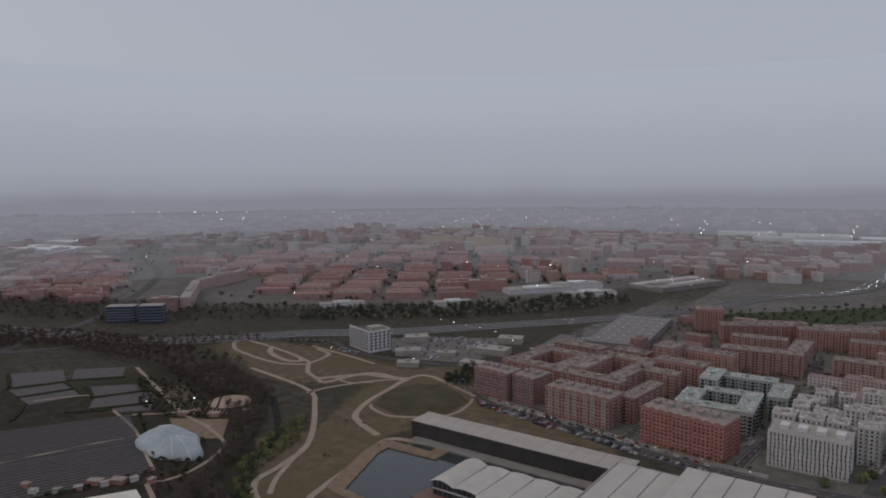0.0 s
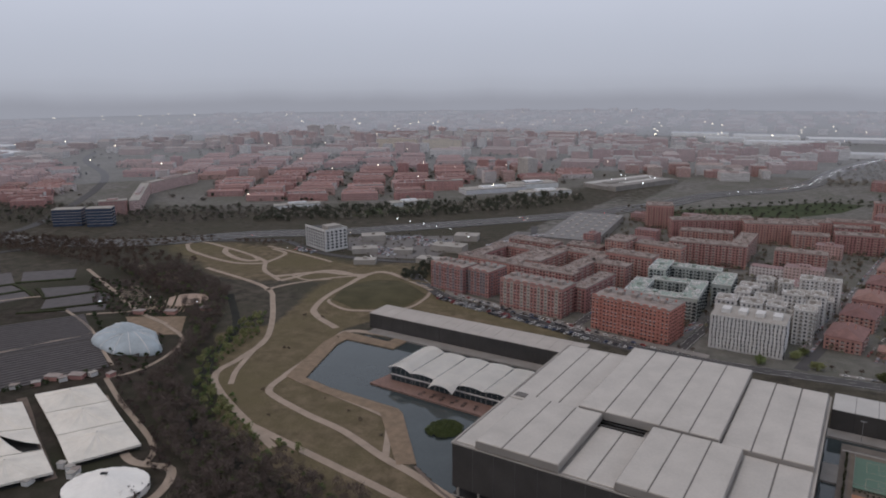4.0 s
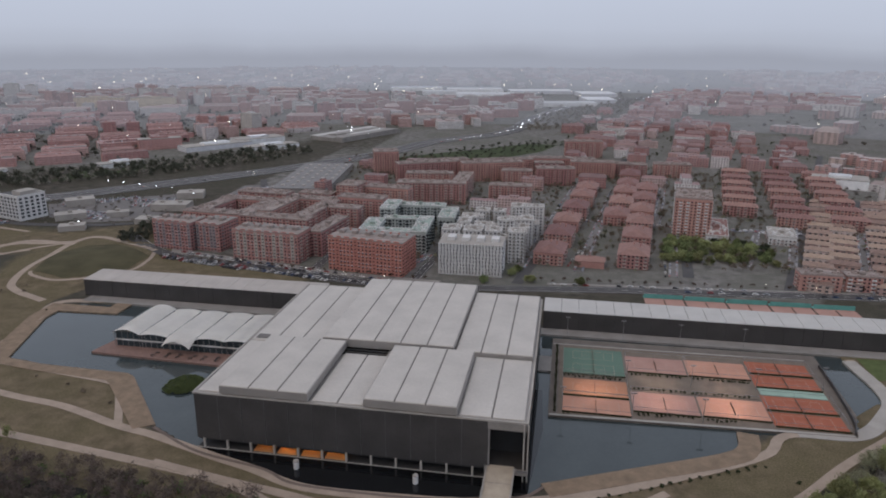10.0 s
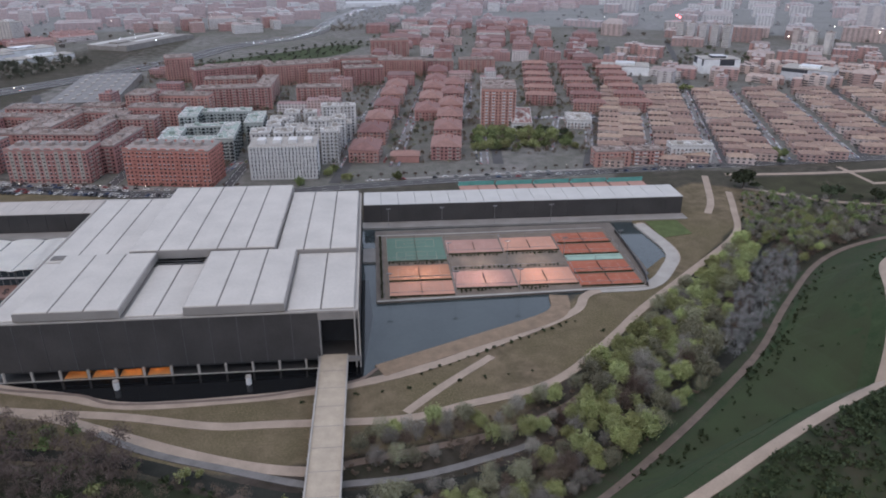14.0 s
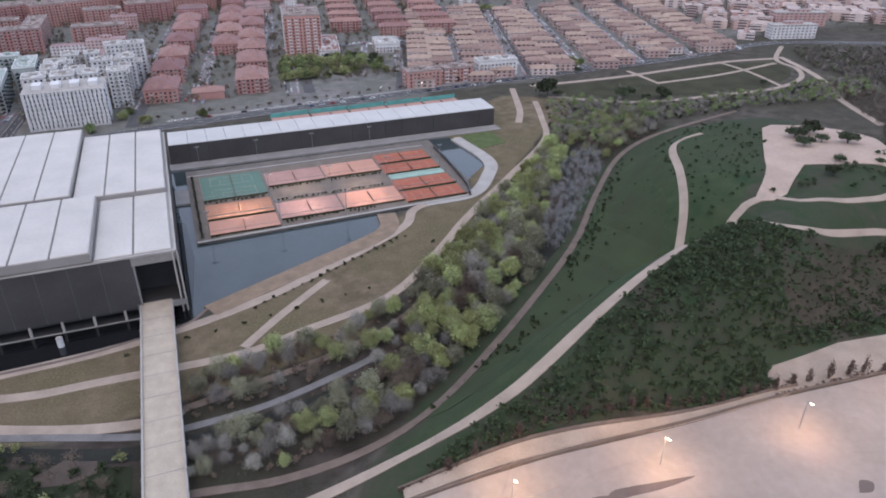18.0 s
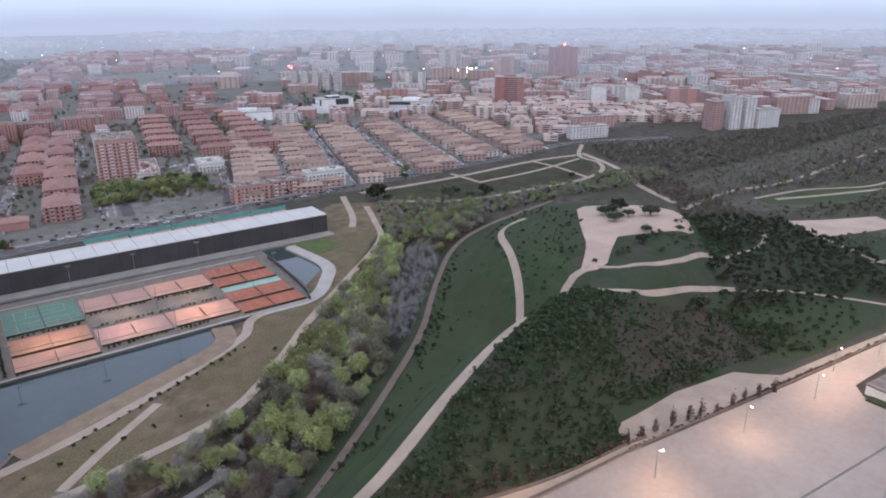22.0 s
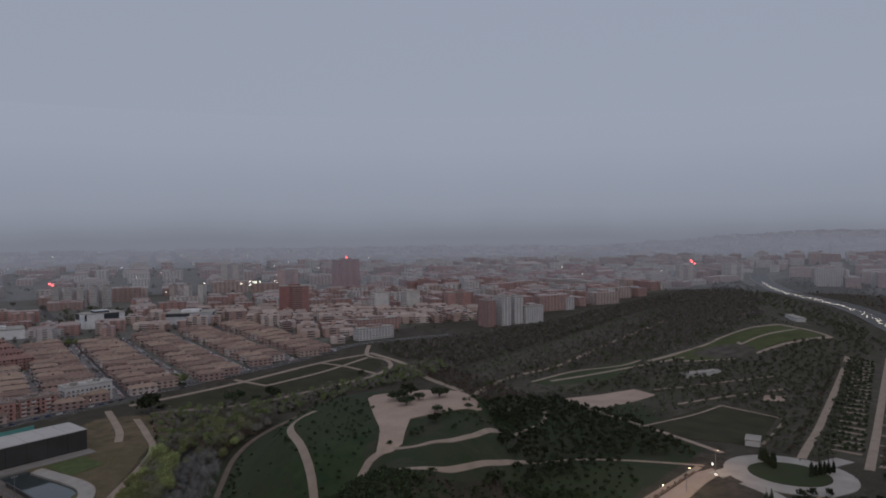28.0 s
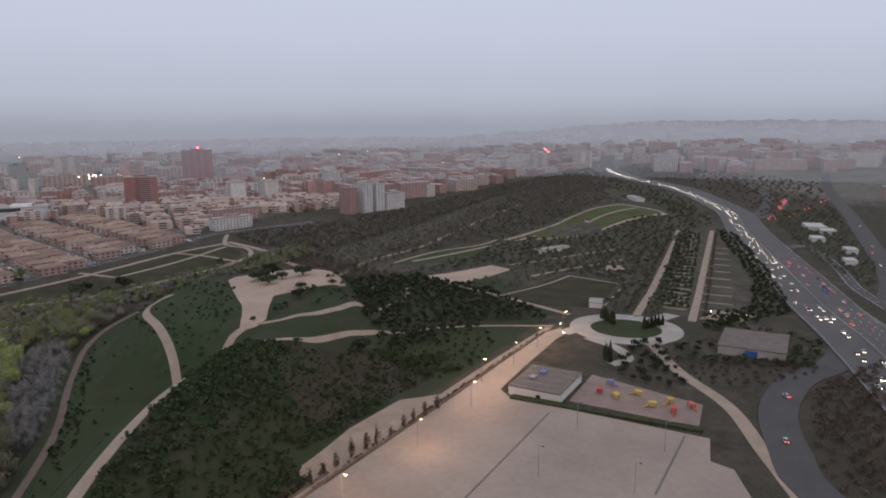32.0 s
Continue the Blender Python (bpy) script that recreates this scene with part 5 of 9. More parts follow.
def district(name, label, material, spots, size, tall, tilt, seed, step, ridge=0.3, fill=0.85, single=""):
    """Houses on an uneven, slightly turned grid inside the outline spots."""
    rng = random.Random(seed)
    hp = Heap()
    xs, ys = [p[0] for p in spots], [p[1] for p in spots]
    cx, cy = (min(xs) + max(xs)) / 2, (min(ys) + max(ys)) / 2
    r = math.hypot(max(xs) - min(xs), max(ys) - min(ys)) / 2
    c, s = math.cos(radians(tilt)), math.sin(radians(tilt))
    n = int(r / step) + 1
    for i in range(-n, n + 1):
        for j in range(-n, n + 1):
            a, b = i * step + (step * 0.3 if i % 4 == 0 else 0), j * step * 0.8 + (step * 0.4 if j % 5 == 0 else 0)
            x, y = cx + a * c - b * s + rng.uniform(-0.15, 0.15) * step, cy + a * s + b * c + rng.uniform(-0.15, 0.15) * step
            green = noise.noise((x / 260, y / 260, seed * 3.1))
            if green > 0.4 and inside(x, y, spots) and math.hypot(x, y) < 2500 and not near_any(x, y, KEEP_OUT, 30):
                PARK_TREES.extend((x + rng.uniform(-0.45, 0.45) * step, y + rng.uniform(-0.4, 0.4) * step) for _ in range(3 if math.hypot(x, y) < 1500 else 2))
            if rng.random() > fill or any((x - a) ** 2 + (y - b) ** 2 < (c + 16) ** 2 for a, b, c in FOOT) or green > 0.42 or not inside(x, y, spots) or near_any(x, y, KEEP_OUT, 45) or math.hypot(x, y) > 4700:
                continue
            w, d = rng.uniform(*size), rng.uniform(size[0] * 0.6, size[0] * 1.1)
            if rng.random() < 0.5:
                w, d = d, w
            h = rng.uniform(*tall) * (1 + 0.5 * max(0, noise.noise((x / 180, y / 180, 7))))
            turn = radians(tilt + rng.choice((0, 0, 0, 4, -3)))
            z = rise(x, y) if x > 1600 else 0
            if rng.random() < ridge:
                hp.block(x, y, max(w, d), min(w, d), z - 1, h + 1, turn, min(w, d) * 0.22)
            else:
                hp.block(x, y, w, d, z - 1, h + 1, turn)
                if rng.random() < 0.7:
                    hp.block(x, y, w * 0.3, d * 0.4, z + h, 2.6, turn)
            if single:
                hp.done("house", material, single, "house", None, "")
                hp = Heap()
    if not single:
        hp.done(name, material, label, "buildings")


ESTATE_TREES = []


def estate(label, material, outline, tilt, seed, pitch=(86, 58), tall=(9, 14), towers=0.1, single=True):
    """A housing estate: street blocks of long slabs in parallel pairs or round courts, a few towers, and trees between them."""
    rng = random.Random(seed)
    hp = Heap()
    xs, ys = [p[0] for p in outline], [p[1] for p in outline]
    cx, cy = (min(xs) + max(xs)) / 2, (min(ys) + max(ys)) / 2
    n = int(math.hypot(max(xs) - min(xs), max(ys) - min(ys)) / 2 / pitch[1]) + 1
    c, s = math.cos(radians(tilt)), math.sin(radians(tilt))
    for i in range(-n, n + 1):
        for j in range(-n, n + 1):
            a, b = i * pitch[0] + rng.uniform(-8, 8), j * pitch[1] + rng.uniform(-5, 5)
            x, y = cx + a * c - b * s, cy + a * s + b * c
            if not inside(x, y, outline) or near_any(x, y, KEEP_OUT, 62) or any((x - p) ** 2 + (y - q) ** 2 < (r + 32) ** 2 for p, q, r in FOOT):
                continue
            turn = radians(tilt + 22 * noise.noise((x / 420, y / 420, seed)))
            ct, st = math.cos(turn), math.sin(turn)
            what, h = rng.random(), rng.uniform(*tall)
            long = pitch[0] * rng.uniform(0.68, 0.84)
            if what < towers:
                slabs = [(-22, 0, 24, 20, h * 2.0, 0), (20, 6, 24, 20, h * 1.8, 0)]
            elif what < towers + 0.14:
                slabs = []
            elif what < 0.62:
                slabs = [(0, -17, long, 12, h, 2.6), (rng.uniform(-6, 6), 16, long * rng.uniform(0.7, 1), 12, h + rng.uniform(-1, 2), 2.6)]
            else:
                slabs = [(0, -19, long, 12, h, 2.4), (0, 19, long, 12, h, 2.4), (-long / 2 + 6, 0, 12, 25, h, 0)]
            for u, v, w, d, t, ridge in slabs:
                px, py = x + u * ct - v * st, y + u * st + v * ct
                hp.block(px, py, w, d, -1, t + 1, turn, ridge if rng.random() < 0.75 else 0)
                for k in range(int(w / 14)):
                    q = -w / 2 + 7 + k * 14
                    hp.block(px + q * ct, py + q * st, 2.4, 3.4, t, 3.4, turn)
                if single:
                    hp.done("apartment_block", material, label, "building", None, "")
                    hp = Heap()
            for _ in range(9 if slabs else 18):
                u, v = rng.uniform(-0.5, 0.5) * pitch[0], rng.choice((rng.uniform(-7, 7), -pitch[1] / 2 + rng.uniform(-3, 3))) if slabs else rng.uniform(-0.5, 0.5) * pitch[1]
                ESTATE_TREES.append((x + u * ct - v * st, y + u * st + v * ct))
    if not single:
        hp.done("distant_houses", material, label, "buildings")


estate("long red brick slab of flats in the western suburb", M_SUBURB, [(-1240, 640), (-1000, 760), (-830, 850), (-700, 985), (-600, 1210), (-520, 1420), (-700, 1560), (-1150, 1560), (-1500, 1250), (-1620, 900)], 34, 1)
estate("short red brick blocks of flats above the river valley", M_SUBURB, [(-1660, 640), (-1359, 545), (-1190, 600), (-1160, 640), (-1300, 760), (-1490, 900), (-1760, 1010), (-1880, 900)], 52, 5, (62, 44), (9, 15), 0.1, False)
estate("mixed brick and pale slabs of flats behind the motorway bend", M_MIXED, [(-1900, 1560), (-1500, 1300), (-1150, 1580), (-700, 1580), (-480, 1480), (-640, 1600), (-800, 1780), (-1000, 1960), (-700, 2150), (-1300, 2300), (-2100, 2100)], 16, 3, (120, 84), (12, 22), 0.25, False)
district("distant_houses", "brick flats and houses filling the upper streets", M_RED, [(-340, 760), (-40, 700), (0, 900), (180, 900), (180, 1040), (20, 1130), (-60, 1040), (-300, 1010)], (18, 40), (8, 18), -4, 22, 40, 0.3, 0.62, "red brick house in the upper streets")
district("distant_houses", "dark red terraces north of the brick villas", M_RED, [(0, 1270), (60, 1150), (180, 1060), (330, 1050), (420, 1300), (300, 1750), (60, 1780), (0, 1500)], (20, 46), (8, 15), -10, 2, 40, 0.5, 0.6, "dark red brick terrace house up the slope")
district("distant_houses", "mixed flats behind the motorway bend", M_MIXED, [(-1700, 1700), (-900, 1900), (-420, 1440), (-200, 1500), (-130, 1800), (-60, 2100), (-700, 2300), (-1500, 2500), (-2200, 2200)], (26, 60), (12, 26), 20, 3, 52, 0.1)
district("distant_houses", "brick flats around the far avenue", M_RED, [(60, 1850), (330, 1780), (900, 2300), (700, 2900), (420, 2700), (140, 2100)], (30, 60), (10, 20), -14, 4, 50, 0.2)
district("distant_houses", "brown-roofed old town houses", M_ROWS, [(560, 590), (640, 610), (700, 660), (810, 600), (880, 560), (960, 640), (860, 820), (700, 1000), (560, 1020), (500, 900), (600, 760)], (16, 30), (7, 13), -38, 5, 24, 0.5, 0.92)
district("distant_houses", "low mixed houses behind the terraces", M_MIXED, [(300, 900), (470, 860), (560, 1030), (720, 1010), (960, 700), (1100, 640), (1200, 900), (1000, 1150), (640, 1180), (420, 1200), (340, 1050)], (20, 44), (8, 18), -30, 6, 40, 0.2)
district("distant_houses", "pink and grey flats along the river park", M_MIXED, [(890, 530), (1130, 520), (1500, 520), (1700, 600), (1900, 900), (1500, 1300), (1200, 1150), (1180, 820), (980, 660)], (26, 60), (12, 26), -25, 7, 50, 0.05)
district("distant_houses", "wide hazy city of flats and offices", M_FAR, [(420, 1250), (1000, 1200), (1500, 1350), (2000, 950), (2600, 800), (4600, 1100), (4600, 2200), (3000, 3600), (1800, 4300), (900, 4500), (700, 3000), (950, 2350), (440, 1700)], (36, 84), (10, 24), -30, 8, 88, 0.05)
district("distant_houses", "pale flats and sheds to the north-west", M_FAR, [(-2300, 2250), (-1500, 2550), (-700, 2350), (-760, 2800), (200, 2900), (420, 3300), (500, 4500), (-1500, 4500), (-3500, 3000), (-3000, 2200)], (40, 90), (8, 20), 10, 9, 110, 0.05, 0.7)
district("distant_houses", "western suburb of brick flats", M_FAR, [(-1720, 900), (-1350, 560), (-1700, 420), (-2600, 260), (-4500, 300), (-4500, 2000), (-2300, 2100), (-1750, 1700)], (34, 80), (9, 20), 30, 10, 88, 0.2, 0.75)
district("distant_houses", "far eastern city on the rise", M_FAR, [(1900, -150), (4600, -900), (4600, 800), (2900, 560), (2050, 380), (1700, 240)], (34, 80), (14, 34), 12, 11, 66, 0.0, 0.9)
district("distant_houses", "blocks beyond the eastern junction", M_FAR, [(1300, -130), (1900, -200), (4500, -1100), (4500, -2200), (1200, -420)], (30, 70), (8, 20), -8, 12, 80, 0.05, 0.6)
district("distant_houses", "hazy flats north of the eastern motorway", M_FAR, [(1520, 500), (1720, 420), (2030, 545), (2900, 725), (4600, 1000), (4600, 1150), (2600, 880), (2000, 960), (1900, 900), (1700, 620)], (28, 70), (10, 24), -18, 13, 60, 0.05, 0.85)
district("distant_houses", "hazy flats at the end of the motorway", M_FAR, [(2070, 400), (2070, 540), (2900, 730), (4600, 1010), (4600, 790), (2900, 550), (2300, 420)], (28, 66), (10, 24), 6, 14, 58, 0.05, 0.9)
# streets with rows of parked cars between the houses
M_STREET = mat("grey_street", (0.19, 0.18, 0.18), 0.9, 0, 0.25, 0.1, 1.0)
M_PARKED = facade("parked_car_paint", [(0.5, 0.5, 0.52), (0.05, 0.05, 0.06), (0.25, 0.25, 0.27), (0.7, 0.7, 0.7), (0.3, 0.05, 0.04), (0.1, 0.12, 0.2)], pitch=30, bay=60, roof=(0.22, 0.22, 0.23))
cars = Heap()
rng = random.Random(44)
for x0, y0, x1, y1, w in ((235, 545, 335, 850, 9), (292, 546, 392, 850, 9), (356, 548, 452, 850, 9), (420, 552, 505, 820, 9), (484, 556, 566, 812, 9), (546, 560, 620, 790, 8), (196, 600, 236, 740, 8), (18, 560, 66, 900, 9), (94, 560, 112, 690, 8), (100, 735, 140, 1000, 9), (-30, 560, 20, 930, 9),
                          (-120, 556, -112, 586, 8), (-196, 560, -186, 760, 8), (-30, 735, 300, 712, 8), (160, 600, 196, 720, 7), (-280, 720, -60, 702, 8), (-280, 580, -190, 572, 7)):
    ribbon([(x0, y0), ((x0 + x1) / 2 + 1, (y0 + y1) / 2), (x1, y1)], w, M_STREET, "street", 0.2, "narrow grey street with parked cars", 30)
    d = Vector((x1 - x0, y1 - y0))
    turn, n = math.atan2(d.y, d.x), Vector((-d.y, d.x)).normalized()
    for s in (-1, 1):
        for k in range(int(d.length / 5.6)):
            if rng.random() < 0.72:
                q = Vector((x0, y0)) + d * ((k + 0.5) * 5.6 / d.length) + n * s * (w / 2 - 1.2)
                cars.block(q.x, q.y, 4.3, 1.75, 0.3, 0.85, turn)
                cars.block(q.x, q.y, 2.3, 1.5, 1.1, 0.6, turn)
cars.done("street_cars", M_PARKED, "rows of cars parked along the narrow streets", "cars")
hp = Heap()
rng = random.Random(4)
for x, y, w, d in ((-560, 2620, 190, 90), (-340, 2600, 200, 110), (-100, 2560, 220, 90), (90, 2480, 120, 120), (-20, 2080, 200, 60), (-240, 2380, 260, 60), (90, 2240, 90, 110), (-440, 2440, 120, 60), (-2200, 1010, 260, 110), (-2380, 1150, 120, 60)):
    hp.block(x, y, w, d, -1, 12, radians(12))
hp.done("distant_sheds", M_SHED, "huge white warehouse roofs beyond the motorway", "warehouses")

# ---- trees and shrubs ----
def leaf_mat(name, base, var=0.5):
    m = mat(name, base, 0.9, 0, var, 0.3, 2.0, 0, rand=0.35, spec=0.08)
    return m


M_BARK = mat("grey_bark", (0.13, 0.11, 0.095), 0.95)
M_LEAF = leaf_mat("fresh_willow_leaf", (0.33, 0.365, 0.165), 0.4)
M_LEAF2 = leaf_mat("spring_green_leaf", (0.27, 0.295, 0.14), 0.4)
# far trees: grey-brown lightened to hold distance haze
M_FAR_TREE = leaf_mat("hazed_grey_brown_tree", (0.225, 0.208, 0.188), 0.3)
M_BELT = leaf_mat("dull_green_conifer", (0.085, 0.09, 0.07), 0.35)
M_WOOD = leaf_mat("purple_brown_twigs", (0.1, 0.077, 0.073), 0.4)
M_GARDEN = leaf_mat("garden_green_leaf", (0.11, 0.14, 0.06), 0.4)
M_SPRING = leaf_mat("mid_green_leaf", (0.165, 0.195, 0.09), 0.4)
M_SAGE = leaf_mat("grey_green_buds", (0.235, 0.235, 0.165), 0.4)
M_TWIG = leaf_mat("bare_grey_twigs", (0.275, 0.262, 0.24), 0.35)
M_TWIG_PALE = leaf_mat("pale_blue_grey_twigs", (0.31, 0.315, 0.325), 0.3)
# green lightened for far trees, haze included in the colour
M_EAST = leaf_mat("dull_park_green", (0.128, 0.135, 0.098), 0.4)
M_TWIG_B = leaf_mat("bare_brown_twigs", (0.125, 0.096, 0.08), 0.4)
M_TUSSOCK = leaf_mat("grey_green_tussock", (0.065, 0.074, 0.044), 0.4)
M_PINE = leaf_mat("dark_pine_needles", (0.058, 0.071, 0.045), 0.4)
M_SHRUB = leaf_mat("dark_scrub", (0.056, 0.073, 0.04), 0.4)


def crown_points(seed, n, size, lumps, flat=1.0, leaf=0.7, thin=1.0, low=0.0, lump=(0.25, 0.5)):
    """Small leaf sprays spread over uneven lumps, with gaps between them: vertices of n four-cornered sprays."""
    rng = np.random.default_rng(seed)
    mid = rng.normal(size=(lumps, 3))
    mid /= np.linalg.norm(mid, axis=1)[:, None]
    mid *= rng.uniform(0.25, 0.75, (lumps, 1)) * size
    mid[:, 2] = np.abs(mid[:, 2]) * flat + low
    rad = rng.uniform(*lump, lumps) * size
    pick = rng.integers(0, lumps, n)
    d = rng.normal(size=(n, 3))
    d /= np.linalg.norm(d, axis=1)[:, None]
    reach = np.where(rng.random(n) < 0.55, rng.uniform(0.5, 1.05, n) ** 0.6, np.abs(rng.normal(0, 0.8, n)))
    c = mid[pick] + d * (rad[pick] * reach)[:, None] * np.array([1, 1, 0.8 * flat + 0.1])
    a, b = rng.normal(size=(n, 3)), rng.normal(size=(n, 3))
    a /= np.linalg.norm(a, axis=1)[:, None]
    b -= (a * b).sum(1)[:, None] * a
    b /= np.linalg.norm(b, axis=1)[:, None]
    w = leaf * rng.uniform(0.6, 1.3, (n, 1))
    return np.stack([c - a * w - b * w * thin * 0.6, c + a * w - b * w * thin, c + a * w * 0.7 + b * w * thin, c - a * w + b * w * thin * 0.8], 1)


def quads_mesh(name, quads, material):
    q = np.asarray(quads, np.float32).reshape(-1, 3)
    me = bpy.data.meshes.new(name)
    me.vertices.add(len(q))
    me.vertices.foreach_set("co", q.ravel())
    me.loops.add(len(q))
    me.loops.foreach_set("vertex_index", np.arange(len(q), dtype=np.int32))
    me.polygons.add(len(q) // 4)
    me.polygons.foreach_set("loop_start", np.arange(0, len(q), 4, dtype=np.int32))
    me.update(calc_edges=True)
    me.materials.append(material)
    return me


def trunk_mesh(seed, h, r, reach, limbs=7):
    rng = random.Random(seed)
    bm = bmesh.new()
    top = Vector((rng.uniform(-0.4, 0.4), rng.uniform(-0.4, 0.4), h))
    rod(bm, (0, 0, -0.6), top * 0.5, r, r * 0.7, 6)
    rod(bm, top * 0.5, top, r * 0.7, r * 0.3, 5)
    for k in range(limbs):
        a, z = k * 2.4 + rng.uniform(-0.4, 0.4), h * rng.uniform(0.4, 0.95)
        tip = Vector((math.cos(a) * reach * rng.uniform(0.6, 1), math.sin(a) * reach * rng.uniform(0.6, 1), z + reach * rng.uniform(0.3, 0.9)))
        base = top * (z / h)
        rod(bm, base, base.lerp(tip, 0.55) + Vector((0, 0, 0.3)), r * 0.35, r * 0.2, 4)
        rod(bm, base.lerp(tip, 0.55) + Vector((0, 0, 0.3)), tip, r * 0.2, r * 0.06, 4)
        for s in (-0.7, 0.7):
            mid = base.lerp(tip, 0.6)
            rod(bm, mid, mid + Vector((math.cos(a + s), math.sin(a + s), 0.7)) * reach * 0.4, r * 0.14, r * 0.04, 3)
    return bm


def tree_kind(name, label, seed, h, size, n, lumps, leaf, material, flat=0.9, thin=1.0, bark=None, lump=(0.25, 0.5)):
    t = thing(name, label, "tree")
    part("trunk", trunk_mesh(seed, h, 0.05 * size + 0.06, size * 0.75), bark or M_BARK, t)
    q = crown_points(seed, n, size, lumps, flat, leaf, thin, 0.0, lump)
    q[..., 2] += h * 0.75
    c = new("crown", quads_mesh("crown", q, material))
    c.parent = t
    return t


TREES = {
    "leafy": [tree_kind("willow_tree", "tall tree in fresh yellow-green leaf beside the river", 11 + k, 5.2 + k * 0.4, 5.6 + k * 0.4, 2900, 52, 0.21, (M_LEAF, M_LEAF2, M_LEAF2, M_SAGE)[k], 1.35, 1.0, None, (0.12, 0.36)) for k in range(4)],
    "bare": [tree_kind("bare_tree", "leafless grey tree in the river wood", 31 + k, 5.2, 5.6 + k * 0.4, 3000, 50, 0.38, (M_TWIG, M_TWIG, M_TWIG_B, M_SAGE)[k], 1.4, 0.1, None, (0.14, 0.4)) for k in range(4)],
    "pine": [tree_kind("pine_tree", "dark umbrella pine in the park", 51 + k, 4.0, 4.6, 700, 9, 0.42, M_PINE, 0.45) for k in range(2)],
    "round": [tree_kind("park_tree", "round green tree in a garden", 61 + k, 3.0, 5.5, 1100, 12, 0.36, M_SPRING if k else M_LEAF2, 1.0) for k in range(2)],
}
USED = {k: 0 for k in TREES}


def plant(kind, x, y, scale=1.0, group="", rng=random):
    base = TREES[kind][USED[kind] % len(TREES[kind])]
    m = pose(x, y, height(x, y), 0, 0, rng.uniform(0, 360)) @ Matrix.Diagonal((scale, scale, scale * rng.uniform(0.85, 1.15), 1))
    if USED[kind] < len(TREES[kind]):
        base.matrix_basis = m
        tagged(base, "", "", group)
    else:
        c = copy_thing(base, Matrix())
        c.matrix_basis = m
    USED[kind] += 1


CLEAR = ([(-566, 400), (-544, 432), (-515, 410), (-536, 380)], [(-548, 346), (-502, 374), (-468, 342), (-500, 322)], [(466, 214), (493, 257), (570, 224), (558, 196)], [(447, 96), (430, 146), (446, 173), (549, 160), (551, 105)], [(690, 262), (770, 255), (841, 242), (890, 218), (940, 186), (878, 108), (815, 145), (750, 172), (706, 226)], [(536, 310), (627, 294), (698, 268), (640, 254), (581, 250), (530, 287)])


def scatter(pts, n, gap, seed, avoid=()):
    """n points inside an outline, no two nearer than gap."""
    rng = random.Random(seed)
    xs, ys = [p[0] for p in pts], [p[1] for p in pts]
    cells, out, tries = {}, [], 0
    while len(out) < n and tries < n * 30:
        tries += 1
        x, y = rng.uniform(min(xs), max(xs)), rng.uniform(min(ys), max(ys))
        k = (int(x // gap), int(y // gap))
        if not inside(x, y, pts) or any(inside(x, y, c) for c in CLEAR) or any((x - a) ** 2 + (y - b) ** 2 < gap * gap for i in (-1, 0, 1) for j in (-1, 0, 1) for a, b in cells.get((k[0] + i, k[1] + j), ())):
            continue
        if avoid and near_any(x, y, avoid, max(3.0, gap * 0.5)):
            continue
        cells.setdefault(k, []).append((x, y))
        out.append((x, y))
    return out


RIVER = [(330, 420), (262, 386), (230, 362), (204, 308), (170, 265), (134, 236), (78, 202), (31, 187), (-20, 183), (-48, 190), (-95, 209), (-150, 218), (-200, 222), (-330, 240), (-400, 315), (-440, 375), (-520, 440)]
RIVER_LINES = list(zip(RIVER, RIVER[1:]))
M_RIVER = mat("shallow_grey_river", (0.028, 0.029, 0.025), 0.85, 0, 0.4, 0.12, 0.8, 0.15, spec=0.15)
ribbon(RIVER, 6.4, M_RIVER, "river", 0.1, "shallow grey river under trees", 5.0)
BANK = [(-106, 225.5), (-92, 216.5), (-76, 209), (-53, 200.5), (-25, 190.5), (-11, 189.5), (16, 191.5), (45, 199.5), (58, 204)]
BANK_LINES = list(zip(BANK, BANK[1:]))
ribbon(BANK, 3.2, mat("grey_bank_concrete", (0.165, 0.157, 0.155), 0.85, 0, 0.35, 0.15, 1.5), "river_bank", 0.3, "grey concrete bank along the river", 3.0)
BELT = [(-12, 166), (16, 161), (45, 164), (69, 175), (101, 200), (136, 230), (174, 266), (212, 310), (262, 357), (318, 386), (330, 425), (275, 425), (236, 388), (186, 340), (142, 298), (112, 266), (80, 238), (40, 222), (-8, 214)]
rng = random.Random(21)
PALE = [(156, 262), (164, 254), (200, 290), (232, 326), (252, 356), (236, 360), (212, 340), (184, 302)]
WOOD_TRACK = [((-12, 200), (10, 204)), ((10, 204), (42, 211)), ((42, 211), (70, 222)), ((70, 222), (100, 244))]
for i, (x, y) in enumerate(scatter(BELT, 520, 4.4, 22, RIVER_LINES + WOOD_TRACK)):
    if inside(x, y, PALE) or near_any(x, y, BANK_LINES, 4.5) or (x < 90 and near_any(x, y, WOOD_TRACK, 3.5)):
        continue
    south = (y - 175) < 0.78 * (x - 30)
    odds = 0.78 if x < 20 else 0.62 if x < 70 else 0.22 if not south else 0.4
    kind = "bare" if rng.random() < odds + (0.3 if x > 235 else 0) else "leafy"
    plant(kind, x, y, rng.choice((0.5, 0.65, 0.8, 0.9, 1.0)) * rng.uniform(0.9, 1.1) * (0.72 if x > 230 else 0.85 if x < 55 else 1), "river wood", rng)
for x, y, s in ((309, 262, 1.3), (322, 265, 1.4), (302, 249, 1.2), (314, 249, 1.0), (324, 242, 1.4), (316, 262, 1.1), (283, 214, 0.9)):
    plant("pine", x, y, s, "pines on the hill top", rng)
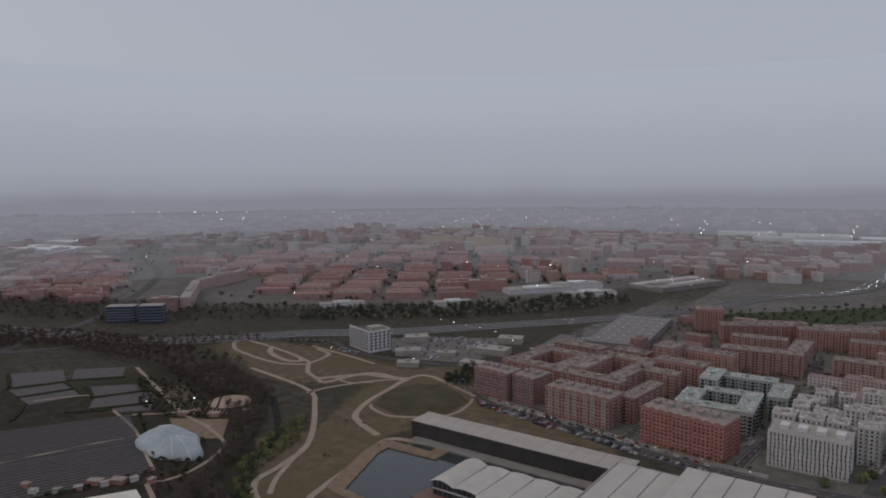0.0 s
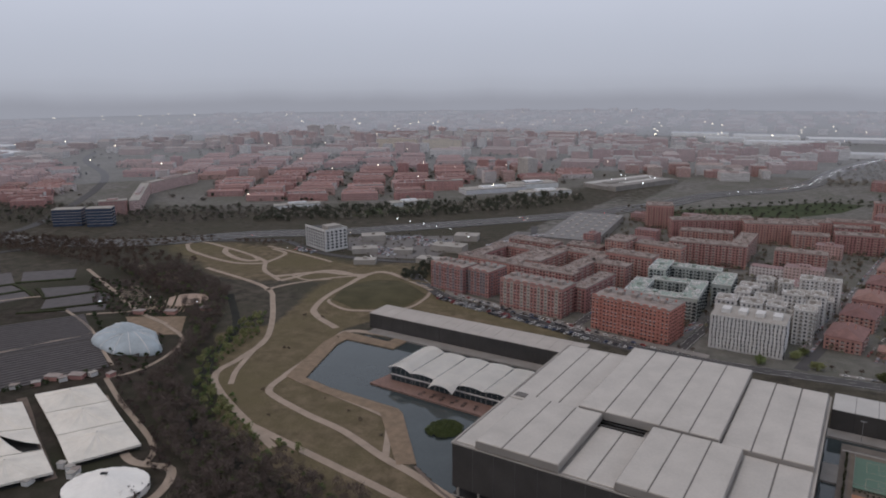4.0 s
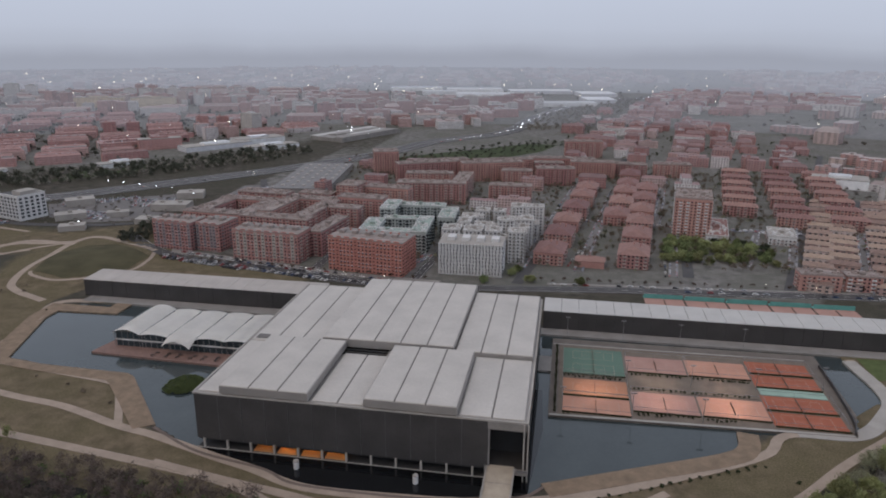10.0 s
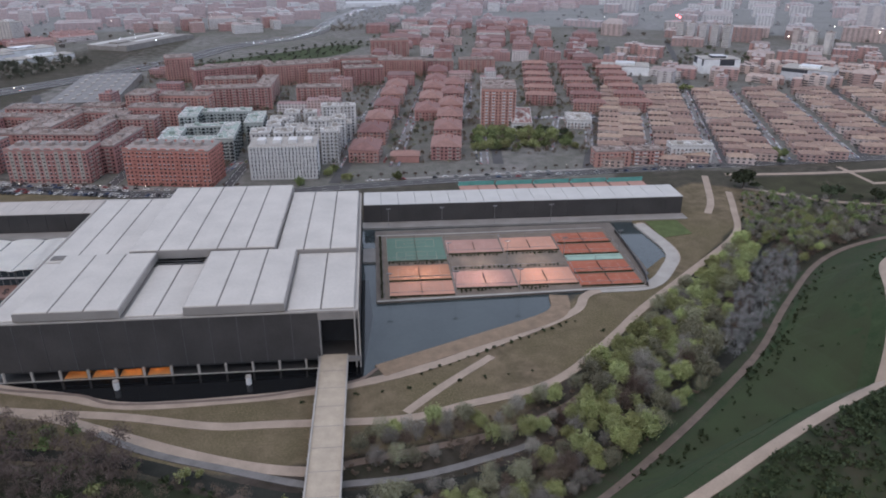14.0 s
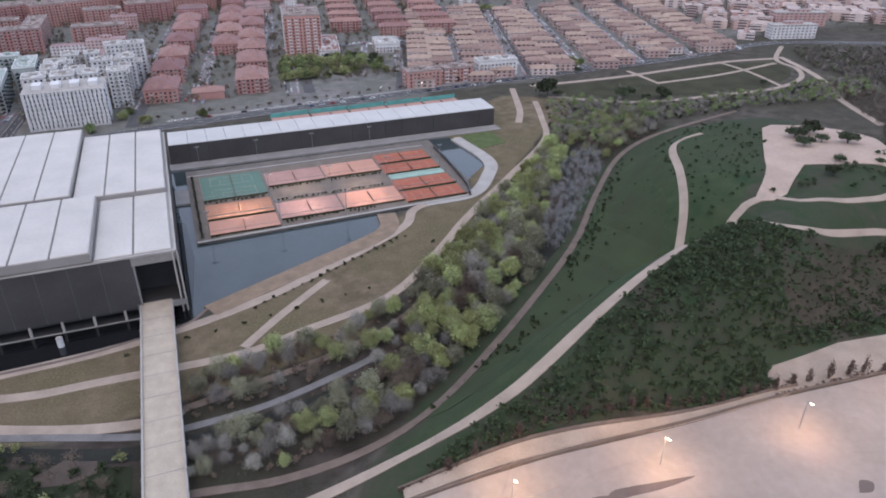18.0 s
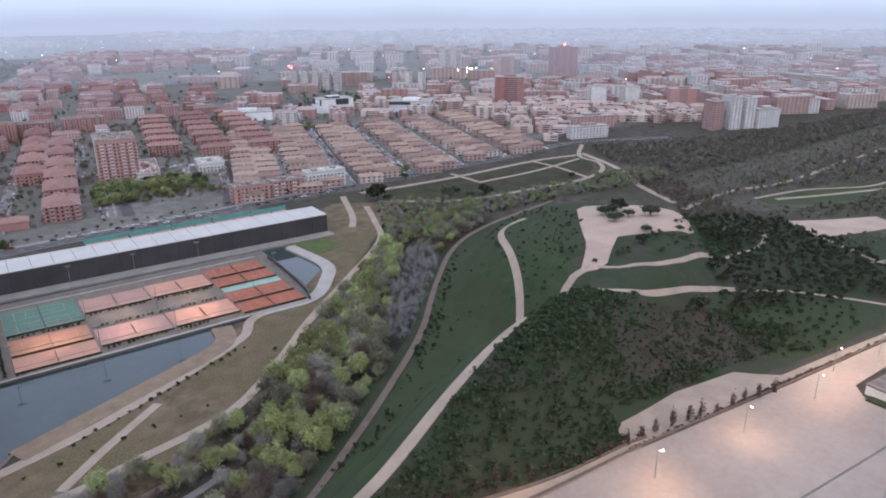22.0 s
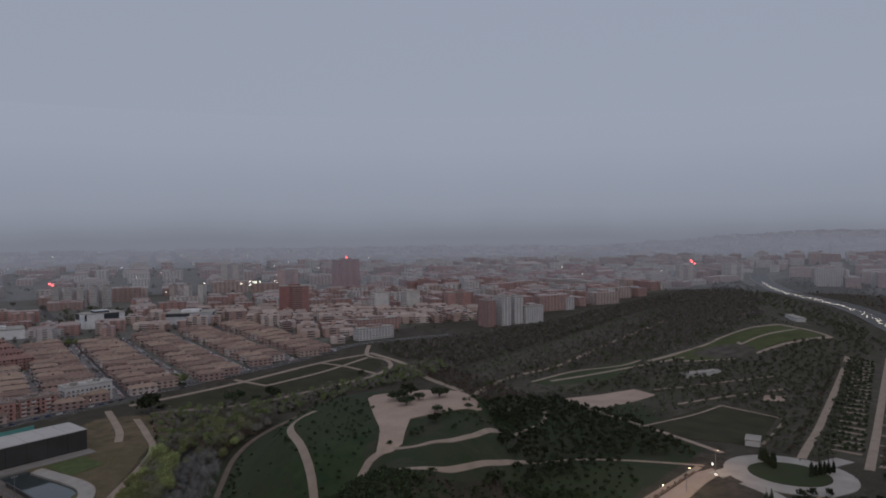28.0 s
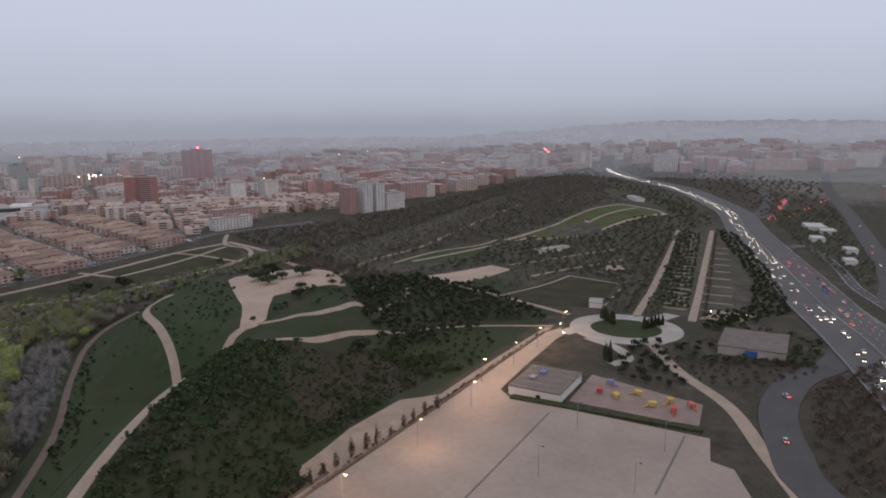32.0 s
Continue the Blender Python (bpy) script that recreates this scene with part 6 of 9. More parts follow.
for x, y, s in ((283, 484, 2.5), (337, 456, 2.0), (365, 446, 1.9), (372, 450, 1.2), (291, 480, 1.2), (300, 225, 0.8), (279, 173, 1.4), (355, 452, 0.9), (345, 540, 1.0), (475, 452, 0.9)):
    plant("pine", x, y, s, "single pines", rng)
for x, y in scatter([(92, 604), (185, 598), (196, 660), (150, 676), (104, 672)], 44, 7, 23):
    plant("round", x, y, rng.uniform(0.8, 1.4), "garden trees", rng)
for x, y, s in ((168, 660, 1.4), (184, 648, 1.6), (176, 628, 1.2), (146, 664, 1.2)):
    plant("pine", x, y, s, "garden pines", rng)
for x, y in ((-36, 540), (-30, 552), (352, 560), (362, 566), (357, 572), (-55, 518), (-20, 526), (20, 528), (300, 745), (306, 752), (392, 860), (398, 868), (402, 856)):
    plant("round", x, y, 0.9, "street trees", rng)


def grove(name, label, spots, seed, size, n, leaf, material, scale=(0.7, 1.3), lumps=6, flat=0.8, thin=1.0, lift=0.55, trunk=0.0, variants=5):
    """Many trees or shrubs, too many to count, as one object."""
    rng = np.random.default_rng(seed)
    base = [crown_points(seed * 10 + k, n, size, lumps, flat, leaf, thin) for k in range(variants)]
    out = []
    for i, (x, y) in enumerate(spots):
        q = base[i % variants]
        a, s = rng.uniform(0, 6.28), rng.uniform(*scale)
        c, d = math.cos(a) * s, math.sin(a) * s
        p = np.stack([q[..., 0] * c - q[..., 1] * d, q[..., 0] * d + q[..., 1] * c, q[..., 2] * s], -1)
        z = height(x, y)
        out.append(p + np.array([x, y, z + lift * size * s + trunk * s]))
        if trunk:
            r = 0.16 * s
            h = trunk * s + size * s * 0.5
            out.append(np.array([[(x - r, y, z - 0.5), (x + r, y, z - 0.5), (x + r * 0.5, y, z + h), (x - r * 0.5, y, z + h)], [(x, y - r, z - 0.5), (x, y + r, z - 0.5), (x, y + r * 0.5, z + h), (x, y - r * 0.5, z + h)]]))
    return tagged(new(name, quads_mesh(name, np.concatenate(out), material)), label, "trees", "", "stuff")


WEST_EDGES = KEEP_OUT + [pair for way in ([(-1300, 190), (-1080, 290), (-936, 366), (-871, 475), (-804, 539), (-700, 606), (-640, 640)],) for pair in zip(way, way[1:])]
WEST_PATHS = [(a, b) for p in ([(-270, 250), (-347, 281), (-380, 303), (-387, 332), (-403, 375), (-463, 440), (-511, 475), (-620, 495)], [(-300, 262), (-174, 246), (-134, 239), (-106, 227), (-71, 211), (-44, 201)]) for a, b in zip(p, p[1:])]
WEST_WOOD = [(-100, 100), (-94, 180), (-84, 207), (-106, 222), (-140, 232), (-310, 244), (-402, 284), (-446, 358), (-520, 440), (-640, 480), (-700, 440), (-560, 405), (-480, 365), (-420, 300), (-396, 252), (-326, 222), (-280, 205), (-250, 100)]
grove("bare_wood", "leafless brown wood along the river", scatter(WEST_WOOD, 900, 5.0, 41, WEST_PATHS), 41, 5.0, 300, 0.8, M_WOOD, (0.6, 1.25), 16, 1.4, 0.11, 0.7, 1.8)
GLADE = [(-96, 202), (-76, 198), (-58, 190), (-30, 178), (-30, 110), (-96, 110)]
grove("bare_wood", "pale leafless trees on the grass beside the bridge", scatter(GLADE, 54, 6, 241) + [(-40, 167), (-44, 163), (-37, 162), (-33, 158)], 241, 3.6, 300, 0.42, M_TWIG_B, (0.6, 1.2), 14, 1.3, 0.13, 0.6, 1.2)
grove("green_thicket", "fresh green trees on the grass beside the bridge", [(-51, 168), (-55, 166), (-48, 165), (-77, 175), (-81, 173), (-86, 176), (-67, 196), (-31, 181), (-62, 197), (-95, 190), (-60, 158), (-90, 160), (-70, 150)], 242, 3.0, 260, 0.3, M_LEAF2, (0.7, 1.2), 12, 1.0, 1.0, 0.6, 0.8)
grove("green_thicket", "dark low bushes on the grass beside the bridge", scatter(GLADE, 190, 3.4, 243), 243, 1.9, 110, 0.28, M_SHRUB, (0.5, 1.4), 7, 0.7)
grove("green_thicket", "fresh green bushes among the bare wood", scatter(WEST_WOOD, 260, 8, 42, WEST_PATHS), 42, 3.6, 160, 0.36, M_GARDEN, (0.5, 1.3), 10, 0.9)
grove("green_thicket", "grey-green budding bushes in the wood", scatter(WEST_WOOD, 120, 12, 142, WEST_PATHS), 142, 4.2, 180, 0.34, M_SAGE, (0.5, 1.2), 10, 1.0)
grove("bare_wood", "bare trees on the garden side of the river", scatter([(-900, 420), (-640, 440), (-560, 400), (-700, 440), (-640, 500), (-720, 500), (-860, 500), (-1100, 420), (-1300, 330), (-1000, 330)], 330, 9, 43), 43, 5.5, 110, 0.9, M_TWIG_B, (0.8, 1.3), 8, 0.9, 0.3, 0.7, 1.5)
grove("riverside_undergrowth", "low bushes under the river trees", scatter(BELT, 620, 3.6, 44, RIVER_LINES + BANK_LINES), 44, 1.9, 70, 0.3, M_TWIG_B, (0.5, 1.2), 6, 0.6)
MAIN = [(10, 143), (47, 148), (75, 145), (95, 147), (122, 157), (170, 181), (225, 209), (242, 212), (262, 230), (290, 258)]
HILL_PATHS = [(a, b) for p in (MAIN, [(172, 183), (196, 208), (214, 229), (232, 257), (246, 281), (258, 293), (274, 293)], [(244, 209), (249, 199), (258, 196.8), (271, 194.5), (284, 194.8), (296, 196), (318, 202), (336, 208), (362, 219), (386, 227), (400, 225.5), (413, 225.5), (434, 233), (445, 241)], [(223, 207), (219, 194), (224, 183), (240, 180), (262, 181.7), (280, 182), (295, 182.2), (315, 185), (337, 187.5), (357, 176), (372, 155), (382, 136), (392, 112)]) for a, b in zip(p, p[1:])]


def thinned(pts, n, gap, seed, keep):
    """Spots in an outline, kept by the odds that keep(x, y) gives."""
    rng = random.Random(seed)
    return [q for q in scatter(pts, n, gap, seed, HILL_PATHS) if rng.random() < keep(*q)]


def patch(x, y, s=0.06):
    return 0.5 + 0.5 * math.sin(x * s + 1.7 * math.sin(y * s * 1.3)) * math.cos(y * s * 0.9 + 0.8)


SOUTH = [(54, 139), (98, 143), (126, 154.5), (172, 178), (210, 198), (218, 190), (224, 179), (246, 175), (274, 175), (298, 172), (322, 150), (300, 134), (262, 143), (215, 145), (184, 145), (182, 133), (150, 131.5), (100, 133), (60, 136)]
grove("hill_scrub", "dense dark evergreen scrub on the south slope", thinned(SOUTH, 2600, 1.9, 45, lambda x, y: 0.16 if inside(x, y, BARE) else (0.7 + 0.3 * patch(x, y)) * (1 - 0.55 * ease(205, 275, x + 0.4 * (190 - y)))), 45, 2.1, 76, 0.31, M_SHRUB, (0.5, 1.35), 6, 0.75)
grove("hill_scrub", "small grey-green shrubs and tussocks on the slope", thinned(SOUTH, 2400, 1.7, 145, lambda x, y: 0.3 + 0.5 * patch(y, x, 0.09)), 145, 0.9, 26, 0.22, M_TUSSOCK, (0.4, 1.2), 5, 0.55)
grove("hill_scrub", "dark bushes between the hill paths", thinned([(245, 213), (300, 198), (410, 234), (440, 262), (420, 320), (356, 262), (352, 230), (330, 226)], 700, 2.8, 47, lambda x, y: 0.25 + 0.7 * ease(290, 360, x)), 47, 1.7, 100, 0.24, M_SHRUB, (0.45, 1.4), 6, 0.8)
grove("hill_scrub", "scattered dark bushes on the green slope", scatter([(296, 176), (324, 181), (352, 167), (367, 146), (352, 132), (327, 128), (296, 130), (283, 137)], 70, 5, 250, HILL_PATHS), 250, 1.7, 110, 0.26, M_SHRUB, (0.5, 1.4), 6, 0.9)
grove("hill_scrub", "small brown shrubs on the bare slope", scatter([(222, 174), (262, 175), (286, 173), (290, 163), (276, 142), (248, 153), (205, 154), (198, 164)], 330, 2.4, 251, HILL_PATHS), 251, 0.8, 36, 0.22, M_TUSSOCK, (0.5, 1.3), 5, 0.6)
grove("hill_scrub", "bushes on the north slope of the hill", thinned([(178, 192), (240, 216), (285, 250), (310, 292), (280, 330), (257, 312), (222, 246)], 360, 3.2, 48, lambda x, y: 0.25 + 0.5 * patch(x, y, 0.1)), 48, 1.2, 80, 0.2, M_SHRUB, (0.4, 1.3), 5, 0.75)
grove("hill_scrub", "few bushes on the grass slope", thinned([(85, 160), (140, 214), (220, 292), (268, 338), (246, 292), (220, 246), (168, 188), (115, 162)], 90, 6, 49, lambda x, y: 0.2 + 0.4 * patch(x, y, 0.07)), 49, 1.1, 80, 0.2, M_SHRUB, (0.4, 1.3), 5, 0.75)
grove("hill_scrub", "bushes between the dirt track and the lawn", thinned([(60, 163), (105, 192), (140, 222), (178, 257), (216, 300), (262, 346), (268, 342), (222, 296), (184, 252), (146, 217), (110, 186)], 260, 2.2, 149, lambda x, y: 0.2 + 0.7 * patch(x, y, 0.05)), 149, 1.3, 90, 0.2, M_SHRUB, (0.4, 1.5), 5, 0.8)
grove("pine_belt", "dark pine belt east of the hill", scatter([(300, 172), (392, 145), (400, 118), (436, 150), (455, 178), (470, 210), (488, 258), (450, 300), (400, 300), (412, 240), (372, 222), (320, 200)], 330, 5.2, 50, HILL_PATHS), 50, 2.9, 76, 0.45, M_PINE, (0.7, 1.35), 6, 0.8, 1.0, 0.55, 1.2)
EAST = [(440, 60), (560, 60), (820, 80), (1040, 110), (1020, 150), (880, 112), (770, 185), (700, 240), (575, 262), (500, 262), (570, 230), (560, 160), (552, 104), (450, 94)]
ALLEYS = [((437, 72), (809, 97)), ((437, 39), (845, 65)), ((470, 55), (820, 80))]
grove("park_trees", "dull green trees and scrub of the eastern park", scatter(EAST, 560, 7.5, 51, ALLEYS), 51, 3.0, 70, 0.5, M_EAST, (0.6, 1.3), 6, 0.8, 1.0, 0.55, 0.8)
rng = random.Random(52)
grove("park_trees", "dark trees in rows between the alley beds", [(477 + k * 14.3 + rng.uniform(-2.2, 2.2), 46 + k * 1.215 + v + rng.uniform(-1, 1)) for k in range(24) for v in (1, 5, 9, 13, 17, 21) for _ in range(2)], 52, 1.9, 90, 0.32, M_SHRUB, (0.6, 1.2), 6, 0.9)
grove("park_trees", "bare trees along the two alleys", [(445 + k * 9.5, 79.5 + k * 0.63) for k in range(38)] + [(445 + k * 9.5, 33 + k * 0.64) for k in range(40)], 252, 2.4, 90, 0.4, M_TWIG_B, (0.7, 1.2), 7, 1.2, 0.3)
grove("park_trees", "dark bushes between the alley and the motorway", scatter([(455, 34), (500, 8), (600, 12), (780, 48), (850, 60), (845, 44), (640, 2), (500, -16), (440, 10)], 520, 4.5, 53), 53, 2.2, 80, 0.38, M_SHRUB, (0.6, 1.3), 6, 0.8)
grove("bare_wood", "grey-brown leafless woods along the far river", scatter([(480, 330), (540, 350), (760, 360), (1000, 380), (1400, 470), (1600, 430), (1450, 330), (1150, 260), (1040, 230), (860, 245), (720, 260), (580, 310)], 900, 9, 54), 54, 4.8, 64, 0.8, M_FAR_TREE, (0.5, 1.3), 9, 1.1, 0.6, 0.6, 1.0)
grove("park_trees", "green thickets in the far woods", scatter([(480, 330), (760, 360), (1000, 380), (1400, 470), (1600, 430), (1150, 260), (860, 245), (580, 310)], 260, 14, 154), 154, 3.6, 90, 0.5, M_GARDEN, (0.5, 1.3), 7, 0.8)
grove("bare_wood", "grey-brown trees along the city edge of the river park", scatter([(560, 480), (600, 545), (720, 505), (880, 480), (1130, 488), (1500, 480), (1480, 440), (1000, 420), (760, 400), (560, 400)], 900, 6, 55), 55, 3.8, 60, 0.7, M_FAR_TREE, (0.7, 1.2), 7, 0.8)
grove("park_trees", "green trees along the city edge of the river park", scatter([(560, 480), (600, 545), (720, 505), (880, 480), (1130, 488), (1500, 480), (1480, 440), (1000, 420), (760, 400), (560, 400)], 330, 11, 255), 255, 3.8, 70, 0.6, M_EAST, (0.6, 1.2), 8, 1.0)
grove("bare_wood", "bare trees near the path junction", scatter([(430, 300), (470, 330), (520, 440), (540, 400), (520, 340), (480, 270)], 170, 5.5, 56), 56, 4.0, 100, 0.55, M_TWIG_B, (0.7, 1.1), 7, 0.9, 0.2)
NORTH_BELT = [(-770, 700), (-660, 785), (-560, 875), (-450, 1020), (-410, 1130), (-470, 1160), (-540, 1080), (-600, 990), (-690, 900), (-800, 790)]
VALLEY = [(-1500, 330), (-1180, 460), (-960, 560), (-800, 700), (-700, 800), (-760, 850), (-930, 760), (-1010, 690), (-1200, 640), (-1600, 520)]
grove("roadside_trees", "dark conifers beyond the motorway", scatter(NORTH_BELT, 230, 8.5, 57, KEEP_OUT), 57, 5.4, 150, 0.7, M_BELT, (0.5, 1.25), 9, 1.4, 1.0, 0.6, 1.0)
grove("roadside_trees", "bare trees beyond the motorway", scatter(NORTH_BELT, 260, 7, 157, KEEP_OUT), 157, 4.4, 110, 0.6, M_FAR_TREE, (0.5, 1.25), 9, 1.0, 0.5, 0.6, 1.0)
grove("roadside_trees", "bare grey wood in the river valley", scatter(VALLEY, 900, 8, 58, WEST_EDGES), 58, 4.8, 110, 0.62, M_FAR_TREE, (0.5, 1.2), 9, 1.0, 0.4, 0.6, 1.0)
grove("roadside_trees", "dark trees in the river valley", scatter(VALLEY, 260, 13, 258, WEST_EDGES), 258, 4.6, 90, 0.7, M_BELT, (0.5, 1.2), 8, 1.0, 1.0, 0.6, 1.0)
grove("roadside_trees", "trees between the river park and the motorway", scatter([(-1100, 340), (-900, 420), (-760, 500), (-745, 560), (-690, 610), (-620, 640), (-640, 600), (-740, 600), (-800, 560), (-1000, 400)], 420, 6.5, 158, WEST_EDGES), 158, 3.6, 110, 0.55, M_TWIG_B, (0.6, 1.2), 8, 1.0, 0.4, 0.6, 1.0)
grove("roadside_trees", "dark evergreens at the end of the brick flats", scatter([(-412, 566), (-420, 636), (-396, 640), (-374, 600), (-376, 570)], 46, 5, 259), 259, 4.2, 180, 0.5, M_BELT, (0.6, 1.2), 9, 1.0, 1.0, 0.6, 0.6)
grove("roadside_trees", "bushes round the car parks", scatter([(-620, 610), (-540, 604), (-430, 628), (-416, 720), (-440, 800), (-480, 800), (-590, 710), (-620, 650)], 130, 9, 260, WEST_EDGES), 260, 2.4, 90, 0.4, M_FAR_TREE, (0.5, 1.3), 7, 0.9, 0.6, 0.6)
grove("roadside_trees", "trees round the green sward", scatter([(-300, 1060), (-230, 1150), (-90, 1290), (-40, 1330), (20, 1300), (-60, 1180), (-140, 1060), (-260, 1000)], 120, 13, 261, KEEP_OUT), 261, 4.0, 80, 0.6, M_BELT, (0.5, 1.2), 8, 0.9, 1.0, 0.6, 0.6)
grove("suburb_trees", "green trees of the small town parks", PARK_TREES[::2], 263, 4.6, 70, 0.8, M_EAST, (0.6, 1.3), 8, 1.0, 1.0, 0.6, 0.8)
grove("suburb_trees", "bare trees of the small town parks", PARK_TREES[1::2], 264, 4.6, 60, 0.8, M_FAR_TREE, (0.6, 1.3), 8, 1.0, 0.6, 0.6, 0.8)
grove("suburb_trees", "dark trees between the western slabs", ESTATE_TREES[::2], 159, 4.6, 60, 0.8, M_BELT, (0.5, 1.25), 7, 1.0, 1.0, 0.6, 1.0)
grove("suburb_trees", "bare trees between the western slabs", ESTATE_TREES[1::2], 161, 4.6, 60, 0.75, M_FAR_TREE, (0.6, 1.3), 7, 1.0, 0.6, 0.6, 1.0)
grove("roadside_trees", "trees along the far avenue", scatter([(-90, 1480), (40, 1500), (140, 1900), (240, 2350), (180, 2400), (20, 2000), (-60, 1760)], 300, 14, 59), 59, 6, 60, 0.9, M_FAR_TREE, (0.7, 1.3), 7, 0.8)
grove("street_trees", "bare street trees between the brick flats", scatter([(-360, 560), (-30, 560), (300, 580), (330, 1000), (-20, 1100), (-330, 1100), (-330, 700)], 1500, 6.5, 60), 60, 4.4, 84, 0.6, M_TWIG_B, (0.5, 1.15), 9, 1.1, 0.5, 0.6, 1.0)
grove("street_trees", "green and budding street trees between the flats", scatter([(-360, 560), (-30, 560), (300, 580), (330, 1000), (-20, 1100), (-330, 1100), (-330, 700)], 420, 12, 160), 160, 3.2, 70, 0.45, M_SAGE, (0.5, 1.15), 8, 0.9, 0.8, 0.6, 1.0)
grove("street_trees", "dark green trees in the courts and upper streets", scatter([(-360, 600), (-200, 580), (-30, 560), (180, 600), (330, 900), (420, 1300), (300, 1750), (40, 1780), (-20, 1150), (-330, 1000)], 620, 11, 162, KEEP_OUT), 162, 3.4, 80, 0.5, M_EAST, (0.5, 1.2), 8, 1.0, 1.0, 0.6, 0.8)
grove("street_trees", "bare trees along the street", [(-340 + k * 9.5, 528 - k * 0.55 + (k % 3)) for k in range(26)] + [(-20 + k * 9, 526 + k * 0.8 + (k % 2) * 3) for k in range(34)], 61, 2.6, 90, 0.45, M_TWIG_B, (0.6, 1.1), 6, 0.8, 0.4, 0.6, 1.0)
grove("street_trees", "trees of the old town streets", scatter([(250, 560), (600, 600), (900, 560), (960, 700), (700, 1100), (380, 1100)], 700, 9, 62), 62, 3.6, 60, 0.55, M_FAR_TREE, (0.6, 1.2), 6, 0.8, 0.9)
far = [p for p in scatter([(-4300, 300), (-1700, 300), (-700, 1000), (-200, 1600), (60, 2000), (600, 1200), (1500, 560), (2200, 560), (4400, 900), (3600, 2600), (2000, 4200), (-1500, 4400), (-3600, 2600)], 2300, 32, 63)]
grove("distant_trees", "trees scattered through the far city", far, 63, 5.0, 36, 1.2, M_FAR_TREE, (0.7, 1.5), 5, 0.6, 1.0, 0.4)
grove("poplar_row", "thin bare poplars along the lot wall", [(60 + k * 7.4 + (k % 3) * 0.8, 134.5 - 0.03 * k * 7.4 if k < 17 else 131 - (k - 17) * 1.15) for k in range(27)], 64, 1.35, 300, 0.34, M_TWIG_B, (0.85, 1.25), 9, 4.6, 0.3, 0.5, 0.4)
grove("lakeside_bushes", "small dark bushes beside the lake path", [(20 + k * 4.4, 254 + k * 2.2 + (k % 3) * 0.6) for k in range(19)] + [(-30 + k * 11, 238 + k * 1.6) for k in range(10)] + [(110, 283)] * 1, 65, 1.0, 60, 0.22, M_SHRUB, (0.7, 1.4), 5, 0.7)
grove("reed_island", "round island of green reeds in the pond", scatter([(-209, 312), (-203, 308), (-196, 308), (-190, 313), (-188.5, 320), (-191, 327), (-198, 330.5), (-205, 329), (-209.5, 322)], 330, 0.75, 66), 66, 1.1, 60, 0.2, M_GARDEN, (0.6, 1.1), 5, 0.6, 1.0, 0.1)

grove("bare_wood", "pale grey leafless trees along the river", scatter(PALE, 130, 3.2, 170), 170, 3.2, 230, 0.46, M_TWIG_PALE, (0.6, 1.15), 16, 1.5, 0.1, 0.6, 1.2)
grove("fence_shrubs", "brown shrubs along the fence of the lot", [(46 + k * 1.9, 135.6 - 0.034 * (k * 1.9) + (k % 3) * 0.5) for k in range(76)] + [(178 + k * 2.4, 128.0 - k * 0.18 + (k % 3) * 0.4) for k in range(82)], 171, 0.9, 60, 0.2, M_TWIG_B, (0.6, 1.4), 5, 1.1, 0.5)
grove("park_scrub", "brown winter scrub across the eastern park", scatter([(400, 300), (470, 330), (560, 400), (760, 400), (1130, 420), (1480, 430), (1450, 330), (1040, 230), (860, 130), (560, 60), (440, 60), (460, 180)], 2600, 4.6, 172, ALLEYS), 172, 1.7, 26, 0.5, M_EAST, (0.5, 1.5), 5, 0.7)

UPSTREAM = [(262, 366), (318, 396), (420, 404), (500, 390), (548, 396), (556, 440), (520, 438), (470, 428), (418, 430), (343, 436), (300, 462), (276, 470), (258, 440), (240, 398)]
grove("river_trees", "budding pale green trees upstream along the river", scatter(UPSTREAM, 150, 6.5, 173), 173, 3.4, 220, 0.32, M_SPRING, (0.6, 1.2), 14, 1.1, 1.0, 0.6, 1.2)
grove("river_trees", "bare grey trees upstream along the river", scatter(UPSTREAM, 260, 5, 174), 174, 3.4, 190, 0.44, M_TWIG, (0.6, 1.2), 14, 1.2, 0.13, 0.6, 1.2)
grove("river_trees", "dark bushes upstream along the river", scatter(UPSTREAM, 260, 4.5, 175), 175, 1.7, 80, 0.26, M_SHRUB, (0.5, 1.4), 6, 0.8)
grove("roadside_trees", "dull trees beside the eastern motorway", scatter([(860, 62), (1010, 90), (1120, 118), (1330, 210), (1540, 345), (1800, 455), (1760, 500), (1500, 440), (1250, 260), (1000, 190), (880, 110)], 420, 9, 176), 176, 3.6, 80, 0.55, M_EAST, (0.5, 1.3), 7, 0.9)
grove("roadside_trees", "scrub around the eastern junction", scatter([(1000, 20), (1110, 45), (1350, 130), (1570, 262), (1900, 380), (2000, 300), (1700, 60), (1560, -60), (1000, -70)], 520, 12, 177), 177, 3.6, 70, 0.6, M_TWIG_B, (0.5, 1.4), 7, 0.9, 0.5)

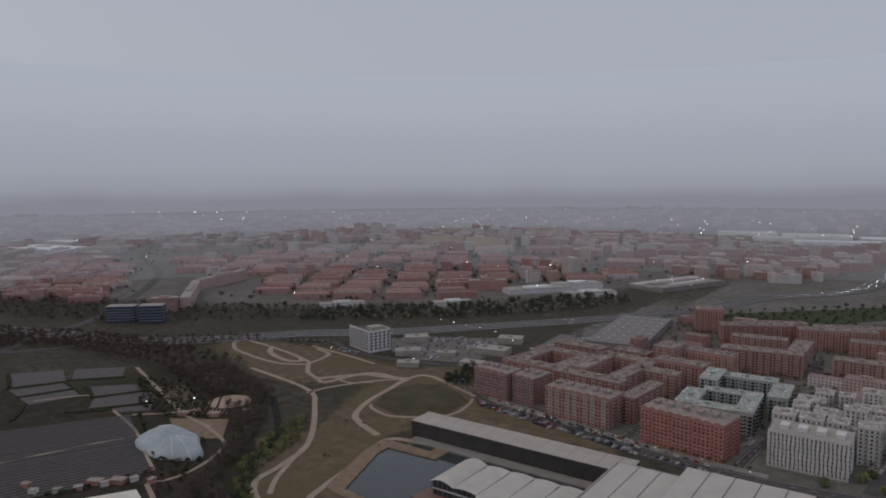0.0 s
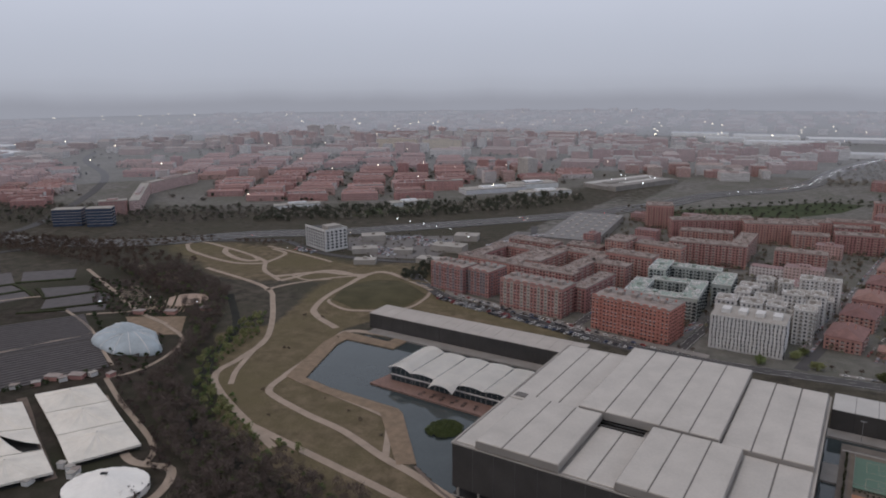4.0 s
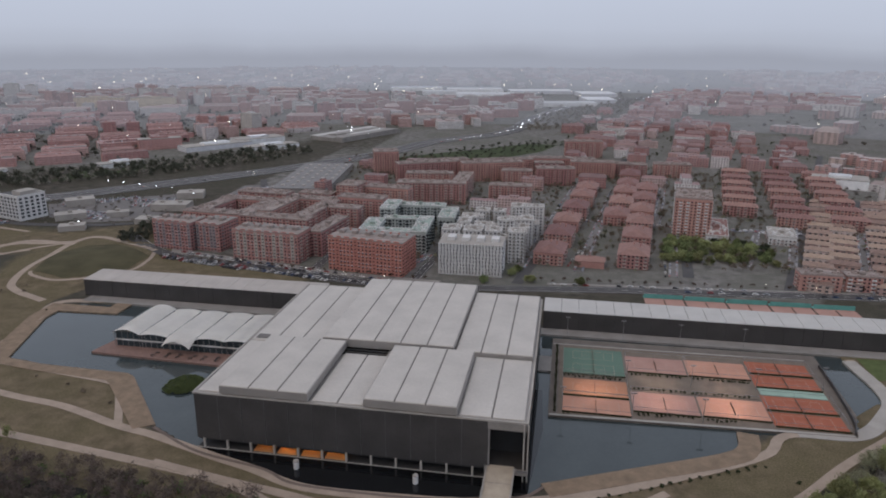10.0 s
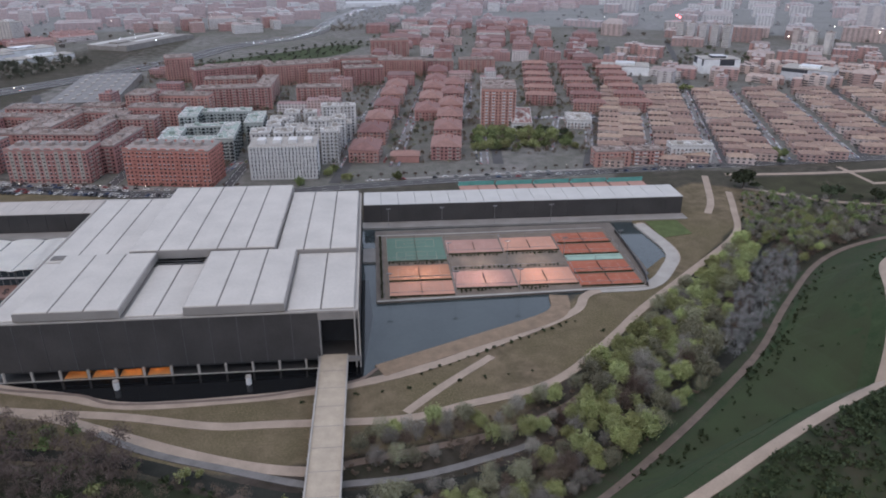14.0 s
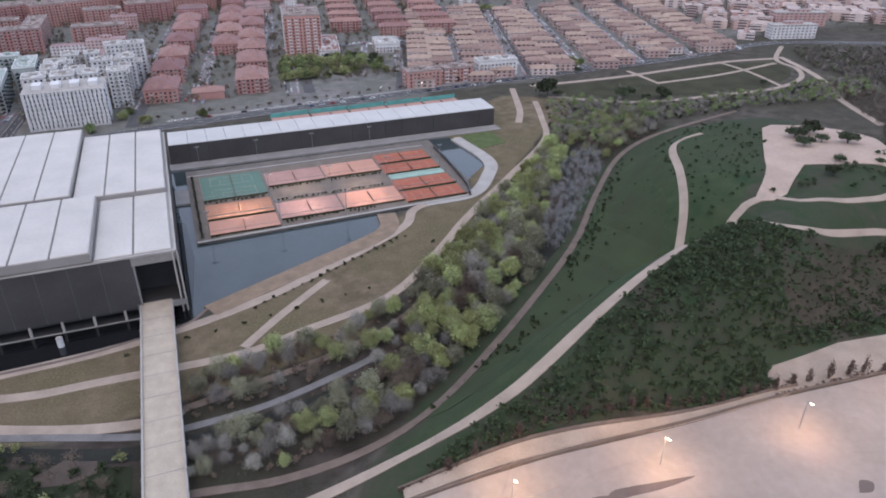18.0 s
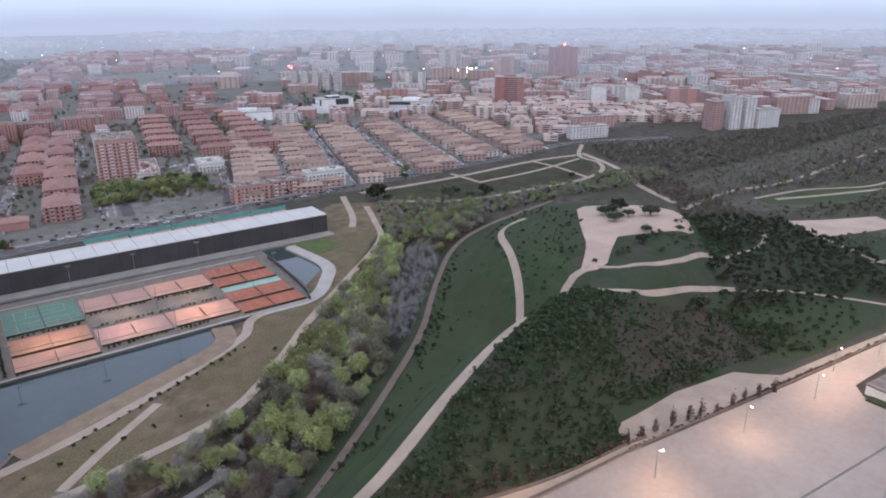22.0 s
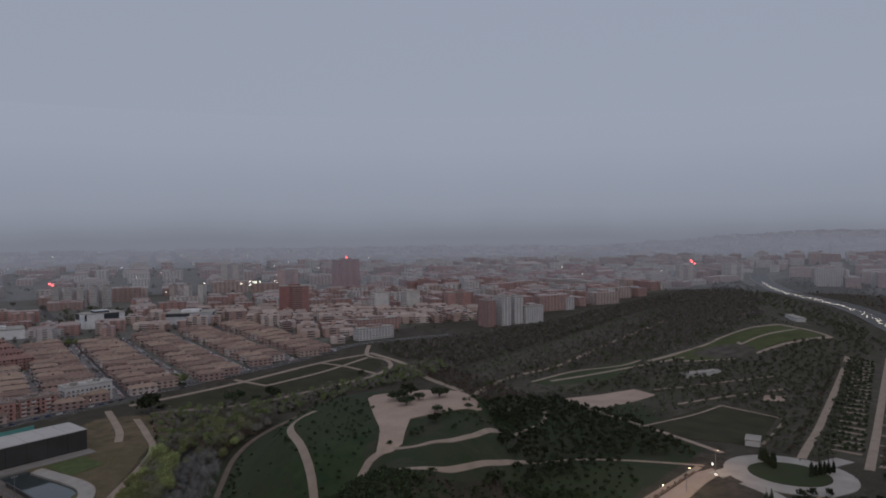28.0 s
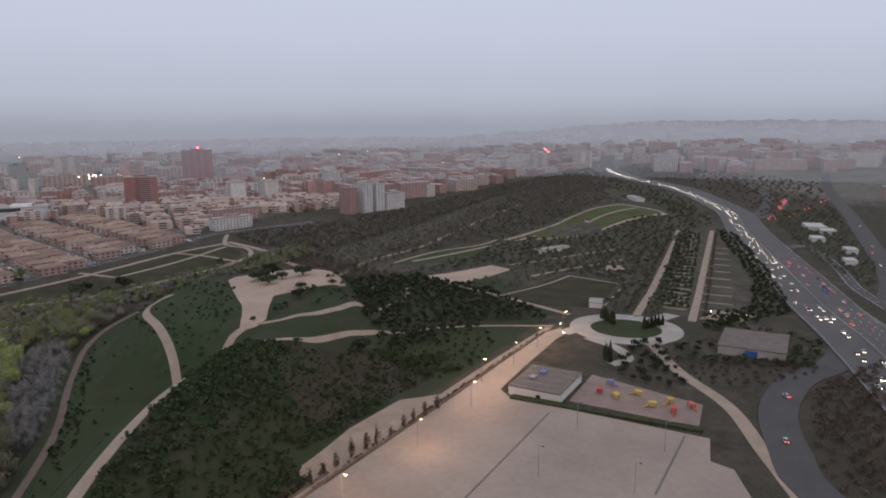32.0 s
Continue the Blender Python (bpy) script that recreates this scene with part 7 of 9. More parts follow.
TRACKSIDE = [(-450, 420), (-412, 372), (-394, 318), (-352, 288), (-300, 264), (-250, 252), (-300, 240), (-360, 268), (-410, 312), (-440, 370)]
grove("trackside_trees", "green trees beside the river track", scatter(TRACKSIDE, 70, 7.5, 178, WEST_PATHS), 178, 3.8, 240, 0.32, M_LEAF2, (0.6, 1.2), 12, 1.1, 1.0, 0.6, 1.2)
grove("trackside_trees", "dark green bushes beside the river track", scatter(TRACKSIDE, 150, 4.6, 179, WEST_PATHS), 179, 2.4, 110, 0.3, M_GARDEN, (0.5, 1.3), 7, 0.9)
grove("grass_bushes", "small bushes in the dry grass", [(-372, 362), (-374, 365), (-369, 364), (-330, 300), (-286, 312), (-262, 306), (-248, 300), (-226, 292), (-300, 276), (-352, 402), (-395, 432), (-402, 444), (-412, 428), (-406, 420)], 180, 1.8, 120, 0.26, M_TWIG_B, (0.6, 1.3), 6, 0.8, 0.5)

grove("park_trees", "dark evergreen masses round the promenade", [(392, 30), (386, 36), (381, 30), (390, 24), (376, 38), (372, 30), (366, 44), (360, 52), (352, 46)] + [(430 + k * 2.4, 22 - k * 0.9 + (k % 3) * 2.5) for k in range(14)] + [(428, 30), (434, 27), (440, 30)], 182, 2.6, 150, 0.3, M_SHRUB, (0.7, 1.3), 8, 0.9)
grove("park_trees", "bare shrubs beside the pavilion road", scatter([(330, 20), (356, 34), (392, -16), (372, -30), (340, -4)], 60, 4, 183), 183, 2.0, 90, 0.34, M_TWIG_B, (0.6, 1.3), 7, 0.9, 0.3)
grove("roadside_trees", "rough trees inside the slip road", scatter([(356, -32), (330, -22), (290, -26), (262, -34), (250, -60), (300, -80), (380, -62), (395, -52)], 150, 4.5, 184), 184, 2.4, 80, 0.36, M_TWIG_B, (0.6, 1.4), 7, 0.9, 0.4)

GARDENS = [(-640, 420), (-560, 395), (-500, 352), (-440, 300), (-414, 262), (-455, 258), (-470, 290), (-520, 340), (-600, 350), (-690, 400)]
grove("garden_bushes", "dark bushes among the garden plots", scatter(GARDENS, 150, 7, 190), 190, 2.0, 90, 0.34, M_SHRUB, (0.5, 1.5), 7, 0.9)
grove("garden_bushes", "bare brown bushes among the garden plots", scatter(GARDENS, 150, 7, 191), 191, 2.2, 80, 0.4, M_WOOD, (0.5, 1.4), 7, 1.0, 0.5)
grove("garden_bushes", "trees round the nursery field", [(-642 + k * 9.4, 232 - k * 3.7 + (k % 3) * 2) for k in range(17)] + [(-490 + k * 3.0, 170 + k * 7.6) for k in range(12)] + [(-580 + k * 9, 336 - k * 4.2) for k in range(13)], 192, 2.6, 110, 0.38, M_SHRUB, (0.5, 1.3), 8, 1.0)
grove("tent_bushes", "bare trees between the tents and the river wood", scatter([(-432, 262), (-400, 246), (-330, 222), (-300, 204), (-290, 180), (-300, 168), (-318, 205), (-340, 222), (-400, 240)], 70, 5, 193), 193, 3.2, 130, 0.42, M_WOOD, (0.6, 1.2), 9, 1.2, 0.4)

# ---- tennis courts on their island ----
# floodlight is put into the paler clay; unlit courts keep a deeper red
M_CLAY = mat("floodlit_clay_court", (0.5, 0.27, 0.2), 0.95, 0, 0.15, 0.1, 1.0)
M_CLAY2 = mat("orange_clay_court", (0.42, 0.21, 0.13), 0.95, 0, 0.15, 0.1, 1.0)
M_CLAY3 = mat("unlit_red_clay_court", (0.34, 0.11, 0.065), 0.95, 0, 0.2, 0.1, 1.0)
M_HARD = mat("green_hard_court", (0.11, 0.185, 0.145), 0.8, 0, 0.15, 0.1, 1.0)
M_PINK = mat("pinkish_clay_court", (0.4, 0.24, 0.205), 0.95, 0, 0.15, 0.1, 1.0)
M_LINE = mat("worn_court_line", (0.46, 0.36, 0.31), 0.9)
M_NET = mat("brown_court_net", (0.2, 0.14, 0.115), 0.8)
M_HEDGE = leaf_mat("clipped_hedge", (0.045, 0.05, 0.028))
M_DECK = mat("brown_court_ground", (0.17, 0.14, 0.115), 0.95, 0, 0.25, 0.15, 1.2)
deck = tagged(part("court_island", prism([(1, 322), (150, 327.5), (157, 350), (158, 421), (1, 419)], -3, 0.5), mat("dark_court_deck", (0.15, 0.13, 0.115), 0.9, 0, 0.3, 0.15, 1.2), None), "concrete island carrying the tennis courts", "deck", "", "structure")
tagged(part("court_ground", prism([(6, 324.5), (149, 328.5), (150, 410), (6, 409)], 0.4, 0.52), M_DECK, None), "tan clay ground between the courts", "ground", "", "structure")
ribbon([(1.5, 322.6), (50, 324.4), (100, 326.2), (149, 328)], 1.6, M_CONC, "court_kerb", 0.62, "pale concrete kerb along the court island", 6.0, flat=0.0, sag=0.3)
ribbon([(149, 328), (152.5, 340), (155, 372), (156, 405)], 0.7, M_MESH, "court_fence", 2.6, "dark mesh fence behind the red courts", 3.0, flat=0.0, sag=2.2)
ribbon([(1.6, 410.5), (60, 411), (110, 412), (150, 412.5)], 1.2, M_CONC, "court_kerb", 0.62, "pale concrete kerb along the court island", 6.0, flat=0.0, sag=0.3)
tagged(part("causeway", boxes((-6.5, 2, 372, 392, -3, 0.4)), M_CONC2, None), "short concrete causeway between hall and courts", "deck", "", "structure")


def tennis_court(x0, x1, y0, y1, surface, label, twin=False):
    c = thing("tennis_court", label, "tennis court", (x0 + x1) / 2, (y0 + y1) / 2, 0.5, 0, "tennis courts")
    w, d = (x1 - x0) / 2, (y1 - y0) / 2
    part("surface", boxes((-w, w, -d, d, -0.2, 0.06)), surface, c)
    for cy in ((-d / 2, d / 2) if twin else (0,)):
        for a0, a1, b0, b1 in ((-11.9, 11.9, -5.5, -5.35), (-11.9, 11.9, 5.35, 5.5), (-11.9, -11.75, -5.35, 5.35), (11.75, 11.9, -5.35, 5.35), (-6.4, 6.4, -0.06, 0.06), (-6.5, -6.4, -4.1, 4.1), (6.4, 6.5, -4.1, 4.1)):
            part("court_line", boxes((a0, a1, cy + b0, cy + b1, 0.06, 0.08)), M_LINE, c)
        part("net", boxes((-0.05, 0.05, cy - 6.4, cy + 6.4, 0.06, 1.05)), M_NET, c)
    for a, b in ((-w, -d), (w, -d), (w, d), (-w, d), (0, -d), (0, d)):
        part("fence_post", boxes((a - 0.08, a + 0.08, b - 0.08, b + 0.08, 0, 3.2)), M_METAL, c)
    part("fence_rail", boxes((-w, w, -d - 0.05, -d + 0.05, 3.05, 3.2), (-w, w, d - 0.05, d + 0.05, 3.05, 3.2), (-w - 0.05, -w + 0.05, -d, d, 3.05, 3.2), (w - 0.05, w + 0.05, -d, d, 3.05, 3.2)), M_METAL, c)
    part("windscreen", boxes((-w, w, -d - 0.04, -d + 0.02, 0.1, 1.1)), M_HEDGE, c)


for x0, x1, y0, y1, m, label, twin in (
    (8, 43, 370, 406, M_HARD, "green hard court, empty", True), (8, 43, 344.5, 365, M_CLAY2, "orange clay court, empty", False), (8, 43, 326, 344, M_CLAY, "clay court paled by floodlight put into its colour", False),
    (44.5, 78, 378, 400, M_PINK, "pinkish clay court, empty", False), (79, 112.5, 379, 401, M_CLAY, "clay court paled by floodlight put into its colour", False), (44.5, 78, 332.5, 355, M_PINK, "pinkish clay court, empty", False), (79, 112.5, 333.5, 355.5, M_CLAY, "clay court paled by floodlight put into its colour", False),
    (114, 148, 389, 405.5, M_CLAY3, "deep red clay court, empty", False), (113.5, 148, 372, 388, M_CLAY3, "deep red clay court, empty", False), (113, 148, 346.5, 363, M_CLAY3, "deep red clay court, empty", False), (113, 148, 330, 345.5, M_CLAY3, "deep red clay court, empty", False),
):
    tennis_court(x0, x1, y0, y1, m, label, twin)
for x0, x1, y0, y1 in ((14, 42, 365.5, 367.5), (46, 76, 374, 376.5), (80, 111, 374.5, 377), (46, 76, 330, 331.6), (80, 96, 330, 331.6), (46, 110, 357, 359), (8, 18, 367, 369), (30, 42, 366, 368), (96, 112, 374, 377), (46, 60, 328.4, 330), (84, 92, 328.6, 330.2), (8, 14, 323.6, 325)):
    h = thing("hedge", "clipped dark hedge beside the courts", "hedge", 0, 0, 0.5, 0, "court hedges")
    n = int((x1 - x0) / 2.2)
    q = np.concatenate([crown_points(300 + k, 40, 1.0, 4, 0.8, 0.22) + np.array([x0 + k * 2.2 + 1, (y0 + y1) / 2, 0.6]) for k in range(n) if k % 5 != 3])
    ob = new("foliage", quads_mesh("foliage", q, M_HEDGE))
    ob.parent = h
tagged(part("court_terrace", boxes((44, 112, 357.5, 376, 0.5, 0.7)), M_DECK, None), "lit sandy terrace between the courts", "terrace", "", "structure")
tagged(part("court_terrace", boxes((114, 148, 363.8, 371.5, 0.5, 0.75)), mat("pale_green_paint", (0.3, 0.42, 0.36), 0.8), None), "pale green strip between red courts", "terrace", "", "structure")


M_LAMPGLASS = mat("lit_floodlight_glass", (0.8, 0.75, 0.7), 0.4, emit=((1.0, 0.86, 0.7), 3.0))


def flood_mast(x, y, h=13.0, lit=True, z=0.5):
    f = thing("floodlight_mast", "grey floodlight mast at the courts", "floodlight", x, y, z, 0, "court floodlights")
    part("pole", rod(bmesh.new(), (0, 0, 0), (0, 0, h), 0.16, 0.1), M_METAL, f)
    part("crossbar", boxes((-1.4, 1.4, -0.08, 0.08, h - 0.2, h)), M_METAL, f)
    for k in (-1.1, 0, 1.1):
        hd = part("lamp_head", boxes((k - 0.35, k + 0.35, -0.45, 0.3, h, h + 0.5)), M_METAL, f)
        part("lamp_glass", boxes((k - 0.3, k + 0.3, -0.4, 0.25, h - 0.06, h - 0.002)), M_LAMPGLASS if lit else M_GLASS, hd)


for x, y, lit in ((43.3, 366, True), (78, 366, True), (43.3, 328, False), (78, 328, False), (8, 328, False), (112.5, 368, False), (10, 424, False), (45, 424, False), (80, 424, False), (118, 424, False), (149, 376, False)):
    flood_mast(x, y, 13, lit)
for x, y in ((26, 352), (60, 366), (95, 366), (60, 345), (95, 345)):
    lamp = new("court_light", bpy.data.lights.new("court_light", "SPOT"))
    lamp.data.energy, lamp.data.color, lamp.data.spot_size, lamp.data.spot_blend, lamp.data.shadow_soft_size = 4400, (1.0, 0.72, 0.5), radians(108), 0.7, 0.08
    lamp.matrix_world = pose(x, y, 14)
for k in range(4):
    lamp = new("undercroft_light", bpy.data.lights.new("undercroft_light", "AREA"))
    lamp.data.energy, lamp.data.color, lamp.data.shape, lamp.data.size, lamp.data.size_y = (60, 85, 95, 55)[k], (1.0, 0.45, 0.1), "RECTANGLE", 5.0, 0.5
    lamp.matrix_world = pose(-128.9 + k * 11.6, 269.5, 2.9, -20)
hg = thing("hedge", "dark hedge along the western edge of the courts", "hedge", 0, 0, 0.5, 0, "court hedges")
part("foliage", bmesh.new(), M_HEDGE, hg).data = quads_mesh("foliage", np.concatenate([crown_points(340 + k % 7, 40, 1.0, 4, 0.9, 0.24) + np.array([4.2, 325.5 + k * 2.0, 0.6]) for k in range(42)]), M_HEDGE)
# small pump kiosks in the pond
for x, y in ((-109, 256), (-54, 255)):
    kk = thing("pond_kiosk", "white cylinder kiosk standing in the pond", "kiosk", x, y, -2, 0, "pond kiosks")
    part("drum", rod(bmesh.new(), (0, 0, 0), (0, 0, 5.0), 1.2, 1.2, 16), M_PLASTER, kk)
    part("cap", rod(bmesh.new(), (0, 0, 5.0), (0, 0, 5.5), 1.35, 1.1, 16), M_CONC, kk)

# paddle courts with teal screens behind the wing
M_TEAL = mat("teal_windscreen", (0.12, 0.36, 0.34), 0.8)
for k in range(5):
    x = 66 + k * 29.5
    pc = thing("paddle_court", "small clay court with a teal windscreen", "tennis court", x, 497, 0.1, 2, "paddle courts")
    part("surface", boxes((0, 28, -9, 9, 0, 0.12)), M_PINK, pc)
    part("windscreen", boxes((0, 28, 9.0, 9.2, 0, 3.4)), M_TEAL, pc)
    part("apron", boxes((0, 28, 9.3, 14, 0, 0.25)), M_TEAL, pc)
    part("net", boxes((13.9, 14.1, -6, 6, 0.12, 1.1)), M_NET, pc)


# ---- pavilion with white vaults in the pond ----
def pavilion():
    p = thing("pond_pavilion", "glazed pavilion with white vaulted membrane roofs on a pond deck", "pavilion", -268, 357, 0)
    part("deck", prism([(-9, -10), (88, -14), (92, 8), (97, 46), (2, 44)], -3, 0.5), mat("red_timber_deck", (0.22, 0.14, 0.12), 0.85, 0, 0.25, 0.4, 3), p)
    part("glass_wall", boxes((1, 92, 1.5, 40, 0.5, 9.7)), mat("pavilion_glass", (0.04, 0.055, 0.065), 0.2), p)
    part("fascia", boxes((0.6, 92.4, 0.6, 1.45, 4.7, 5.3)), M_PLASTER, p)
    for k in range(24):
        part("mullion", boxes((1 + k * 3.9, 1.2 + k * 3.9, 1.3, 1.48, 0.5, 9.7)), M_METAL, p)
    n, w = 5, 18.6
    for k in range(n):
        y0, lift, x0 = (-0.5, 0.0, k * w), 0.0, 0
        front = -9.0 if k == 2 else -1.5
        bm = bmesh.new()
        rows = []
        for j in range(7):
            yy = front + (42.5 - front) * j / 6
            row = []
            for i in range(9):
                u = i / 8
                arch = (2.9 if k == 0 else 1.1) * (1 - (2 * u - 1) ** 2)
                droop = (-3.2 if k == 2 and j == 0 else 0) * (2 * u - 1) ** 2
                row.append(bm.verts.new((k * w + u * w * 1.004 - 0.03, yy, 9.8 + arch + lift + droop - 0.25 * j / 6)))
            rows.append(row)
        for a, b in zip(rows, rows[1:]):
            for i in range(8):
                bm.faces.new((a[i], a[i + 1], b[i + 1], b[i]))
        bmesh.ops.solidify(bm, geom=bm.faces[:], thickness=0.25)
        part("vault", bm, M_WHITE, p, "white stretched membrane vault")
        part("seam_beam", boxes((k * w - 0.2, k * w + 0.2, 0, 42, 9.0, 9.5)), M_METAL, p)
        part("gutter", boxes((k * w - 0.16, k * w + 0.16, -0.8, 42.2, 9.75, 9.95)), M_METAL, p)
        for yy in (0.3, 41):
            part("mast", rod(bmesh.new(), (k * w + 0.6, yy, 0.5), (k * w + 0.6, yy, 9.6), 0.18), M_METAL, p)
    return p


pavilion()
random.seed(31)
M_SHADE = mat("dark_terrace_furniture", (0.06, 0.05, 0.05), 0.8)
for k in range(12):
    x, y = -236 + (k % 6) * 8 + random.uniform(-1, 1), 348.6 + (k // 6) * 3.5
    tb = thing("terrace_table", "dark terrace table with stools on the deck", "table", x, y, 0.5, random.uniform(0, 90), "terrace tables")
    part("tabletop", boxes((-0.7, 0.7, -0.7, 0.7, 0.7, 0.78)), M_SHADE, tb)
    part("pedestal", boxes((-0.1, 0.1, -0.1, 0.1, 0, 0.7)), M_METAL, tb)
    for a, b in ((-1.1, 0), (1.1, 0), (0, 1.1), (0, -1.1)):
        part("stool", boxes((a - 0.25, a + 0.25, b - 0.25, b + 0.25, 0, 0.5)), M_SHADE, tb)

# ---- gardens and tents west of the river ----
M_SOIL = mat("dark_tilled_soil", (0.062, 0.055, 0.055), 0.95, 0, 0.35, 0.3, 2.0)
M_PLOT = mat("grey_blue_plot_cover", (0.1, 0.09, 0.095), 0.8, 0, 0.3, 0.15, 1.0)
draped([(-640, 236), (-584, 330), (-458, 272), (-494, 178)], M_SOIL, "nursery_field", "dark tilled nursery field", "field", 0.1, 20)
for k in range(30):
    u = k / 29
    a, b = Vector((-640, 236)).lerp(Vector((-494, 178)), u), Vector((-584, 330)).lerp(Vector((-458, 272)), u)
    if k != 15:
        ribbon([a, (a + b) / 2, b], 2.0, M_PLOT, "plant_row", 0.45, "low row of covered plants in the nursery field", 12, sag=0.4)
for pts in ([(-762, 303), (-738, 346), (-708, 342), (-726, 298)], [(-722, 297), (-704, 341), (-679, 334), (-691, 292)], [(-701, 356), (-671, 386), (-640, 382), (-664, 340)], [(-660, 338), (-636, 381), (-616, 376), (-600, 364), (-633, 318)], [(-628, 316), (-597, 360), (-582, 348), (-600, 330)], [(-820, 330), (-790, 372), (-744, 352), (-768, 308)], [(-780, 380), (-742, 418), (-706, 392), (-736, 354)]):
    draped(pts, M_PLOT, "garden_plot", "blue-grey covered garden plot", "field", 0.15, 20)
for a, b in (((-762, 301), (-739, 349)), ((-724, 296), (-706, 344)), ((-739, 349), (-679, 337)), ((-702, 352), (-664, 338)), ((-662, 337), (-638, 383)), ((-631, 314), (-598, 363)), ((-668, 390), (-612, 378)), ((-766, 306), (-822, 328)), ((-742, 352), (-704, 394)), ((-696, 290), (-656, 262)), ((-640, 300), (-611, 329))):
    ribbon([a, ((a[0] + b[0]) / 2 + 1, (a[1] + b[1]) / 2 + 1), b], 3.4, M_HEDGE, "hedge", 1.3, "dark hedge between garden plots", 8, sag=1.5)
for pts, w in (([(-730, 424), (-640, 392), (-554, 362), (-500, 352)], 4), ([(-566, 211), (-550, 259), (-533, 307)], 2.6), ([(-584, 332), (-554, 362), (-541, 400)], 3), ([(-611, 329), (-572, 320), (-535, 308), (-495, 290), (-457, 274)], 2.6), ([(-415, 240), (-380, 225), (-330, 200), (-300, 205), (-285, 180), (-300, 160)], 5), ([(-700, 300), (-680, 334), (-672, 340)], 3), ([(-500, 351), (-470, 342), (-452, 331), (-437, 302), (-433, 277), (-440, 258)], 3)):
    ribbon(pts, w, M_PATH, "garden_path", 0.2, "pale garden path between plots")
for k in range(9):
    u = k / 8
    ribbon([(-585 + 50 * u, 352 + 34 * u), (-610 + 50 * u, 376 + 34 * u)], 1.6, M_HEDGE, "garden_bed", 0.8, "narrow planted garden bed", 6, sag=0.9)
for k in range(12):
    u = k / 11
    ribbon([(-640 + 66 * u, 392 - 26 * u), (-622 + 66 * u, 412 - 26 * u)], 1.1, M_PATH, "garden_bed", 0.35, "tan gravel edge between garden beds", 8, sag=0.4)
    ribbon([(-560 + 34 * u, 372 + 22 * u), (-548 + 34 * u, 358 + 22 * u)], 1.2, M_BANK, "garden_bed", 0.5, "brown planted garden bed", 6, sag=0.6)
    ribbon([(-700 + 70 * u, 452 - 16 * u), (-690 + 70 * u, 470 - 16 * u)], 1.4, M_PATH, "garden_bed", 0.35, "tan gravel edge between garden beds", 8, sag=0.4)
draped([(-541 + 20 * math.cos(a), 406 + 20 * math.sin(a)) for a in np.linspace(0, 6.0, 15)], M_SAND, "round_terrace", "round sandy terrace in the gardens", "terrace", 0.4, 20)


def membrane(bm, pts, base, peak, seed, torn=False):
    """A tent skin over a four-cornered plan, drawn up to one peak, with folds that run down to the rim."""
    rng = random.Random(seed)
    a, b, c, d = (Vector(p) for p in pts)
    mid = (a + b + c + d) / 4
    rim = [p.lerp(q, k / 8) for p, q in ((a, b), (b, c), (c, d), (d, a)) for k in range(8)]
    rings = []
    for j in range(7):
        v = j / 6
        row = []
        for k, q in enumerate(rim):
            w = mid.lerp(q, v)
            fold = (0.55 if k % 2 else -0.55) * v * (1 - v) * 2.4
            row.append(bm.verts.new((w.x, w.y, base + (peak - base) * (1 - v) ** 1.5 + fold + rng.uniform(-0.08, 0.08) * (v < 1))) if j else None)
        rings.append(row)
    top = bm.verts.new((mid.x, mid.y, peak))
    n = len(rim)
    gone = (3, 4, 5, 6, 7, 8, 9, 10, 14, 15, 16, 17) if torn else ()
    for k in range(n):
        m = (k + 1) % n
        if k in gone:
            continue
        bm.faces.new((top, rings[1][k], rings[1][m]))
        for r, s in zip(rings[1:], rings[2:]):
            bm.faces.new((r[k], s[k], s[m], r[m]))
    low = [bm.verts.new((q.x, q.y, base - 1.3)) for q in rim]
    for k in range(n):
        m = (k + 1) % n
        bm.faces.new((rings[6][k], low[k], low[m], rings[6][m]))
    bmesh.ops.recalc_face_normals(bm, faces=bm.faces)
    return bm


M_TENT = mat("weathered_white_canvas", (0.72, 0.69, 0.64), 0.8, 0, 0.16, 0.12, 1.5, 0.3)
for quads, label, open_at in (([[(-467, 176), (-431, 161), (-404, 189), (-445, 204)], [(-430, 160.5), (-398, 147), (-374, 178), (-403, 188.5)], [(-397, 146.5), (-364, 134), (-346, 168), (-373, 177.5)]], "row of white peaked festival tents, one torn open", 1),
                              ([[(-449, 214), (-417, 203), (-399, 234), (-431, 245)], [(-416, 202.6), (-383, 191), (-366, 222), (-398, 233.6)], [(-382, 190.6), (-347, 177), (-332, 210), (-365, 221.6)]], "row of white peaked festival tents beside the river wood", 9)):
    tt = thing("festival_tent", label, "tent")
    for k, q in enumerate(quads):
        part("canopy", membrane(bmesh.new(), q, 3.6, 9.0, k, k == open_at), M_TENT, tt)
        mid = sum((Vector(p) for p in q), Vector((0, 0))) / 4
        part("mast", rod(bmesh.new(), (mid.x, mid.y, 0), (mid.x, mid.y, 9.4), 0.2), M_METAL, tt)
        part("tent_floor", prism([tuple(Vector(p).lerp(mid, 0.06)) for p in q], 0.05, 0.3), M_DARK, tt)
        for c in q:
            part("corner_post", rod(bmesh.new(), (*Vector(c).lerp(mid, 0.02), 0), (*Vector(c).lerp(mid, 0.02), 3.5), 0.12), M_METAL, tt)


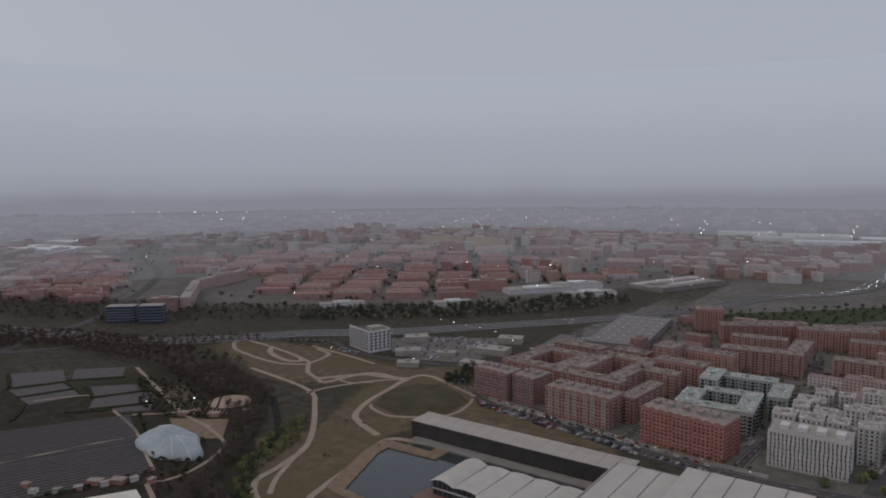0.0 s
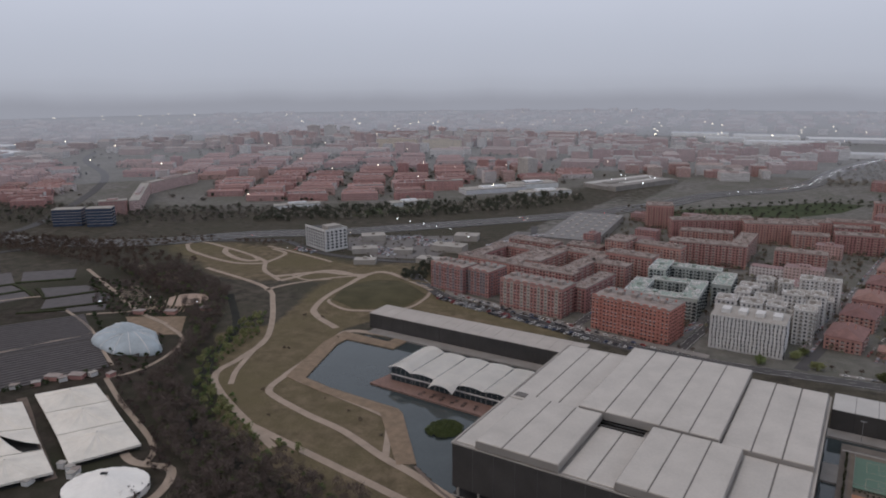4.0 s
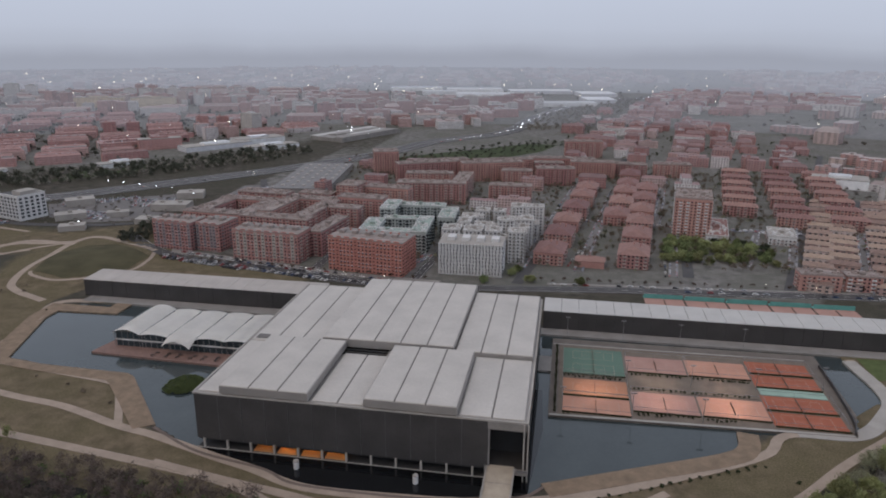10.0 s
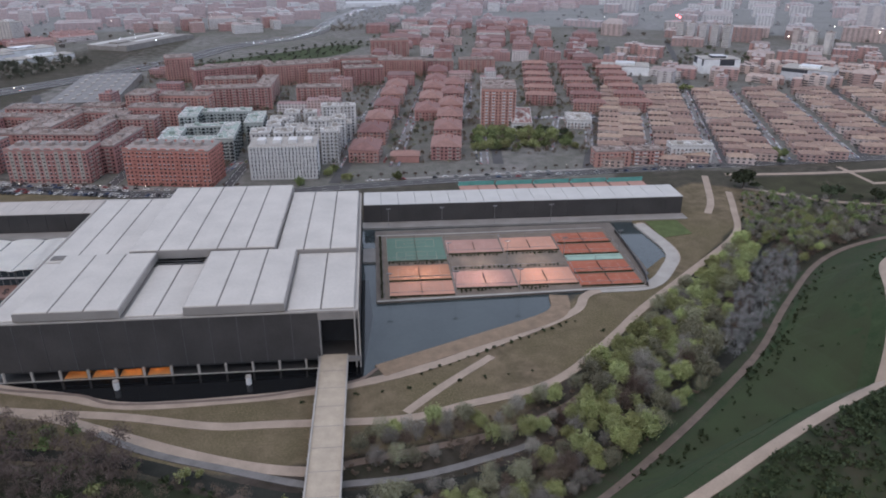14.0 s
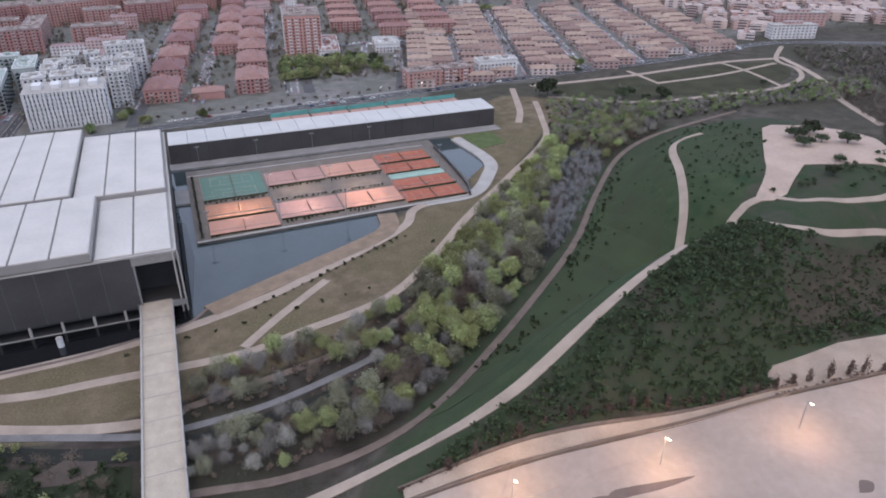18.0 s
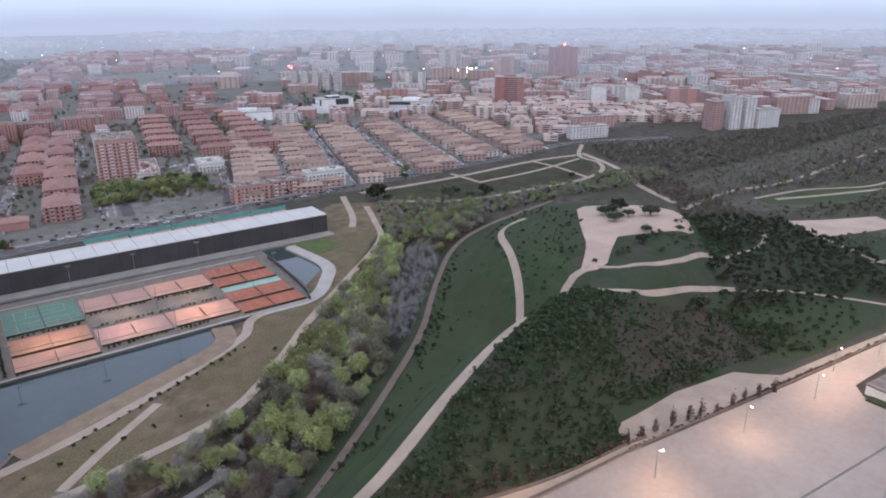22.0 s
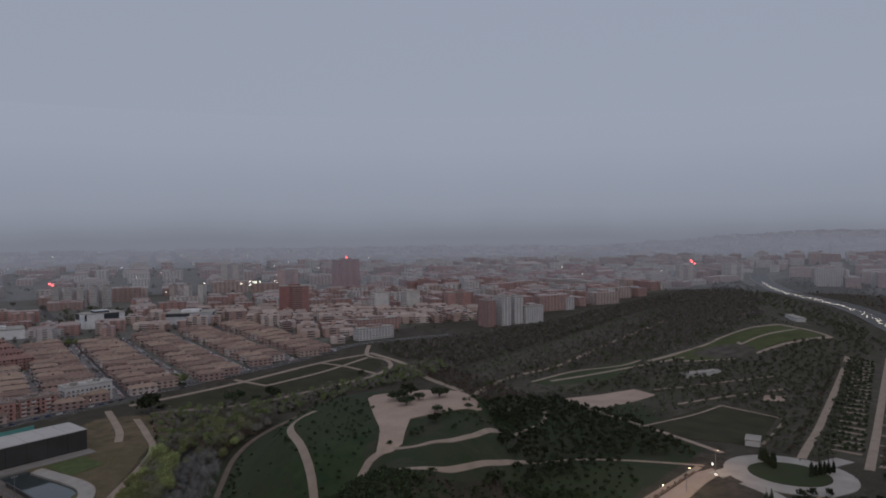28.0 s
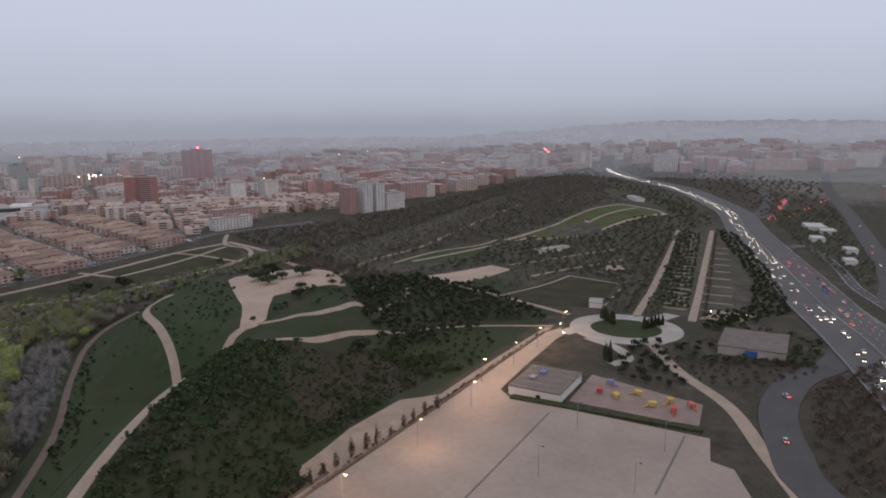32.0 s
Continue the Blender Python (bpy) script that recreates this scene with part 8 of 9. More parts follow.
def round_tent():
    t = thing("round_tent", "round white tent with radial folds and a small dark vent", "tent", -311, 175, 0, 35)
    bm = bmesh.new()
    rings = []
    for j in range(7):
        r = 1 - j / 6.2
        rings.append([bm.verts.new((21 * r * math.cos(a), 17 * r * math.sin(a), 3.5 + 6.5 * (1 - r) ** 1.2 + (0.35 if k % 2 else 0) * r)) for k, a in enumerate(np.linspace(0, 2 * math.pi, 41)[:-1])])
    base = [bm.verts.new((v.co.x, v.co.y, 0)) for v in rings[0]]
    for r, s in zip([base] + rings, rings):
        for k in range(40):
            bm.faces.new((r[k], r[(k + 1) % 40], s[(k + 1) % 40], s[k]))
    bm.faces.new(rings[-1])
    part("canopy", bm, M_WHITE, t)
    part("vent", boxes((-1.6, 1.6, -0.8, 0.8, 10.0, 10.5)), M_DARK, t)
    for k in range(14):
        a = 6.2832 * k / 14
        part("anchor_flap", boxes((20.6 * math.cos(a) - 0.9, 20.6 * math.cos(a) + 0.9, 16.7 * math.sin(a) - 0.9, 16.7 * math.sin(a) + 0.9, 2.6, 3.4)), M_DARK, t)


round_tent()
for k in range(6):
    bx = thing("service_cabin", "small white service cabin behind the tents", "cabin", -352 + k * 7, 176 - k * 1.5 + (k % 2) * 2, 0, 20, "service cabins")
    part("body", boxes((-2, 2, -1.6, 1.6, 0, 3.2)), M_PLASTER, bx)
    part("roof", boxes((-2.2, 2.2, -1.8, 1.8, 3.2, 3.5)), M_CONC, bx)


def air_dome():
    d = thing("air_dome", "sagging pale blue air dome in the gardens", "dome", -490, 310, 0, -14)
    bm = bmesh.new()
    rings = []
    for j in range(9):
        v = j / 8.4
        rings.append([])
        for k, a in enumerate(np.linspace(0, 2 * math.pi, 49)[:-1]):
            r = math.sqrt(max(0, 1 - v * v))
            lump = 1 + 0.09 * math.sin(3 * a + 1) + 0.05 * math.sin(5 * a)
            rings[-1].append(bm.verts.new((39 * r * lump * math.cos(a), 22 * r * lump * math.sin(a), 10.5 * v * (1 + 0.22 * math.sin(2 * a + v * 2)) + 0.5 * math.sin(6 * a) * v)))
    for r, s in zip(rings, rings[1:]):
        for k in range(48):
            bm.faces.new((r[k], r[(k + 1) % 48], s[(k + 1) % 48], s[k]))
    bm.faces.new(rings[-1])
    for f in bm.faces:
        f.smooth = True
    part("skin", bm, mat("pale_blue_membrane", (0.36, 0.42, 0.47), 0.6, 0, 0.25, 0.08, 0.5, 0.2), d)
    for k in range(12):
        a = 6.2832 * k / 12
        hp = [(39 * math.sqrt(1 - v * v) * math.cos(a) * (1 + 0.09 * math.sin(3 * a + 1) + 0.05 * math.sin(5 * a)), 22 * math.sqrt(1 - v * v) * math.sin(a) * (1 + 0.09 * math.sin(3 * a + 1) + 0.05 * math.sin(5 * a)), 10.5 * v * (1 + 0.22 * math.sin(2 * a + v * 2)) + 0.5 * math.sin(6 * a) * v + 0.05) for v in np.linspace(0, 0.95, 8)]
        bm = bmesh.new()
        for q, r in zip(hp, hp[1:]):
            rod(bm, q, r, 0.3, 0.3, 4)
        part("seam", bm, M_PLASTER, d, "pale seam rope")
    part("vent", boxes((22, 30, -6, 4, 1, 5.4)), M_DARK, d)


air_dome()
for x, y in ((-458, 248), (-470, 238), (-520, 372), (-545, 358), (-500, 395)):
    sh = thing("garden_hut", "small brown garden hut with flat roof", "hut", x, y, 0, 25, "garden huts")
    part("wall", boxes((-5, 5, -3, 3, 0, 3)), M_BRICK, sh)
    part("roof", boxes((-5.4, 5.4, -3.4, 3.4, 3, 3.4)), M_FLAT, sh)

ribbon([(-458, 210), (-425, 197), (-400, 186), (-345, 166)], 6, M_DIRT, "tent_lane", 0.15, "brown service lane between the tent rows")
ribbon([(-440, 258), (-398, 241), (-332, 217), (-316, 200)], 3.4, M_PATH, "garden_path", 0.2, "pale track beside the tents")
draped([(-548, 346), (-502, 374), (-468, 342), (-500, 322)], M_BANK, "garden_bed", "bare reddish garden soil by the dome", "field", 0.12, 12, 0.4)
draped([(-672, 452), (-610, 428), (-590, 446), (-640, 474)], M_BANK, "garden_bed", "bare reddish garden soil by the woods", "field", 0.12, 12, 0.4)
for k, (x, y) in enumerate(((-505, 208), (-490, 206), (-478, 216), (-470, 226), (-462, 240), (-452, 256), (-440, 262), (-352, 158), (-340, 176))):
    sh = thing("garden_hut", "small pale cabin behind the festival tents", "hut", x, y, 0, 20 + k * 13, "tent cabins")
    part("wall", boxes((-2.6, 2.6, -2, 2, 0, 2.8)), M_PLASTER if k % 3 else M_BRICK, sh)
    part("roof", boxes((-2.9, 2.9, -2.3, 2.3, 2.8, 3.2)), M_CONC if k % 2 else M_FLAT, sh)

# ---- roads ----
M_MOTORWAY = mat("worn_grey_motorway", (0.1, 0.096, 0.098), 0.85, 0, 0.2, 0.06, 1.0)
M_MARK = mat("white_road_paint", (0.6, 0.6, 0.58), 0.8)
M_RAIL = mat("grey_crash_rail", (0.38, 0.38, 0.39), 0.6, 0.4)


def road(name, pts, width, label, lanes=0, lift=0.25, median=False):
    r = ribbon(pts, width, M_MOTORWAY if "motorway" in name else M_ASPHALT, name, lift, label, 8.0)
    r["category"] = "road"
    line = smooth_line(pts, 6.0)
    hp, edge, rail = Heap(), Heap(), Heap()
    for i, (p, q) in enumerate(zip(line, line[1:])):
        if p.length > 2400:
            continue
        d = q - p
        n = Vector((-d.y, d.x)).normalized()
        turn = math.atan2(d.y, d.x)
        m = (p + q) / 2
        z = height(m.x, m.y) + lift
        for k in range(1, lanes):
            o = -width / 2 + 1.5 + k * (width - 3) / lanes
            if i % 2 == 0 and not (median and abs(o) < 2.2):
                hp.block(m.x + n.x * o, m.y + n.y * o, d.length * 0.7, 0.3, z, 0.02, turn)
        for o in (-width / 2 + 1.2, width / 2 - 1.2):
            edge.block(m.x + n.x * o, m.y + n.y * o, d.length * 1.02, 0.25, z, 0.02, turn)
        for o in (-width / 2 + 0.2, width / 2 - 0.2) + ((0,) if median else ()):
            if lanes > 3:
                rail.block(m.x + n.x * o, m.y + n.y * o, d.length * 1.03, 0.35, z - 0.3, 1.2, turn)
    for hp2, nm, mt in ((hp, "lane_mark", M_MARK), (edge, "edge_line", M_MARK), (rail, "crash_rail", M_RAIL)):
        if hp2.v:
            hp2.done(nm, mt, "", "", r)
    return r


road("motorway", WEST_ROAD, 38, "wide motorway past the brick suburb", 8, 0.6, True)
road("road", CUT_ROAD, 16, "grey road climbing out of the river valley", 3, 0.4)
road("road", [(-1300, 190), (-1080, 290), (-936, 366), (-871, 475), (-804, 539), (-700, 606), (-640, 640)], 11, "riverside road below the motorway", 2, 0.3)
road("road", [(-640, 640), (-560, 612), (-480, 618), (-425, 640), (-380, 700), (-370, 800), (-400, 880)], 9, "service road past the car parks", 2, 0.3)
road("motorway", EAST_ROAD, 44, "wide motorway full of evening traffic", 9, 0.6, True)
road("slip_road", [(420, -42), (385, -34), (356, -18), (313, -10), (272, -15), (243, -24), (180, -70)], 15, "curving grey slip road below the motorway", 2, 0.4)
road("road", [(990, 30), (1087, 18), (1250, 18), (1445, 51), (1700, 120)], 14, "straight approach road at the junction", 2)
road("road", [(560, -78), (679, -88), (1007, -86), (1558, -78), (2400, -120)], 18, "parallel service road with traffic", 3)
road("road", [(760, -10), (780, -30), (690, -50), (600, -60), (540, -75)], 10, "link road beside allotments", 2)
road("street", [(-420, 600), (-345, 543), (-250, 522), (-169, 506), (-91, 502), (26, 517), (163, 531), (280, 541), (392, 549), (480, 556), (600, 575), (720, 530)], 13, "town street along the tennis park", 2)
for a, b in (((-30, 520), (60, 1060)), ((-6, 720), (120, 1250)), ((176, 536), (420, 1250)), ((236, 545), (350, 890)), ((300, 548), (560, 1330)), ((430, 552), (620, 900)), ((106, 560), (150, 930)), ((-112, 505), (-90, 760)), ((-200, 515), (-190, 760))):
    road("street", [a, ((a[0] + b[0]) / 2, (a[1] + b[1]) / 2), b], 9, "narrow town street between houses", 2, 0.15)
tagged(part("car_park", prism([(-352, 534), (-300, 522), (-172, 498), (-100, 488), (-98, 496), (-170, 507), (-260, 524), (-345, 545)], -0.3, 0.1), M_ASPHALT, None), "asphalt car park strip beside the street", "car park", "", "structure")
tagged(part("pavement", prism([(-350, 548), (-170, 514), (-90, 509), (-90, 516), (-170, 522), (-345, 558)], -0.3, 0.22), M_CONC2, None), "concrete pavement before the brick flats", "pavement", "", "structure")
tagged(part("pavement", prism([(-6, 527), (160, 541), (300, 552), (300, 545), (160, 536), (-6, 523)], -0.3, 0.22), M_CONC2, None), "concrete pavement along the street", "pavement", "", "structure")

M_LOT_GREY = mat("oily_grey_car_park", (0.16, 0.15, 0.148), 0.9, 0, 0.3, 0.1, 1.0)
draped([(-538, 640), (-582, 694), (-462, 776), (-430, 728), (-428, 650), (-482, 628)], M_LOT_GREY, "car_park", "grey car park between the office and the motorway", "car park", 0.12, 30)
draped([(-408, 838), (-364, 850), (-362, 800), (-366, 715), (-400, 730)], M_LOT_GREY, "car_park", "grey lorry park behind the brick flats", "car park", 0.12, 30)
draped([(-673, 812), (-598, 912), (-624, 962), (-690, 880)], M_FIELD_DARK, "lawn", "green sports field beyond the motorway", "lawn", 0.15, 40)
draped([(-285, 1080), (-210, 1150), (-120, 1235), (-70, 1290), (-12, 1290), (-40, 1200), (-130, 1080), (-240, 1030)], M_FIELD_DARK, "lawn", "rough green sward beside the motorway", "lawn", 0.15, 60)
lot_cars = Heap()
rng = random.Random(46)
for x0, y0, x1, y1, rows in ((-530, 650, -470, 640, 4), (-560, 690, -490, 740, 3), (-480, 700, -435, 722, 5), (-402, 745, -372, 735, 14), (-600, 610, -560, 604, 2)):
    d = Vector((x1 - x0, y1 - y0))
    n, turn = Vector((-d.y, d.x)).normalized(), math.atan2(d.y, d.x) + 1.57
    for r in range(rows):
        for k in range(int(d.length / 2.9)):
            if rng.random() < 0.75:
                q = Vector((x0, y0)) + d * (k * 2.9 / d.length) + n * r * 7.5
                lot_cars.block(q.x, q.y, 4.3, 1.8, 0.3, 0.9, turn)
                lot_cars.block(q.x, q.y, 2.4, 1.55, 1.1, 0.6, turn)
lot_cars.done("lot_cars", M_PARKED, "rows of cars in the roadside car parks", "cars")

# ---- cars ----
M_TYRE = mat("black_tyre", (0.02, 0.02, 0.02), 0.9)
M_HEAD = mat("lit_headlamp", (0.9, 0.9, 0.85), 0.3, emit=((1.0, 0.84, 0.6), 7.0))
M_TAIL = mat("lit_tail_lamp", (0.5, 0.02, 0.02), 0.3, emit=((1.0, 0.06, 0.04), 4.0))


def car_kind(paint, label, lit):
    c = thing("car", label, "car", 0, 0, 0, 0, "cars on the motorway" if lit else "parked cars")
    bm = boxes((-2.15, 2.15, -0.88, 0.88, 0.3, 0.95))
    bmesh.ops.bevel(bm, geom=bm.edges[:], offset=0.12, segments=1, affect="EDGES")
    part("body", bm, paint, c)
    bm = boxes((-1.5, 0.95, -0.78, 0.78, 0.95, 1.48))
    for v in bm.verts:
        if v.co.z > 1.2:
            v.co.x *= 0.7
            v.co.y *= 0.85
    part("cabin", bm, M_GLASS, c)
    part("roof", boxes((-1.0, 0.62, -0.62, 0.62, 1.482, 1.53)), paint, c)
    if lit:
        for y in (-0.6, 0.6):
            part("headlight", boxes((2.1, 2.2, y - 0.22, y + 0.22, 0.55, 0.8)), M_HEAD, c)
            part("tail_light", boxes((-2.2, -2.1, y - 0.22, y + 0.22, 0.6, 0.85)), M_TAIL, c)
    else:
        for x in (-1.3, 1.3):
            part("axle_wheels", rod(bmesh.new(), (x, -0.9, 0.32), (x, 0.9, 0.32), 0.32, 0.32, 8), M_TYRE, c)
    return c


PAINTS = [(mat("white_car_paint", (0.7, 0.7, 0.7), 0.3, 0, 0.05), "white"), (mat("silver_car_paint", (0.42, 0.43, 0.45), 0.3, 0.4, 0.05), "silver"), (mat("black_car_paint", (0.03, 0.03, 0.035), 0.3, 0, 0.05), "black"), (mat("red_car_paint", (0.3, 0.03, 0.03), 0.3, 0, 0.05), "red"), (mat("blue_car_paint", (0.04, 0.07, 0.16), 0.3, 0, 0.05), "dark blue")]
PARKED = [car_kind(p, f"{n} car parked beside the street", False) for p, n in PAINTS]
MOVING = [car_kind(p, f"{n} car with lamps lit on the motorway", True) for p, n in PAINTS]
count = {}


def put_car(kinds, k, m):
    key = (id(kinds), k)
    if key in count:
        copy_thing(kinds[k], m)
    else:
        kinds[k].matrix_basis = m
    count[key] = 1


rng = random.Random(77)
for a, b, n, turn in (((-344, 538), (-172, 502), 44, 70), ((-340, 534), (-176, 499), 44, 70), ((-338, 530), (-260, 512.5), 22, 70), ((-326, 545), (-180, 512), 36, -12), ((-165, 502), (-104, 492.5), 16, 75), ((-330, 549), (-130, 508), 26, -10), ((-2, 523), (160, 537), 20, 4), ((100, 524), (290, 539), 24, 4), ((10, 574), (22, 630), 8, 85), ((88, 560), (96, 640), 10, 84)):
    for k in range(n):
        if rng.random() < 0.82:
            u = k / max(1, n - 1)
            put_car(PARKED, rng.choice((0, 0, 0, 1, 1, 1, 2, 2, 3, 4)), pose(a[0] + (b[0] - a[0]) * u, a[1] + (b[1] - a[1]) * u, 0.15, 0, 0, turn + rng.uniform(-3, 3)))


def traffic(pts, width, n, seed, lo, hi, away, z=0.65):
    rng2 = random.Random(seed)
    line = [p for p in smooth_line(pts, 5.0)]
    for _ in range(n):
        i = rng2.randint(int(lo * (len(line) - 2)), int(hi * (len(line) - 2)))
        d = line[i + 1] - line[i]
        nrm = Vector((-d.y, d.x)).normalized()
        side = rng2.choice((-1, 1))
        o = side * (3.5 + rng2.randint(0, 3) * (width / 2 - 5) / 4)
        q = line[i] + nrm * o
        turn = math.degrees(math.atan2(d.y, d.x)) + (0 if (side < 0) == away else 180)
        put_car(MOVING, rng2.choice((0, 0, 1, 1, 2, 3, 4)), pose(q.x, q.y, height(q.x, q.y) + z, 0, 0, turn))


traffic(EAST_ROAD, 44, 95, 5, 0.04, 0.3, True)
traffic(WEST_ROAD, 38, 36, 6, 0.3, 0.6, True)
for x, y, turn in ((330, -13, 30), (282, -13, 10), (800, -88, 0), (700, -85, 180), (1100, -84, 0), (950, -88, 180), (760, -84, 0)):
    put_car(MOVING, 1, pose(x, y, height(x, y) + 0.5, 0, 0, turn))


# ---- lights of the city and of far traffic ----
def lights(name, label, spots, size, material):
    hp = Heap()
    for x, y, z in spots:
        s = size * (0.7 + 0.0003 * math.hypot(x, y))
        hp.block(x, y, s, s, z - s / 2, s)
    hp.done(name, material, label, "lamps")


M_CITY_LAMP = mat("lit_street_lamp_glass", (0.8, 0.75, 0.65), 0.4, emit=((1.0, 0.9, 0.72), 7.0))
M_WHITE_LAMP = mat("lit_white_lamp_glass", (0.8, 0.8, 0.8), 0.4, emit=((0.9, 0.95, 1.0), 9.0))
M_RED_LAMP = mat("lit_red_sign", (0.5, 0.05, 0.05), 0.4, emit=((1.0, 0.12, 0.12), 6.0))
rng = random.Random(90)
spots = []
for x, y in scatter([(-4000, 500), (-1700, 420), (-700, 900), (-200, 1600), (60, 2000), (600, 1200), (1500, 600), (2200, 600), (4300, 950), (3400, 2600), (1800, 4000), (-1500, 4200), (-3400, 2600)], 330, 50, 91):
    spots.append((x, y, rng.uniform(10, 22)))
lights("street_lamps", "scattered lit street lamps of the far city", spots, 0.85, M_CITY_LAMP)
lights("street_lamps", "bright yard lamps on the far plain", [(x, y, 12) for x, y in scatter([(-4600, 2100), (-2500, 2000), (-900, 2300), (300, 2500), (300, 3300), (-2600, 3200), (-4400, 2500)], 80, 60, 92)], 1.5, M_CITY_LAMP)
lights("floodlit_ground", "cluster of bright stadium lamps in the city", [(930 + rng.uniform(0, 105), 1335 - rng.uniform(0, 80), rng.uniform(12, 20)) for _ in range(60)], 1.2, M_CITY_LAMP)
line = smooth_line(WEST_ROAD, 22.0)
lights("far_headlamps", "stream of headlamps on the far motorway", [(p.x + rng.uniform(-8, 8), p.y, 1.6) for p in line if 1300 < p.y < 2900 for _ in range(2)], 0.45, M_WHITE_LAMP)
line = smooth_line(EAST_ROAD, 14.0)
lights("far_headlamps", "stream of headlamps on the eastern motorway", [(p.x, p.y + 9 + rng.uniform(-8, 4), 1.7) for p in line if 640 < p.x < 2300 for _ in range(2)], 0.5, M_CITY_LAMP)
road("slip_road", [(930, 40), (975, 22), (1040, 2), (1120, -6), (1260, -10)], 10, "curving junction ramp with queueing cars", 2, 0.5)
lights("far_tail_lamps", "queue of red tail lamps at the junction", [(960 + k * 12 + rng.uniform(-5, 5), 6 - k * 0.6 + rng.uniform(-4, 4), 1.8) for k in range(26)] + [(1000 + k * 26, -14 - k * 6, 2.5) for k in range(10)], 0.6, M_RED_LAMP)
lights("red_sign_lamps", "red neon signs in the city", [(1770, 560, 48), (1775, 555, 44), (1768, 562, 52), (640, 1480, 30), (644, 1476, 27), (1150, 1150, 71)], 2.6, M_RED_LAMP)
lights("depot_lamps", "bright lamps of the bus depot and motorway services", [(-400 + rng.uniform(-60, 60), 1270 + rng.uniform(0, 130), 11) for _ in range(9)] + [(-470 - k * 26, 770 + k * 6, 9) for k in range(5)] + [(-420, 730, 12), (-590, 590, 8), (-560, 380, 7), (-515, 397, 6), (-592, 351, 6), (-480, 610, 6)], 0.55, M_WHITE_LAMP)
lights("shop_lamps", "lit shop fronts along the street", [(-300 + k * 34 + rng.uniform(-8, 8), 531 - k * 4, 3.4) for k in range(7)] + [(262, 548, 3), (270, 548, 3), (160, 540, 5), (196, 540, 5)], 0.3, M_CITY_LAMP)

# ---- car park lamps, wall, hut and playground ----
M_SODIUM = mat("lit_sodium_lamp_glass", (0.9, 0.7, 0.4), 0.4, emit=((1.0, 0.72, 0.32), 20.0))


def lot_lamp(x, y, lit):
    z = height(x, y) + 0.35
    lp = thing("street_lamp", "tall lot lamp glowing orange" if lit else "tall grey lot lamp, unlit", "lamp", x, y, z, 0, "lot lamps")
    part("pole", rod(bmesh.new(), (0, 0, -0.5), (0, 0, 11.5), 0.14, 0.07), M_METAL, lp)
    part("arm", rod(bmesh.new(), (0, 0, 11.4), (0, -1.4, 11.8), 0.06, 0.05), M_METAL, lp)
    hd = part("lamp_head", boxes((-0.25, 0.25, -2.0, -1.2, 11.75, 11.95)), M_METAL, lp)
    part("lamp_glass", boxes((-0.3, 0.3, -1.95, -1.25, 11.5, 11.74)), M_SODIUM if lit else M_GLASS, hd)
    if lit:
        lamp = new("lot_light", bpy.data.lights.new("lot_light", "POINT"))
        lamp.data.energy, lamp.data.color, lamp.data.shadow_soft_size = 4600, (1.0, 0.6, 0.3), 0.35
        lamp.matrix_world = pose(x, y - 1.6, z + 10.9)


for x, y, lit in ((73, 119, True), (121, 116, True), (172, 113, True), (219, 111, True), (262, 108, True), (217, 63, False), (219, 31, False), (259, 61, False), (255, 27, False), (290, 115, True), (319, 110, True), (349, 107.5, True), (385, 104, True), (140, 60, False), (60, 60, False)):
    lot_lamp(x, y, lit)
for pts in ([(45, 136.5), (70, 134), (100, 131.6), (135, 130.8), (175, 130.8), (188, 129.5)], [(44, 131.5), (77, 128.6), (103, 127.6), (174, 127.6), (225, 123.7), (269, 120.2), (323, 116.7), (378, 112.7)]):
    ribbon(pts, 0.5, M_DIRT, "low_wall", 1.1, "low brown wall along the lot", 4, sag=1.4)
ribbon([(46, 134.2), (80, 131), (110, 129.4), (174, 129), (225, 127), (267, 124.3), (308, 121.2), (349, 117.3), (388, 113.4)], 3.6, M_PATH, "path", 0.3, "trodden path behind the lot wall")
for pts in ([(196, 80), (232, 78), (270, 76)], [(222, 25), (246, 23.5), (271, 22)], [(152, 82), (170, 81), (196, 80)]):
    ribbon(pts, 0.7, M_GUTTER, "drain", 0.4, "dark drain line across the lot", 4, sag=0.3)
def rounded(pts):
    return [(v.x, v.y) for v in smooth_line(pts + [pts[0]], 1.2)][:-1]


M_STAIN = mat("damp_dark_gravel", (0.13, 0.1, 0.09), 0.9)
draped(rounded([(84, 108), (92, 113), (104, 112.5), (116, 110.6), (128, 108.6), (116, 108), (104, 109), (94, 109)]), M_STAIN, "puddle_stain", "long damp stain on the lot", "stain", 0.4, 10, 0.2)
draped(rounded([(168, 86.5), (172, 90), (175, 88), (172, 85.5)]), M_STAIN, "puddle_stain", "small damp stain on the lot", "stain", 0.4, 10, 0.2)
draped(rounded([(135, 89), (138, 92.5), (141, 90), (139, 87.5)]), M_STAIN, "puddle_stain", "small damp stain on the lot", "stain", 0.4, 10, 0.2)
M_ROOFFELT = mat("brown_roof_felt", (0.16, 0.135, 0.125), 0.9, 0, 0.3, 0.2, 1.5)
z = height(297, 86)
hut = thing("service_hut", "low white service hut with a flat grey roof beside the lot", "hut", 297, 86, z, -3)
part("wall", boxes((-15, 15, -12, 12, -2, 4)), M_PLASTER, hut)
part("roof", boxes((-15.3, 15.3, -12.3, 12.3, 4, 4.5)), M_ROOFFELT, hut)
for k in range(5):
    part("roof_seam", boxes((-14 + k * 6.6, -13.8 + k * 6.6, -12, 12, 4.5, 4.62)), M_CONC, hut)
